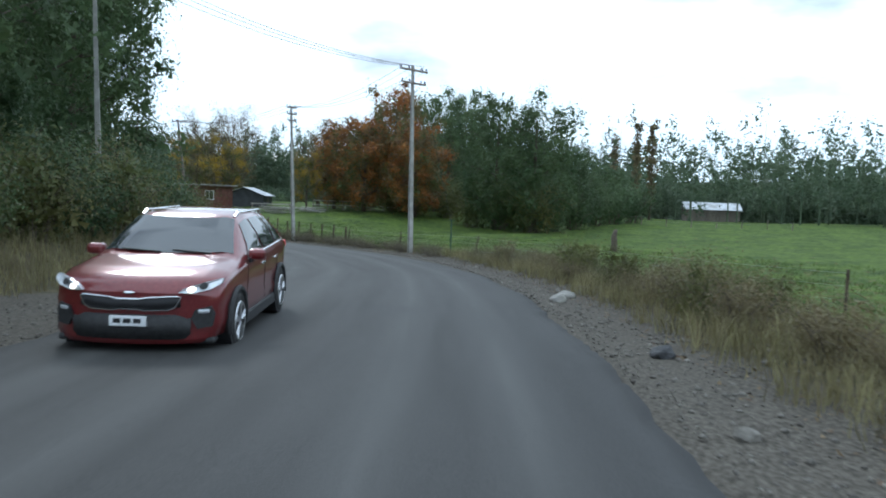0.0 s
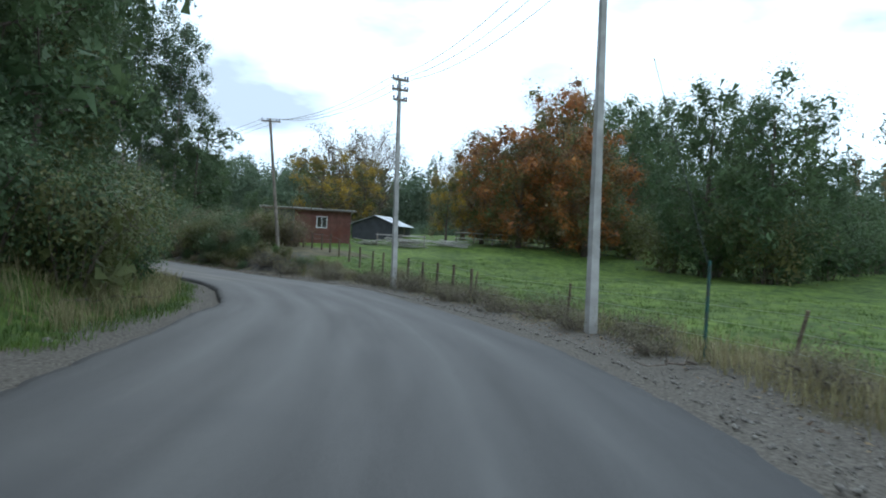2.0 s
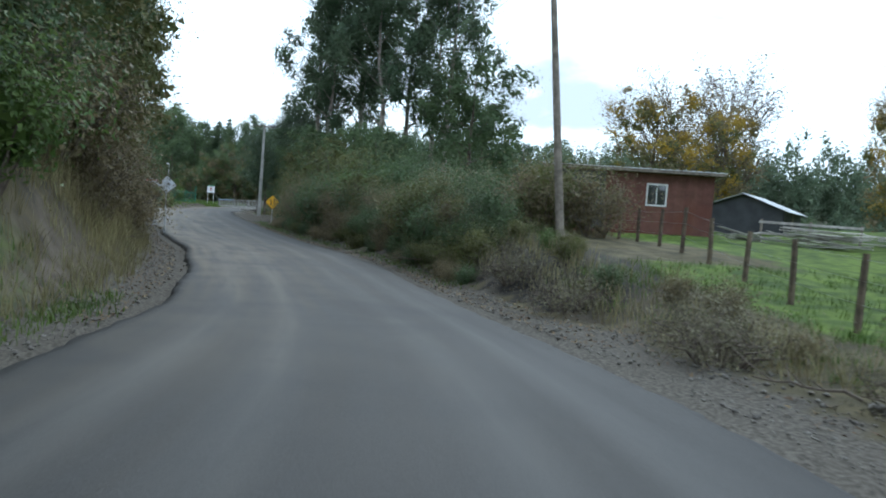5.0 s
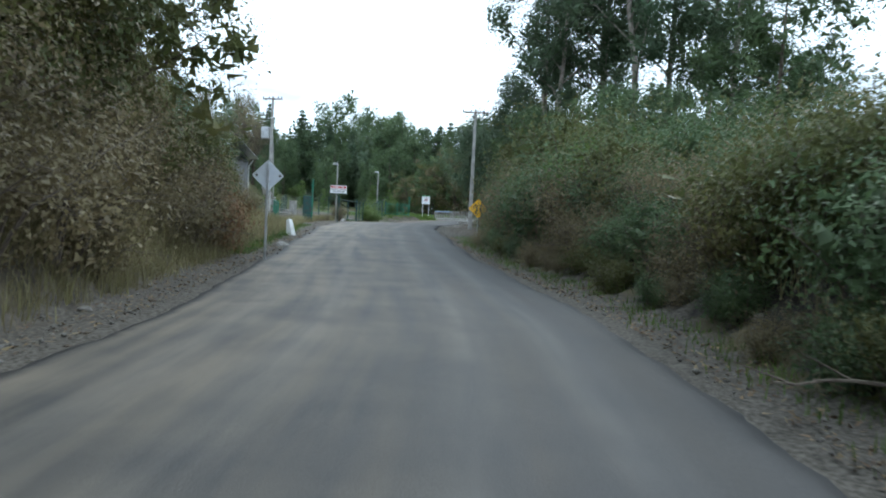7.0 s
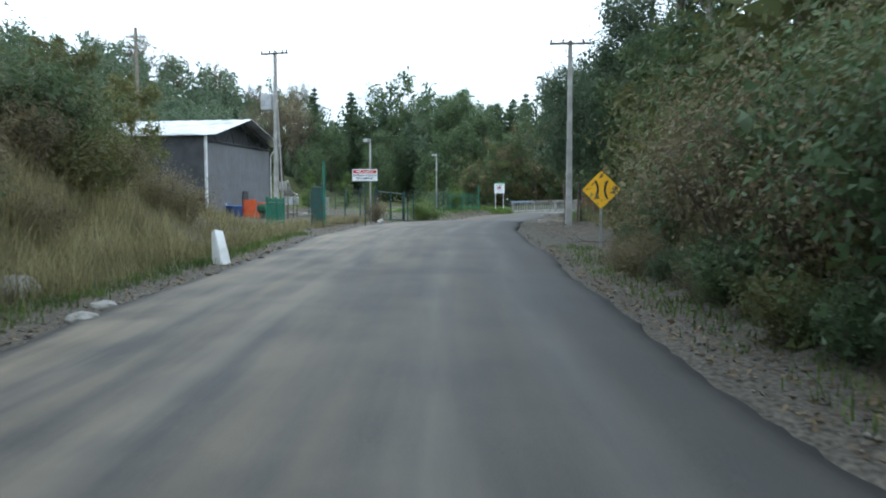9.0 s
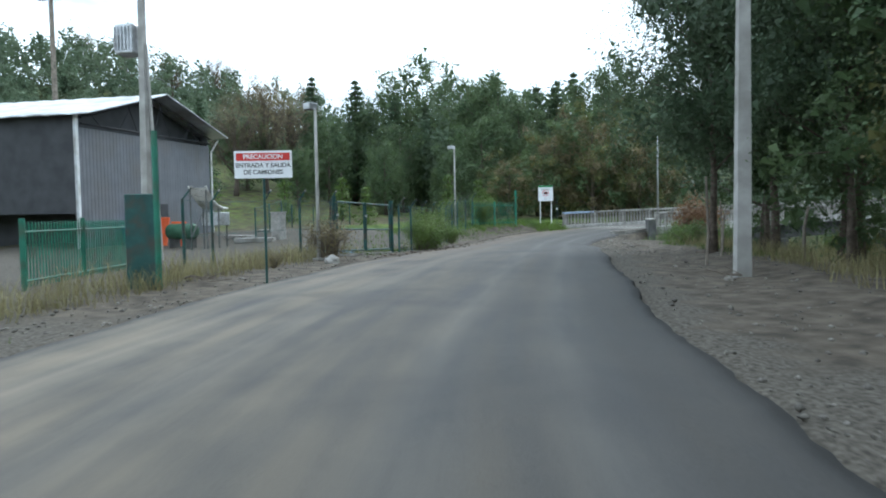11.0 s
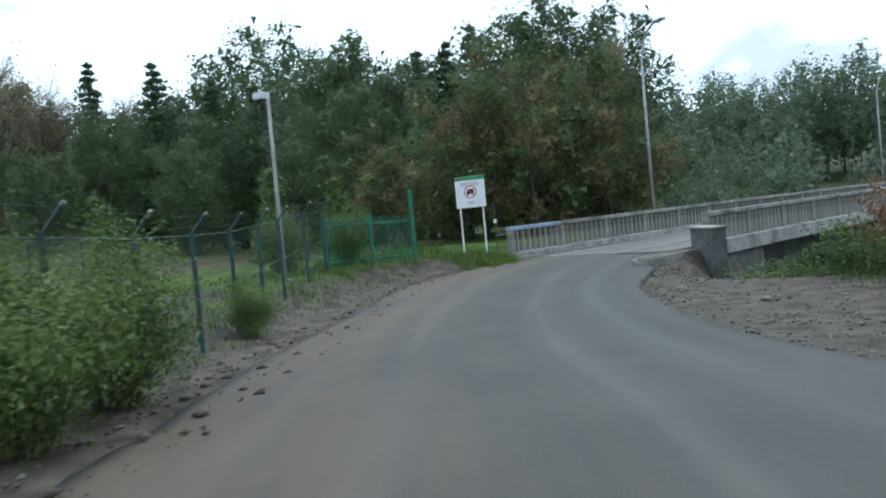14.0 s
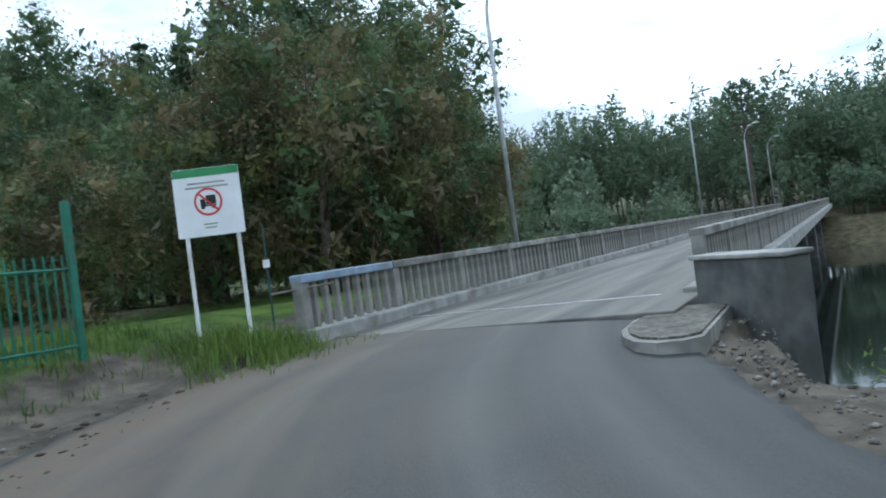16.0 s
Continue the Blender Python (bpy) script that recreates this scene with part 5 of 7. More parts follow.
# yellow narrow-bridge sign
zs = gz(-58.5, 83.0)
t = thing("narrow_bridge_sign", "yellow diamond road sign with two black bracket bars, among bushes", "road sign", pose(-58.5, 83.0, zs, 0, 0, 58))
cz = -2.42 - zs
part("post", Mesh().box(-0.03, 0.0, -0.3, 0.03, 0.05, cz + 0.4, 0.006), M_GALV, t)
panel = part("panel", Mesh().prism(diamond(0.72, 0.06), 0.004, Matrix.Translation((0, -0.006, cz))), M_SIGNYELLOW, t)
for s in (-1, 1):
    bar = [(s * (0.09 + 0.075 * abs(k / 4) ** 2.0), 0.24 * k / 4) for k in range(-4, 5)]
    ms = Mesh()
    for (x0, z0), (x1, z1) in zip(bar[:-1], bar[1:]):
        ms.add([(x0 - 0.028, -0.011, cz + z0), (x0 + 0.028, -0.011, cz + z0), (x1 + 0.028, -0.011, cz + z1), (x1 - 0.028, -0.011, cz + z1),
                (x0 - 0.028, -0.007, cz + z0), (x0 + 0.028, -0.007, cz + z0), (x1 + 0.028, -0.007, cz + z1), (x1 - 0.028, -0.007, cz + z1)],
               [(0, 1, 2, 3), (7, 6, 5, 4), (0, 4, 5, 1), (2, 6, 7, 3), (1, 5, 6, 2), (0, 3, 7, 4)])
    part("symbol_bar", ms, M_BLACK, panel)

# caution sign at the yard gate
xs, ys_ = -75.1, 82.9
zs = gz(xs, ys_)
t = thing("caution_sign", "white and red rectangular caution sign on a thin dark post", "sign", pose(xs, ys_, zs, 0, 0, 66))
z0 = -1.54 - zs
part("post", Mesh().tube([(0, 0.03, -0.3), (0, 0.03, z0 + 0.2)], 0.025, n=8), M_DKGREEN, t)
panel = part("panel", Mesh().prism(rounded(1.14, 0.54, 0.02), 0.006, Matrix.Translation((0, -0.005, z0))), M_SIGNWHITE, t)
part("heading_band", Mesh().prism(rounded(1.06, 0.15, 0.01), 0.003, Matrix.Translation((0, -0.009, z0 + 0.15))), M_SIGNRED, panel)
words("PRECAUCION", 0.125, 0, z0 + 0.15, -0.0115, M_SIGNWHITE, panel, weight=0.003)
words("ENTRADA Y SALIDA", 0.12, 0, z0 - 0.02, -0.007, M_CONCDARK, panel, weight=0.003)
words("DE CAMIONES", 0.12, 0, z0 - 0.155, -0.007, M_CONCDARK, panel, weight=0.003)

# tall white board at the bridge
xs, ys_ = -100.24, 105.68
zs = -3.45
t = thing("no_trucks_sign", "white board with green top band and crossed-out truck symbol", "sign", pose(xs, ys_, zs, 0, 0, 42))
for s in (-1, 1):
    part("post", Mesh().tube([(s * 0.36, 0.03, -0.4), (s * 0.36, 0.03, 2.2)], 0.03, n=10), M_WHITE, t)
zc = 1.84
panel = part("panel", Mesh().prism(rounded(0.94, 0.98, 0.02), 0.008, Matrix.Translation((0, -0.008, zc))), M_SIGNWHITE, t)
part("top_band", Mesh().box(-0.465, -0.0125, zc + 0.37, 0.465, -0.0085, zc + 0.485, 0.0), M_SIGNGREEN, panel, "green band")
for k, w in enumerate((0.52, 0.6)):
    part("text_line", Mesh().box(-w / 2, -0.011, zc + 0.26 - 0.06 * k, w / 2, -0.0085, zc + 0.285 - 0.06 * k), M_CONC, panel)
ring = Mesh()
ring.v, ring.f = [], []
for k in range(28):
    a = 2 * math.pi * k / 28
    for r in (0.17, 0.2):
        ring.v += [(r * math.cos(a), -0.013, zc + r * math.sin(a)), (r * math.cos(a), -0.0085, zc + r * math.sin(a))]
for k in range(28):
    a, b = 4 * k, 4 * ((k + 1) % 28)
    ring.f += [(a, b, b + 2, a + 2), (a + 1, a + 3, b + 3, b + 1), (a, a + 1, b + 1, b), (a + 2, b + 2, b + 3, a + 3)]
part("prohibition_ring", ring, M_SIGNRED, panel)
part("slash", Mesh().box(-0.18, -0.0135, -0.014, 0.18, -0.0095, 0.014, m=Matrix.Translation((0, 0, zc)) @ pose(0, 0, 0, 0, 45, 0)), M_SIGNRED, panel)
truck = Mesh().box(-0.03, -0.0115, zc - 0.04, 0.11, -0.0088, zc + 0.09).box(-0.11, -0.0115, zc - 0.05, -0.04, -0.0088, zc + 0.04).box(-0.11, -0.0115, zc - 0.065, 0.11, -0.0088, zc - 0.045)
for x_ in (-0.08, 0.07):
    truck.tube([(x_, -0.0115, zc - 0.075), (x_, -0.0088, zc - 0.075)], 0.03, n=12)
part("truck_symbol", truck, M_BLACK, panel)
for k, w in enumerate((0.2, 0.16)):
    part("text_line", Mesh().box(-w / 2, -0.011, zc - 0.33 - 0.05 * k, w / 2, -0.0085, zc - 0.31 - 0.05 * k), M_CONC, panel)

# ---- bridge ----


def deck_mat():
    """Dusty asphalt with long streaks along the traffic."""
    m = mat("deck_surface", (0.105, 0.098, 0.086), (0.2, 0.186, 0.16), scale=1.6, rough=0.85, bump=0.3, bscale=50, stain=(0.06, 0.058, 0.054), stain_scale=1.2, bdist=0.004)
    n, l = m.node_tree.nodes, m.node_tree.links
    mp = n.new("ShaderNodeMapping")
    mp.inputs["Scale"].default_value = (1.0, 0.07, 1.0)
    l.new(n["Texture Coordinate"].outputs["Object"], mp.inputs[0])
    for nd in [q_ for q_ in n if q_.bl_idname == "ShaderNodeTexNoise" and q_.inputs["Scale"].default_value < 10]:
        l.new(mp.outputs[0], nd.inputs["Vector"])
    return m


BRM = Matrix(((BR.y, BR.x, 0, BRIDGE0.x), (-BR.x, BR.y, 0, BRIDGE0.y), (0, BRIDGE_SLOPE, 1, BRIDGE0.z), (0, 0, 0, 1)))
t = thing("bridge", "narrow concrete road bridge with baluster railings over the river", "bridge", BRM)
part("deck", Mesh().box(-DECK_HALF, 0, -0.35, DECK_HALF + 0.2, BRIDGE_LEN, 0.0, 0.02), deck_mat(), t, "dusty worn deck surface")
part("expansion_joint", Mesh().box(-DECK_HALF + 0.4, 2.0, 0.001, DECK_HALF - 0.4, 2.05, 0.009), M_GALV, t)
for s in (-1, 1):
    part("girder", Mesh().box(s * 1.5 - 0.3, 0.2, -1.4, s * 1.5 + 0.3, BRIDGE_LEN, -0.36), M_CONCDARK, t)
for k in range(1, 6):
    y0 = k * BRIDGE_LEN / 6
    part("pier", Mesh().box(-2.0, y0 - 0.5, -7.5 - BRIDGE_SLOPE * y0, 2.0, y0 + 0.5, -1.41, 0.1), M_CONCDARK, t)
for s in (-1, 1):
    y0 = -0.35 if s < 0 else 2.0
    side = Matrix.Translation((s * DECK_HALF + (-0.05 if s < 0 else 0.22), 0, 0.05 if s < 0 else -0.06))
    part("kerb", Mesh().box(-0.3 if s > 0 else -0.35, y0, -0.3, 0.35 if s > 0 else 0.3, BRIDGE_LEN, 0.14, 0.03, m=side), M_CONC, t)
    nb = 0
    bal = Mesh().box(-0.05, -0.05, 0, 0.05, 0.05, 0.69, 0.012).data("baluster", M_RAIL)
    post = Mesh().box(-0.09, -0.1, 0, 0.09, 0.1, 0.74, 0.012).data("rail_post", M_RAIL)
    bay = 0
    y = y0 + 0.1
    while y < BRIDGE_LEN - 0.4:
        po = part("rail_post", post, None, t)
        po.matrix_local = side @ pose(0, y, 0.14)
        L = 2.6
        handrail = part("handrail", Mesh().box(-0.11, y - 0.1, 0.83, 0.11, y + L - 0.115, 0.96, 0.02, m=side), M_BLUERAIL if bay == 0 and s < 0 else M_RAIL, t, "handrail bay with worn pale blue paint" if bay == 0 and s < 0 else "")
        for k in range(1, 9):
            if nb < 150:
                bo = part("baluster", bal, None, t)
                bo.matrix_local = side @ pose(0, y + L * k / 9, 0.14)
                nb += 1
        bay += 1
        y += L
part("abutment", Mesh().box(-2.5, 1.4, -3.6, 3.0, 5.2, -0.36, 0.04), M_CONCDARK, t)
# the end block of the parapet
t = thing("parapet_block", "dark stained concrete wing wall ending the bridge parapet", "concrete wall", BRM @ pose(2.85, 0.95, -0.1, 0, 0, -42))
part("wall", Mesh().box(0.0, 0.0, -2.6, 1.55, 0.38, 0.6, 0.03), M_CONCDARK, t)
part("cap", Mesh().box(-0.04, -0.04, 0.6, 1.59, 0.42, 0.66, 0.02), M_CONC, t, "pale worn coping")
t = thing("kerb_stub", "low rounded concrete kerb island at the bridge entrance", "kerb", BRM)


def island(k, z0, z1, cx=2.95, cy=-0.7):
    """A slab with a round nose towards the road."""
    ring_ = [(2.35, 0.9), (2.3, -0.3), (2.36, -1.0), (2.5, -1.45), (2.7, -1.8), (2.95, -1.95), (3.2, -1.9), (3.35, -1.7), (3.3, 0.9)]
    pts = [(cx + (x - cx) * k, cy + (y - cy) * k) for x, y in ring_]
    n = len(pts)
    return Mesh().add([(x, y, z0) for x, y in pts] + [(x, y, z1) for x, y in pts], [tuple(range(n, 2 * n)), tuple(reversed(range(n)))] + [(i, (i + 1) % n, (i + 1) % n + n, i + n) for i in range(n)])


part("slab", island(1.0, -0.35, -0.06), M_RAIL, t)
part("earth", island(0.88, -0.1, -0.035), mat("gritty_earth", (0.08, 0.072, 0.06), (0.19, 0.172, 0.145), scale=16, rough=0.95, bump=0.9, bscale=22, stain=(0.07, 0.06, 0.045), stain_scale=2.5), t)

water_me = bulk("river", np.array([(-420, 90, -7.05), (260, 60, -7.05), (260, 210, -7.05), (-420, 210, -7.05)]), np.array([(0, 1, 2, 3)]), M_WATER)
tagged(new("river", water_me), "dark calm river water reflecting the white sky", "water", kind="structure")


# ---- lamps ----


def curved_lamp(x, y, zb, H, reach, head, s=1.0):
    t = thing("street_lamp", "tall grey curved-arm street lamp beside the bridge", "street lamp", pose(x, y, zb, 0, 0, head), group="bridge lamps")
    pts = [(0, 0, -1.5), (0, 0, H * 0.55), (0, 0, H * 0.82)]
    for k in range(1, 8):
        a = radians(90 * k / 7)
        pts.append((reach * (1 - math.cos(a)), 0, H * 0.82 + H * 0.18 * math.sin(a)))
    part("pole", Mesh().tube(pts, [0.075, 0.06, 0.048] + [0.04] * 7, n=10), M_GALV, t, smooth=True)
    part("lamp_head", Mesh().box(reach - 0.1, -0.12, H - 0.06, reach + 0.5, 0.12, H + 0.06, 0.04), M_GALV, t)
    return t


curved_lamp(-101.35, 115.6, -3.6, 8.1, 1.1, -15)
curved_lamp(-106.2, 145.0, -2.9, 8.0, 1.1, -15)
curved_lamp(-110.7, 173.5, -2.0, 8.0, 1.1, -15)
curved_lamp(-114.6, 198.0, -1.2, 8.0, 1.1, -15)


def flood_lamp(x, y, H, head, label):
    t = thing("flood_lamp", label, "flood lamp", up(x, y, head), group="yard lamps")
    part("pole", Mesh().tube([(0, 0, -0.3), (0, 0, H)], [0.06, 0.04], n=10), M_POLE, t, smooth=True)
    part("bracket", Mesh().tube([(0, 0, H - 0.02), (-0.18, 0, H + 0.1)], 0.02, n=6), M_GALV, t)
    hd = part("lamp_head", Mesh().box(-0.4, -0.15, H + 0.02, -0.08, 0.15, H + 0.2, 0.02), M_GALV, t)
    part("lens", Mesh().box(-0.38, -0.13, H + 0.005, -0.1, 0.13, H + 0.019), M_CONCDARK, hd)
    part("foot", Mesh().box(-0.16, -0.16, -0.1, 0.16, 0.16, 0.06, 0.015), M_CONC, t)


flood_lamp(-81.6, 85.8, 4.4, 20, "white floodlight pole inside the yard fence")
flood_lamp(-99.3, 98.9, 4.6, 20, "white floodlight pole beside the green fence")

# ---- red family car in the other lane ----
M_CARRED = mat("metallic_red_paint", (0.15, 0.014, 0.016), (0.19, 0.02, 0.021), scale=30, rough=0.3, metal=0.3, spec=0.6)
M_CARRED.node_tree.nodes["Principled BSDF"].inputs["Coat Weight"].default_value = 1.0
M_CARRED.node_tree.nodes["Principled BSDF"].inputs["Coat Roughness"].default_value = 0.04
M_CARBLACK = mat("black_plastic_trim", (0.02, 0.02, 0.021), (0.035, 0.035, 0.036), scale=20, rough=0.6)
M_CARGLASS = mat("dark_window_glass", (0.012, 0.015, 0.018), (0.018, 0.022, 0.026), scale=3, rough=0.03, spec=1.0)
M_CARGLASS.node_tree.nodes["Principled BSDF"].inputs["IOR"].default_value = 1.7
M_TYRE = mat("tyre_rubber", (0.018, 0.018, 0.018), (0.04, 0.038, 0.035), scale=12, rough=0.9)
M_RIM = mat("alloy_rim", (0.5, 0.5, 0.51), (0.6, 0.6, 0.61), scale=8, rough=0.3, metal=0.9)
M_LENS = mat("headlamp_lens", (0.55, 0.57, 0.6), (0.75, 0.77, 0.8), scale=14, rough=0.08, metal=0.4, spec=0.9)
M_CHROME = mat("chrome", (0.7, 0.7, 0.71), (0.8, 0.8, 0.81), scale=5, rough=0.12, metal=1.0)
M_DRL = bpy.data.materials.new("lit_headlamp")
M_DRL.use_nodes = True
M_DRL.node_tree.nodes["Principled BSDF"].inputs["Emission Color"].default_value = (1, 0.93, 0.8, 1)
M_DRL.node_tree.nodes["Principled BSDF"].inputs["Emission Strength"].default_value = 3.0


def rounded_mesh(mesh, name, material, level=2):
    """Welds and smooths a mesh."""
    bm = bmesh.new()
    tmp = mesh.data(name, material)
    bm.from_mesh(tmp)
    bmesh.ops.remove_doubles(bm, verts=bm.verts, dist=0.003)
    bmesh.ops.recalc_face_normals(bm, faces=bm.faces)
    bm.to_mesh(tmp)
    bm.free()
    tmp.polygons.foreach_set("use_smooth", [True] * len(tmp.polygons))
    return tmp


CAR_Y = [0.0, 0.06, 0.15, 0.4, 1.0, 1.2, 1.6, 1.95, 2.3, 3.0, 3.7, 4.1, 4.36, 4.48]
CAR_W = [0.86, 0.885, 0.9, 0.918, 0.925, 0.925, 0.925, 0.925, 0.925, 0.925, 0.92, 0.9, 0.86, 0.8]
CAR_BELT = [0.74, 0.82, 0.885, 0.95, 1.0, 1.01, 1.03, 1.045, 1.06, 1.08, 1.11, 1.12, 1.08, 0.98]
CAR_TOP = [0.8, 0.88, 0.94, 1.01, 1.085, 1.11, 1.38, 1.58, 1.635, 1.65, 1.6, 1.5, 1.14, 1.0]
CAR_TOPW = [0.66, 0.72, 0.76, 0.79, 0.8, 0.8, 0.7, 0.625, 0.615, 0.61, 0.6, 0.6, 0.68, 0.66]


def car_profile(y):
    """Half section of the car's shell at y, from the floor to the middle of the bonnet or roof."""
    W, zb, zt, wt = [float(np.interp(y, CAR_Y, c)) for c in (CAR_W, CAR_BELT, CAR_TOP, CAR_TOPW)]
    lo = 0.21 + 0.1 * max(0.0, (y - 3.9) / 0.6)
    e = zt - min(0.06, 0.4 * (zt - zb))
    bulge = 0.03 * min(1.0, (zt - zb) / 0.4)
    return [(0.0, lo), (W * 0.8, lo), (W * 0.96, lo + 0.06), (W, 0.45), (W * 0.985, 0.6), (W, zb - 0.09), (W * 0.965, zb),
            ((W * 0.965 + wt) / 2 + bulge, (zb + e) / 2), (wt, e), (wt * 0.86, zt - 0.018), (wt * 0.45, zt - 0.003), (0.0, zt)]


def swept(x, y):
    """The nose is rounded in plan: its corners lie further back."""
    return y + 0.3 * (abs(x) / 0.92) ** 2.6 * max(0.0, 1 - max(y, 0.0) / 1.0)


def bent(mesh):
    """Lays a front part on the rounded, backward leaning nose."""
    mesh.v = [(x, swept(x, y) + float(np.interp(z, [0.2, 0.8, 0.86, 0.92, 1.0], [-0.022, -0.022, 0.0, 0.05, 0.2])), z) for x, y, z in mesh.v]
    return mesh


def plate(outline, y0, depth):
    """A panel between an outline's lower and upper edge, cut into narrow upright strips."""
    xs = np.linspace(min(p_[0] for p_ in outline), max(p_[0] for p_ in outline), 25)
    top_ = sorted(p_ for p_ in outline[:len(outline) // 2])
    low = sorted(p_ for p_ in outline[len(outline) // 2:])
    zt, zl = np.interp(xs, *zip(*top_)), np.interp(xs, *zip(*low))
    ms = Mesh()
    for i in range(len(xs) - 1):
        q_ = [(xs[i], zl[i]), (xs[i + 1], zl[i + 1]), (xs[i + 1], zt[i + 1]), (xs[i], zt[i])]
        ms.add([(x, y0, z) for x, z in q_] + [(x, y0 + depth, z) for x, z in q_], [(0, 1, 2, 3), (7, 6, 5, 4), (0, 4, 5, 1), (3, 2, 6, 7)])
    return bent(ms)


def car():
    t = thing("red_car", "metallic red family car with lit headlamps, driving on the asphalt", "car", pose(-2.1, 6.34, -2.245, 1.2, 0, 4.5) @ Matrix.Diagonal((1, 1, 0.95, 1)))
    ys = sorted(set(CAR_Y + [0.03, 0.1, 0.25, 0.6, 0.8, 1.1, 1.3, 1.45, 1.78, 2.1, 2.65, 3.35, 3.9, 4.0, 4.2, 4.28, 4.42]))
    body, n = Mesh(), 12
    for sg in (1, -1):
        k = len(body.v)
        for y in ys:
            body.v += [(sg * x, swept(x, y), z) for x, z in car_profile(y)]
        for i in range(len(ys) - 1):
            for j in range(n - 1):
                a = k + i * n + j
                body.f.append((a, a + n, a + n + 1, a + 1) if sg > 0 else (a, a + 1, a + n + 1, a + n))
    for y in (ys[0], ys[-1]):                    # nose and tail
        prof = car_profile(y)
        for (x0, z0), (x1, z1) in zip(prof[:-1], prof[1:]):
            row = [[(x * f, swept(x * f, y), z) for f in np.linspace(-1, 1, 13)] for x, z in ((x0, z0), (x1, z1))]
            for q_ in range(12):
                body.add([row[0][q_], row[0][q_ + 1], row[1][q_ + 1], row[1][q_]], [(0, 1, 2, 3)])
    part("body", rounded_mesh(body, "body", M_CARRED), None, t)

    def top_point(y, f, up_=0.012):
        prof = car_profile(y)[8:][::-1]
        x = abs(f) * prof[-1][0]
        return (math.copysign(x, f), y, float(np.interp(x, [q_[0] for q_ in prof], [q_[1] for q_ in prof])) + up_)

    def side_point(y, f, sg, out=0.012):
        a, m_, b = car_profile(y)[6:9]
        z = a[1] + (b[1] - a[1]) * f
        x = float(np.interp(z, [a[1], m_[1], b[1]], [a[0], m_[0], b[0]]))
        return (sg * (x + out), y, z)

    def patch(rows):
        ms = Mesh()
        for r0, r1 in zip(rows[:-1], rows[1:]):
            for q_ in range(len(r0) - 1):
                ms.add([r0[q_], r0[q_ + 1], r1[q_ + 1], r1[q_]], [(0, 1, 2, 3)])
        return rounded_mesh(ms, "pane", M_CARGLASS)

    part("windscreen", patch([[top_point(y + 0.09 * abs(f) ** 2, f) for f in np.linspace(-0.99, 0.99, 13)] for y in np.linspace(1.2, 1.86, 9)]), None, t, "dark windscreen reflecting clouds")
    part("rear_window", patch([[top_point(y, f) for f in np.linspace(-0.9, 0.9, 7)] for y in np.linspace(4.13, 4.33, 4)]), None, t)
    for sg in (-1, 1):
        for y0, y1, cut in ((1.5, 2.42, 0.52), (2.5, 3.3, 0.0), (3.37, 3.92, -0.35)):
            rows = []
            for f in np.linspace(0.08, 0.9, 5):
                a, b = (y0 + cut * f, y1) if cut >= 0 else (y0, y1 + cut * f)
                rows.append([side_point(y, f, sg) for y in np.linspace(a, b, 6)])
            part("side_window", patch(rows), None, t)
        part("window_trim", Mesh().tube([side_point(y, 0.04, sg, 0.01) for y in np.linspace(1.4, 3.95, 10)], 0.012, n=5), M_CHROME, t)
        part("roof_rail", Mesh().tube([(sg * 0.59, 2.05, 1.56), (sg * 0.595, 2.2, 1.615), (sg * 0.59, 3.5, 1.62), (sg * 0.57, 3.75, 1.55)], 0.016, n=6), M_CHROME, t)
        lens = [(sg * x, z) for x, z in ((0.5, 0.795), (0.56, 0.845), (0.7, 0.89), (0.84, 0.925), (0.895, 0.93), (0.885, 0.88), (0.8, 0.825), (0.64, 0.785))]
        hl = part("headlamp", bent(Mesh().prism(lens if sg < 0 else lens[::-1], 0.1, Matrix.Translation((0, -0.02, 0)))), M_LENS, t, "clear swept-back headlamp")
        part("headlamp_bulb", bent(Mesh().tube([(sg * 0.62, -0.03, 0.828), (sg * 0.62, 0.05, 0.828)], [0.03, 0.036], n=14)), M_DRL, hl)
        part("reflector", bent(Mesh().tube([(sg * 0.73, -0.026, 0.865), (sg * 0.73, 0.05, 0.865)], [0.036, 0.036], n=14)), M_CARBLACK, hl)
        fog = [(sg * x, z) for x, z in ((0.62, 0.5), (0.66, 0.6), (0.8, 0.63), (0.84, 0.55), (0.82, 0.4), (0.68, 0.38))]
        fg = part("fog_lamp_housing", bent(Mesh().prism(fog if sg < 0 else fog[::-1], 0.08, Matrix.Translation((0, -0.015, 0)))), M_CARBLACK, t)
        part("fog_lamp", bent(Mesh().box(sg * 0.74 - 0.055, -0.03, 0.555, sg * 0.74 + 0.055, 0.02, 0.6, 0.015)), M_LENS, fg)
        mir = part("wing_mirror", Mesh().box(sg * 1.0 - 0.11, 1.5, 1.03, sg * 1.0 + 0.11, 1.68, 1.18, 0.055), M_CARRED, t)
        part("mirror_foot", Mesh().box(sg * 0.9 - 0.05, 1.54, 0.99, sg * 0.9 + 0.05, 1.64, 1.05, 0.015), M_CARBLACK, mir)
        for y0 in (2.32, 3.16):
            part("door_handle", Mesh().box(sg * 0.925 - 0.02, y0 - 0.1, 0.9, sg * 0.925 + 0.02, y0 + 0.1, 0.93, 0.01), M_CHROME, t)
        for y0 in (1.42, 2.46, 3.32):
            part("door_gap", Mesh().tube([(sg * 0.924, y0, 0.4), (sg * 0.914, y0, 0.6), (sg * 0.926, y0, 0.95)], 0.004, n=4), M_BLACK, t)
        part("sill_trim", Mesh().box(sg * 0.91 - 0.03, 1.3, 0.2, sg * 0.91 + 0.025, 3.2, 0.36, 0.025), M_CARBLACK, t)
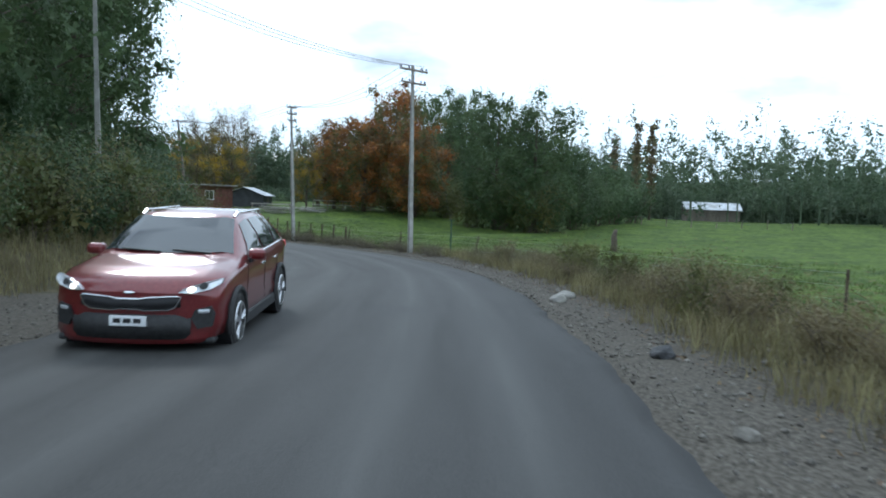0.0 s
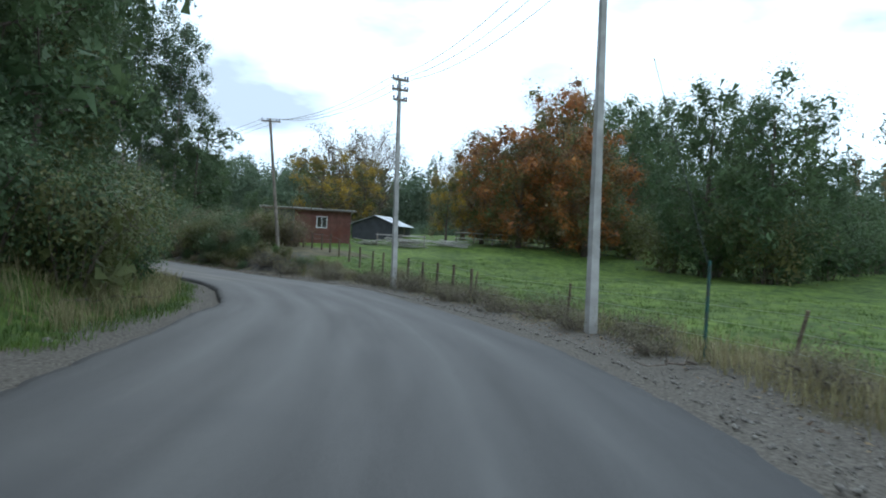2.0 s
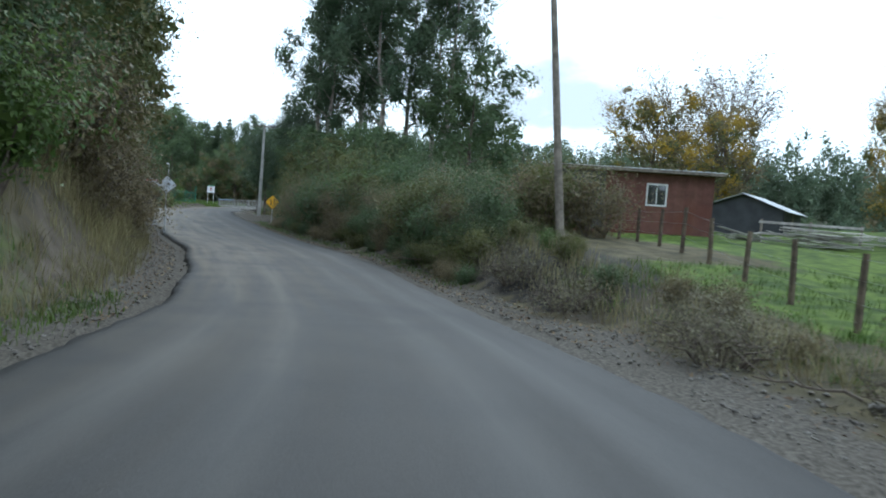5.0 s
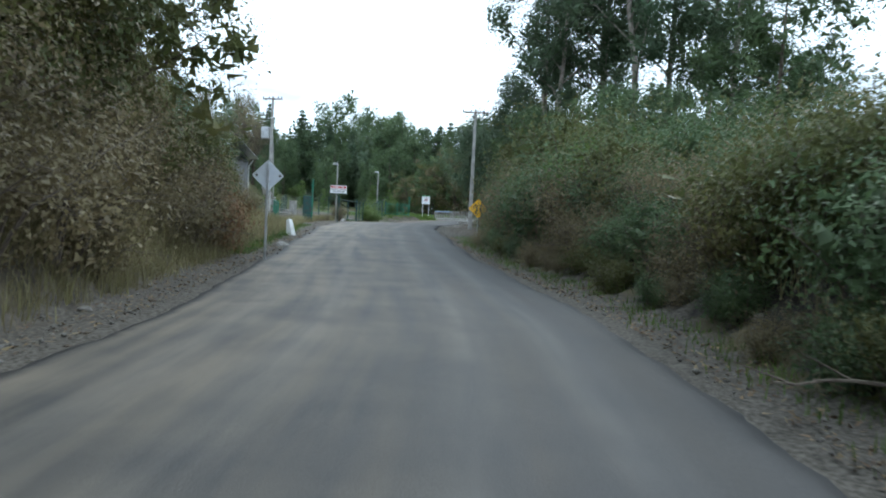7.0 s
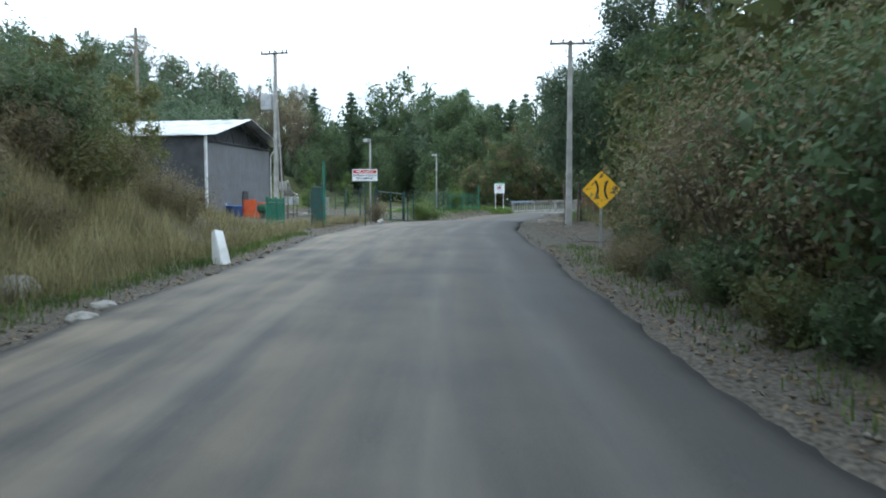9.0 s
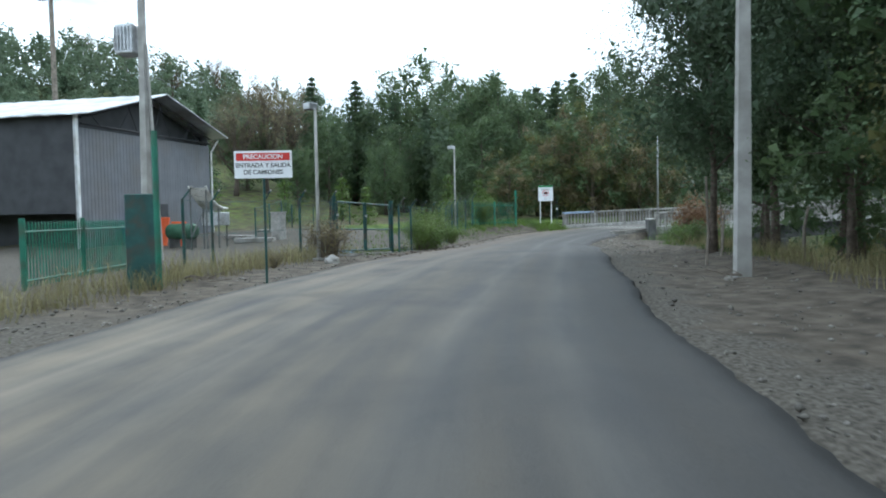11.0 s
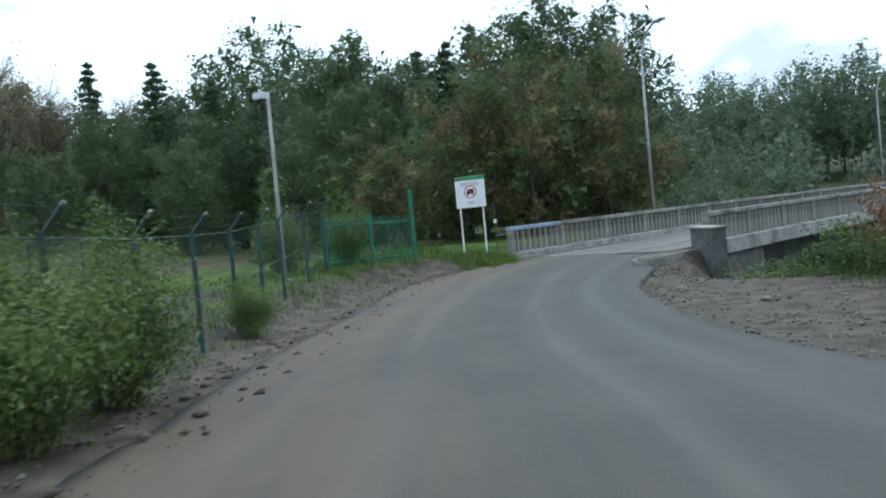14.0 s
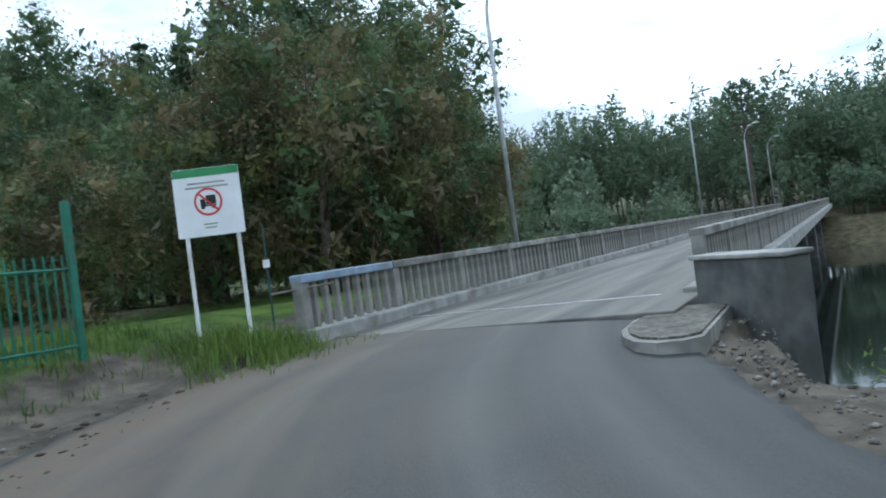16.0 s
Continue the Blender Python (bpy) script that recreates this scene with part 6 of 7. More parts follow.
        for y0 in (0.88, 3.55):
            pts = [(sg * 0.93, y0 + 0.395 * math.cos(a), 0.35 + 0.395 * math.sin(a)) for a in np.linspace(-0.25, math.pi + 0.25, 19)]
            part("wheel_arch", Mesh().tube(pts, 0.038, n=6), M_CARBLACK, t)
            part("arch_liner", Mesh().tube([(sg * 0.7, y0, 0.35), (sg * 0.936, y0, 0.35)], 0.385, n=28), M_BLACK, t)
            wh = part("wheel", Mesh().tube([(sg * 0.74, y0, 0.34), (sg * 0.76, y0, 0.34), (sg * 0.93, y0, 0.34), (sg * 0.952, y0, 0.34)], [0.30, 0.345, 0.345, 0.305], n=32), M_TYRE, t)
            rim = Mesh().tube([(sg * 0.9, y0, 0.34), (sg * 0.956, y0, 0.34)], [0.05, 0.05], n=12)
            for k in range(5):
                a = 2 * math.pi * k / 5 + 0.3
                for da in (-0.15, 0.15):
                    rim.tube([(sg * 0.954, y0 + 0.04 * math.cos(a), 0.34 + 0.04 * math.sin(a)), (sg * 0.956, y0 + 0.225 * math.cos(a + da), 0.34 + 0.225 * math.sin(a + da))], [0.022, 0.017], n=5)
            rim.tube([(sg * 0.954, y0 + 0.232 * math.cos(a), 0.34 + 0.232 * math.sin(a)) for a in np.linspace(0, 2 * math.pi, 29)], 0.014, n=5, cap=False)
            part("rim", rim, M_RIM, wh)
        part("tail_lamp", Mesh().box(sg * 0.76 - 0.12, 4.32, 0.96, sg * 0.76 + 0.1, 4.46, 1.08, 0.03), M_SIGNRED, t)
        part("wiper", Mesh().tube([(sg * 0.3 + 0.22, 1.2, 1.13), (sg * 0.3 - 0.25, 1.24, 1.155)], 0.011, n=5), M_CARBLACK, t)
    grille = [(-0.52, 0.735), (-0.49, 0.752), (-0.2, 0.738), (-0.12, 0.722), (0.12, 0.722), (0.2, 0.738), (0.49, 0.752), (0.52, 0.735), (0.47, 0.63), (0.4, 0.6), (0.16, 0.592), (0.1, 0.607), (-0.1, 0.607), (-0.16, 0.592), (-0.4, 0.6), (-0.47, 0.63)]
    gr = part("grille", rounded_mesh(plate(grille, -0.012, 0.06), "grille", M_BLACK), None, t, "dark mesh grille")
    part("grille_surround", bent(Mesh().tube([(x, -0.014, z) for x, z in grille + grille[:1]], 0.009, n=5, cap=False)), M_CHROME, gr)
    part("badge", bent(Mesh().tube([(-0.06, 0.0, 0.79), (-0.035, -0.008, 0.79), (0.035, -0.008, 0.79), (0.06, 0.0, 0.79)], [0.005, 0.018, 0.018, 0.005], n=10)), M_CHROME, t)
    intake = [(-0.54, 0.5), (-0.5, 0.545), (0.5, 0.545), (0.54, 0.5), (0.62, 0.33), (0.56, 0.27), (-0.56, 0.27), (-0.62, 0.33)]
    part("lower_intake", rounded_mesh(plate(intake, -0.012, 0.08), "lower_intake", M_CARBLACK), None, t, "black lower bumper")
    part("bumper_lip", bent(Mesh().box(-0.84, -0.01, 0.19, 0.84, 0.2, 0.27, 0.03)), M_CARBLACK, t)
    pl_ = part("number_plate", Mesh().box(-0.19, -0.062, 0.42, 0.19, -0.04, 0.535, 0.005), M_SIGNWHITE, t)
    for k in range(3):
        part("plate_bar", Mesh().box(-0.15 + 0.105 * k, -0.0655, 0.455, -0.07 + 0.105 * k, -0.0625, 0.505), M_BLACK, pl_)


car()

# ---- farm ----


def corrugated(w, d, rise, pitch_dir, thick=0.03, waves=26):
    """A corrugated sheet: w along x, d along y, rising along y."""
    ms = Mesh()
    n = waves * 4
    for k in (0, 1):
        for i in range(n + 1):
            x = -w / 2 + w * i / n
            z = 0.018 * math.sin(i * math.pi / 2)
            ms.v += [(x, 0, z - k * thick), (x, d, z + rise - k * thick)]
    m_ = 2 * (n + 1)
    for i in range(n):
        a = 2 * i
        ms.f += [(a, a + 2, a + 3, a + 1), (a + m_, a + 1 + m_, a + 3 + m_, a + 2 + m_)]
    ms.f += [(0, 1, 1 + m_, m_), (2 * n, 2 * n + m_, 2 * n + 1 + m_, 2 * n + 1)]
    for i in range(n):
        a = 2 * i
        ms.f += [(a, a + m_, a + 2 + m_, a + 2), (a + 1, a + 3, a + 3 + m_, a + 1 + m_)]
    return ms


def boards(x0, x1, y0, y1, z0, z1, n, along_x=True):
    """Vertical boards side by side, each slightly proud or shy."""
    ms, rng_ = Mesh(), random.Random(int(1000 * abs(x0 + y0 + x1)))
    for i in range(n):
        o = rng_.uniform(0, 0.012)
        if along_x:
            a, b = x0 + (x1 - x0) * i / n, x0 + (x1 - x0) * (i + 0.97) / n
            ms.box(a, y0 - o, z0, b, y1, z1)
        else:
            a, b = y0 + (y1 - y0) * i / n, y0 + (y1 - y0) * (i + 0.97) / n
            ms.box(x0, a, z0, x1 + o, b, z1)
    return ms


hb = -2.0
t = thing("farmhouse", "low red-brown boarded house with flat sheet roof and white window", "house", pose(-28.9, 80.4, hb, 0, 0, 27))
W = 7.0
part("front_wall", Mesh().box(-3.9, 0, -0.6, 0.55, 0.12, 2.45).box(1.45, 0, -0.6, 3.5, 0.12, 2.45).box(0.55, 0, -0.6, 1.45, 0.12, 0.95).box(0.55, 0, 1.95, 1.45, 0.12, 2.45), M_RED, t)
part("front_cladding", boards(-1.3, 0.53, -0.02, 0.0, -0.3, 2.45, 10), M_RED, t, "red-brown upright boards")
part("front_cladding", boards(1.47, 3.5, -0.02, 0.0, -0.3, 2.45, 11), M_RED, t)
part("front_cladding", boards(-3.9, -1.32, -0.025, 0.0, -0.3, 2.4, 18), M_CONCDARK, t, "grey weathered boards")
part("side_wall", Mesh().box(-3.9, 0.13, -0.6, -3.78, 5.5, 2.45).box(3.38, 0.13, -0.6, 3.5, 5.5, 2.45).box(-3.9, 5.4, -0.6, 3.5, 5.5, 2.45), M_RED, t)
win = part("window", Mesh().box(0.53, -0.05, 0.93, 1.47, 0.03, 1.0).box(0.53, -0.05, 1.9, 1.47, 0.03, 1.97).box(0.53, -0.05, 1.0, 0.6, 0.03, 1.9).box(1.4, -0.05, 1.0, 1.47, 0.03, 1.9).box(0.98, -0.04, 1.0, 1.02, 0.02, 1.9), M_WHITE, t, "white window frame")
part("pane", Mesh().box(0.6, 0.0, 1.0, 1.4, 0.008, 1.9), M_CARGLASS, win)
rf = corrugated(8.3, 6.4, -0.25, 1)
rfo = part("roof", rf, M_ZINC, t, "grey corrugated sheet roof")
rfo.matrix_local = pose(-0.2, -0.5, 2.62)
part("fascia", Mesh().box(-4.3, -0.52, 2.46, 3.9, -0.48, 2.58), M_WOOD, t)
part("roof_beam", Mesh().box(-4.2, -0.45, 2.44, 3.8, 5.6, 2.56), M_WOOD, t)


def cabin(name, label, x, y, z, rz, w, d, h, rise, wall, group=""):
    """A small gabled building: ridge along its length."""
    t = thing(name, label, "shed", pose(x, y, z, 0, 0, rz), group=group)
    part("wall", boards(-w / 2, w / 2, 0.0, 0.08, -0.6, h, int(w / 0.22)), wall, t)
    part("wall", boards(-w / 2, w / 2, d - 0.08, d, -0.6, h, int(w / 0.22)), wall, t)
    for s in (-1, 1):
        x0 = s * w / 2
        g_ = Mesh().add([(x0, 0, -0.6), (x0, d, -0.6), (x0, d, h), (x0, d / 2, h + rise), (x0, 0, h), (x0 - s * 0.08, 0, -0.6), (x0 - s * 0.08, d, -0.6), (x0 - s * 0.08, d, h), (x0 - s * 0.08, d / 2, h + rise), (x0 - s * 0.08, 0, h)],
                        [(0, 1, 2, 3, 4), (9, 8, 7, 6, 5)])
        part("gable", g_, wall, t)
    for s in (0, 1):
        sh = part("roof", corrugated(w + 0.8, d / 2 + 0.45, rise * (d / 2 + 0.45) / (d / 2), 1, waves=int(w * 4)), M_ZINC, t, "pale zinc roof sheet")
        ov = 0.4
        sh.matrix_local = pose(0, -ov, h - rise * ov / (d / 2) + 0.05) if s == 0 else pose(0, d + ov, h - rise * ov / (d / 2) + 0.05, 0, 0, 180)
    part("door", Mesh().box(-0.4, -0.03, -0.1, 0.4, -0.003, min(1.9, h - 0.1)), M_WOOD, t)
    return t


cabin("farm_shed", "small dark shed with a pale zinc roof by the pasture", -27.6, 102.8, -2.0, 95, 6.5, 5.2, 1.7, 0.95, M_DARKWALL)
cabin("field_cabin", "weathered wooden cabin with shiny zinc roof across the pasture", 44.8, 139, -2.3, -8, 9.5, 5.5, 2.6, 1.2, M_WOOD)

# lumber pile and rail pens in the farmyard
R3 = random.Random(4)
for px_, py_, pr_, pn_ in ((-21.5, 86.0, 20, 22), (-24.6, 85.0, 70, 12), (-18.4, 88.4, -15, 14)):
    t = thing("lumber_pile", "heap of pale grey old planks beside the house", "lumber", up(px_, py_, pr_), group="lumber piles")
    for k in range(pn_):
        part("plank", Mesh().box(-1.5, -0.09, -0.02, 1.5, 0.09, 0.02, m=pose(R3.uniform(-0.9, 0.9), R3.uniform(-0.9, 0.9), 0.1 + 0.035 * k, R3.uniform(-8, 8), R3.uniform(-6, 6), R3.uniform(-30, 30))), M_PALEWOOD, t)


def rail_pen(x, y, rz, n, group="cattle rails"):
    t = thing("rail_fence", "low fence of grey weathered posts and rails", "fence", up(x, y, rz), group=group)
    for k in range(n + 1):
        part("post", Mesh().tube([(2.2 * k, 0, -0.5), (2.2 * k + 0.03, 0, 1.15)], [0.075, 0.06], n=7), M_WOOD, t)
    for k in range(n):
        for z in (0.45, 1.0):
            part("rail", Mesh().box(2.2 * k - 0.1, -0.09, z - 0.06, 2.2 * k + 2.3, -0.06, z + 0.06, 0.01), M_PALEWOOD, t)


rail_pen(-19.8, 96.5, -20, 3)
rail_pen(-12.5, 95.5, -15, 2)
rail_pen(-25, 86.8, 15, 2)


# ---- wire fences along the pasture ----


def post_fence(label, spots, H, r, material, wires_z, group, skew=0.05, tops=None):
    t = thing("wire_fence", label, "fence", group=group)
    rng_ = random.Random(9)
    heads = []
    for x, y in spots:
        z = gz(x, y)
        lx, ly = rng_.uniform(-skew, skew), rng_.uniform(-skew, skew)
        h = H * rng_.uniform(0.9, 1.08)
        part("post", Mesh().tube([(x, y, z - 0.4), (x + lx * 0.5, y + ly * 0.5, z + h * 0.5), (x + lx, y + ly, z + h)], [r * 1.1, r, r * 0.9], n=7), material, t)
        heads.append((Vector((x, y, z)), Vector((x + lx, y + ly, z + h))))
    for a, b in zip(heads[:-1], heads[1:]):
        for w in wires_z:
            part("wire", Mesh().tube([a[0].lerp(a[1], w), (a[0].lerp(a[1], w) + b[0].lerp(b[1], w)) / 2 - Vector((0, 0, 0.02)), b[0].lerp(b[1], w)], 0.004, n=3, cap=False), M_GALV, t)
    return t


def along(pts, step):
    out = []
    for (x0, y0), (x1, y1) in zip(pts[:-1], pts[1:]):
        n = max(1, round(math.hypot(x1 - x0, y1 - y0) / step))
        out += [(x0 + (x1 - x0) * k / n, y0 + (y1 - y0) * k / n) for k in range(n)]
    return out + [pts[-1]]


post_fence("pasture fence of rough wooden posts and thin wires", along([(-7.0, 47.9), (-10.6, 53.6), (-16, 61.5), (-23.5, 71), (-29.5, 77.5)], 2.3), 1.25, 0.062, M_POST, (0.35, 0.65, 0.92), "pasture fences")
post_fence("pasture fence of thin posts far across the field", along([(40, 92), (22, 93), (8, 92), (-4, 96.5), (-16, 101)], 3.2), 1.1, 0.06, M_WOOD, (0.5, 0.9), "pasture fences")
post_fence("pasture fence of slim leaning stakes and thin wires", along([(9, 14), (1.5, 33.0), (-6.8, 47.6)], 8.5), 1.05, 0.035, M_POST, (0.35, 0.65, 0.92), "pasture fences", skew=0.22)
t = thing("fence_post", "slim dark steel fence post with a stay wire", "post", up(0.35, 34.5))
part("post", Mesh().tube([(0, 0, -0.3), (0, 0, 1.75)], 0.035, n=6), M_DKGREEN, t)
part("stay_wire", Mesh().tube([(0, 0, 1.6), (-1.2, 2.6, 6.0)], 0.008, n=4), M_CABLE, t)
t = thing("tree_stump", "short broken tree stump in the pasture", "stump", up(10.9, 50.0))
part("trunk", Mesh().tube([(0, 0, -0.2), (0.03, 0, 0.4), (0, 0.05, 1.0), (0.1, 0.05, 1.5)], [0.3, 0.22, 0.2, 0.12], n=9), M_BARK, t, smooth=True)

# ---- works yard: steel barn ----
BARN = pose(-103.05, 85.78, -4.0, 0, 0, -37.0)       # x along the gable wall, y towards the back
t = thing("steel_barn", "grey metal barn with pale roof and open dark side bay", "barn", BARN)
GW, GD, EH, RH = 10.6, 16.0, 5.75, 7.2


def ribbed(x0, x1, z0, top, y, depth, n):
    """One folded sheet with upright ribs."""
    ms, prof = Mesh(), []
    for i in range(n):
        a, b = x0 + (x1 - x0) * i / n, (x1 - x0) / n
        prof += [(a, y), (a + b * 0.7, y), (a + b * 0.75, y + 0.014), (a + b * 0.95, y + 0.014)]
    prof.append((x1, y))
    for x, yy in prof:
        ms.v += [(x, yy, z0), (x, yy, top(x)), (x, y + depth, z0), (x, y + depth, top(x))]
    for i in range(len(prof) - 1):
        a = 4 * i
        ms.f += [(a, a + 4, a + 5, a + 1), (a + 2, a + 3, a + 7, a + 6), (a + 1, a + 5, a + 7, a + 3), (a, a + 2, a + 6, a + 4)]
    return ms


def flat_top(x):
    return 5.15


part("gable_wall", ribbed(0, GW, -0.4, flat_top, 0.0, -0.06, 46), M_GREYWALL, t, "grey ribbed sheet wall")
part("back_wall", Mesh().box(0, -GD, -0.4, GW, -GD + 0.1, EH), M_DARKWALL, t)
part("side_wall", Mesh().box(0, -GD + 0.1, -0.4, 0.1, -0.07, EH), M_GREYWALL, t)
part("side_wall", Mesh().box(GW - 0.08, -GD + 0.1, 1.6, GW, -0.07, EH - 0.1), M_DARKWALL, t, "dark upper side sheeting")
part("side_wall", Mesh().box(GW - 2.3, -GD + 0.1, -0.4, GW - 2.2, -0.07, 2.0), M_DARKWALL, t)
for k in range(4):
    part("column", Mesh().box(GW - 0.09, -GD * k / 3.05 - 0.14, -0.4, GW + 0.07, -GD * k / 3.05 - 0.01, EH - 0.12), M_GALV, t)
part("downpipe", Mesh().tube([(GW + 0.1, 0.06, -0.2), (GW + 0.1, 0.06, EH - 0.15)], 0.05, n=8), M_WHITE, t)
part("downpipe", Mesh().tube([(-0.1, 0.06, -0.2), (-0.1, 0.06, EH - 0.9), (-0.1, 0.5, EH - 0.3)], 0.05, n=8), M_WHITE, t)
for s in (0, 1):
    x0, x1 = (-0.5, GW / 2) if s == 0 else (GW + 0.5, GW / 2)
    sh = Mesh()
    n = 64
    for k in (0, 1):
        for i in range(n + 1):
            y = 0.9 - (GD + 1.4) * i / n
            zz = 0.02 * math.sin(i * math.pi / 2) - 0.05 * k
            sh.v += [(x0, y, EH - 0.1 + zz), (x1, y, RH + zz)]
    m_ = 2 * (n + 1)
    for i in range(n):
        a = 2 * i
        sh.f += [(a, a + 1, a + 3, a + 2), (a + m_, a + 2 + m_, a + 3 + m_, a + 1 + m_), (a, a + 2, a + 2 + m_, a + m_)]
    sh.f += [(0, m_, m_ + 1, 1), (2 * n, 2 * n + 1, 2 * n + 1 + m_, 2 * n + m_)]
    part("roof", sh, M_ZINC, t, "pale metal roof slope")
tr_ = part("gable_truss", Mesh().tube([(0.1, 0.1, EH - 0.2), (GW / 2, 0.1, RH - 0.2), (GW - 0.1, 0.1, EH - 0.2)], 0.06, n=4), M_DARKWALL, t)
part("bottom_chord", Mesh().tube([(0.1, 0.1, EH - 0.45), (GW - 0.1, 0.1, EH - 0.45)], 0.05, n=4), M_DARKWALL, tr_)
for k in range(1, 8):
    x0 = GW * k / 8
    zt = EH - 0.2 + (RH - EH) * (1 - abs(2 * k / 8 - 1))
    part("web", Mesh().tube([(x0, 0.1, EH - 0.45), (x0 + (0.7 if k % 2 else -0.7), 0.1, zt - 0.1)], 0.035, n=4), M_DARKWALL, tr_)
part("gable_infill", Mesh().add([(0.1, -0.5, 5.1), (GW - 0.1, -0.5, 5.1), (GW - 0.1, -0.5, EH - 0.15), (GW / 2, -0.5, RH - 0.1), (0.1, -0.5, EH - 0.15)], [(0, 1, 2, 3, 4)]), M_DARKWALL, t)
dr = part("door", Mesh().box(GW - 6.3, 0.035, -0.1, GW - 5.4, 0.08, 2.0, 0.01), M_DARKWALL, t, "dark side door")
part("door_handle", Mesh().box(GW - 6.25, 0.08, 0.9, GW - 6.15, 0.14, 0.94), M_GALV, dr)


t = thing("water_tank", "small white plastic tank standing by the barn", "tank", up(-97.0, 80.6, 20))
part("tank", Mesh().box(-0.42, -0.42, 0.1, 0.42, 0.42, 0.95, 0.08), mat("dull_white_plastic", (0.45, 0.45, 0.43), (0.58, 0.58, 0.56), scale=4, rough=0.5), t)
part("pallet", Mesh().box(-0.5, -0.5, -0.1, 0.5, 0.5, 0.09, 0.02), M_WOOD, t)
t = thing("blue_crate", "dark blue plastic crate beside the barn", "crate", up(-96.6, 81.5, 25))
part("crate", Mesh().box(-0.55, -0.4, -0.05, 0.55, 0.4, 0.75, 0.04), mat("dark_blue_plastic", (0.02, 0.06, 0.17), (0.035, 0.085, 0.22), scale=4, rough=0.5, stain=(0.05, 0.06, 0.08)), t)
part("rim", Mesh().box(-0.6, -0.45, 0.75, 0.6, 0.45, 0.81, 0.015), M_BLUE, t)
t = thing("orange_barrier", "leaning orange plastic barrier panel in the yard", "barrier", up(-96.2, 82.5, 40) @ pose(0, 0, 0, -10, 0, 0))
part("panel", Mesh().box(-0.6, -0.04, -0.05, 0.5, 0.04, 1.25, 0.03), M_ORNG, t)
part("panel", Mesh().box(0.62, -0.04, -0.05, 1.5, 0.04, 1.05, 0.03), M_ORNG, t)
t = thing("conveyor_hopper", "pale curved metal chute on a steel frame", "machine", pose(-91.8, 83.7, -3.75, 0, 0, -37.6))
ch = Mesh()
prof_ = [(0.0, 2.3), (-0.25, 2.0), (-0.55, 1.72), (-0.9, 1.52), (-1.3, 1.42), (-1.7, 1.4)]
for s in (-0.38, 0.38):
    ch.tube([(x_, s, z_ + 0.06) for x_, z_ in prof_], 0.045, n=5)
for (x0, z0), (x1, z1) in zip(prof_[:-1], prof_[1:]):
    ch.add([(x0, -0.37, z0), (x0, 0.37, z0), (x1, 0.37, z1), (x1, -0.37, z1), (x0, -0.37, z0 - 0.03), (x0, 0.37, z0 - 0.03), (x1, 0.37, z1 - 0.03), (x1, -0.37, z1 - 0.03)], [(0, 1, 2, 3), (7, 6, 5, 4)])
part("chute", ch, mat("dull_white_metal", (0.6, 0.59, 0.56), (0.75, 0.74, 0.7), scale=4, rough=0.5, stain=(0.3, 0.27, 0.22), stain_scale=2), t)
part("hopper_box", Mesh().box(-1.75, -0.45, 0.75, -1.0, 0.45, 1.3, 0.03), M_GALV, t)
for sx, zt in ((-0.05, 2.2), (-1.0, 1.45), (-1.65, 1.35)):
    for sy in (-0.35, 0.35):
        part("leg", Mesh().tube([(sx, sy, -0.3), (sx, sy, zt)], 0.035, n=5), M_CONCDARK, t)
part("brace", Mesh().tube([(-0.05, -0.35, 0.3), (-1.0, -0.35, 1.3)], 0.025, n=5), M_CONCDARK, t)
t = thing("green_drum", "horizontal green tank drum on a low frame", "tank", up(-94.0, 83.3, 35))
part("drum", Mesh().tube([(-0.75, 0, 0.7), (-0.68, 0, 0.7), (0.68, 0, 0.7), (0.75, 0, 0.7)], [0.22, 0.34, 0.34, 0.22], n=18), mat("dull_green_enamel", (0.02, 0.075, 0.04), (0.035, 0.11, 0.06), scale=4, rough=0.5), t, smooth=True)
for sx in (-0.5, 0.5):
    part("stand", Mesh().box(sx - 0.05, -0.28, -0.1, sx + 0.05, 0.28, 0.4, 0.01), M_CONCDARK, t)
for x_, y_, r_ in ((-97.5, 86.3, 20), (-95.2, 86.6, 60), (-99.0, 88.2, 10)):
    t = thing("concrete_slab", "pale concrete slab lying flat in the gravel yard", "slab", up(x_, y_, r_), group="yard slabs")
    part("slab", Mesh().box(-0.9, -0.35, -0.05, 0.9, 0.35, 0.16, 0.03), M_CONC, t)
t = thing("meter_pillar", "square pale concrete meter pillar in the gravel yard", "pillar", up(-95.4, 87.75, 30))
part("pillar", Mesh().box(-0.26, -0.24, -0.2, 0.26, 0.24, 1.25, 0.025), M_CONC, t)
part("cap", Mesh().box(-0.3, -0.28, 1.25, 0.3, 0.28, 1.3, 0.015), M_CONC, t)
# puddle as a crumpled blue sheet, the sky's reflection put into its colour
t = thing("blue_tarp", "crumpled light blue sheet standing for a puddle, sky reflection in its colour", "tarp", up(-86.71, 87.74, 25))
tp, rt = Mesh(), random.Random(2)
gridp = [[(1.6 * (i / 9 - 0.5), 0.8 * (j / 6 - 0.5), 0.03 + 0.1 * abs(math.sin(i * 1.7 + j)) * rt.uniform(0.3, 1)) for j in range(7)] for i in range(10)]
for i in range(9):
    for j in range(6):
        tp.add([gridp[i][j], gridp[i + 1][j], gridp[i + 1][j + 1], gridp[i][j + 1]], [(0, 1, 2, 3)])
part("sheet", rounded_mesh(tp, "sheet", mat("puddle_sky_blue", (0.2, 0.42, 0.66), (0.33, 0.55, 0.76), scale=6, rough=0.35)), None, t)

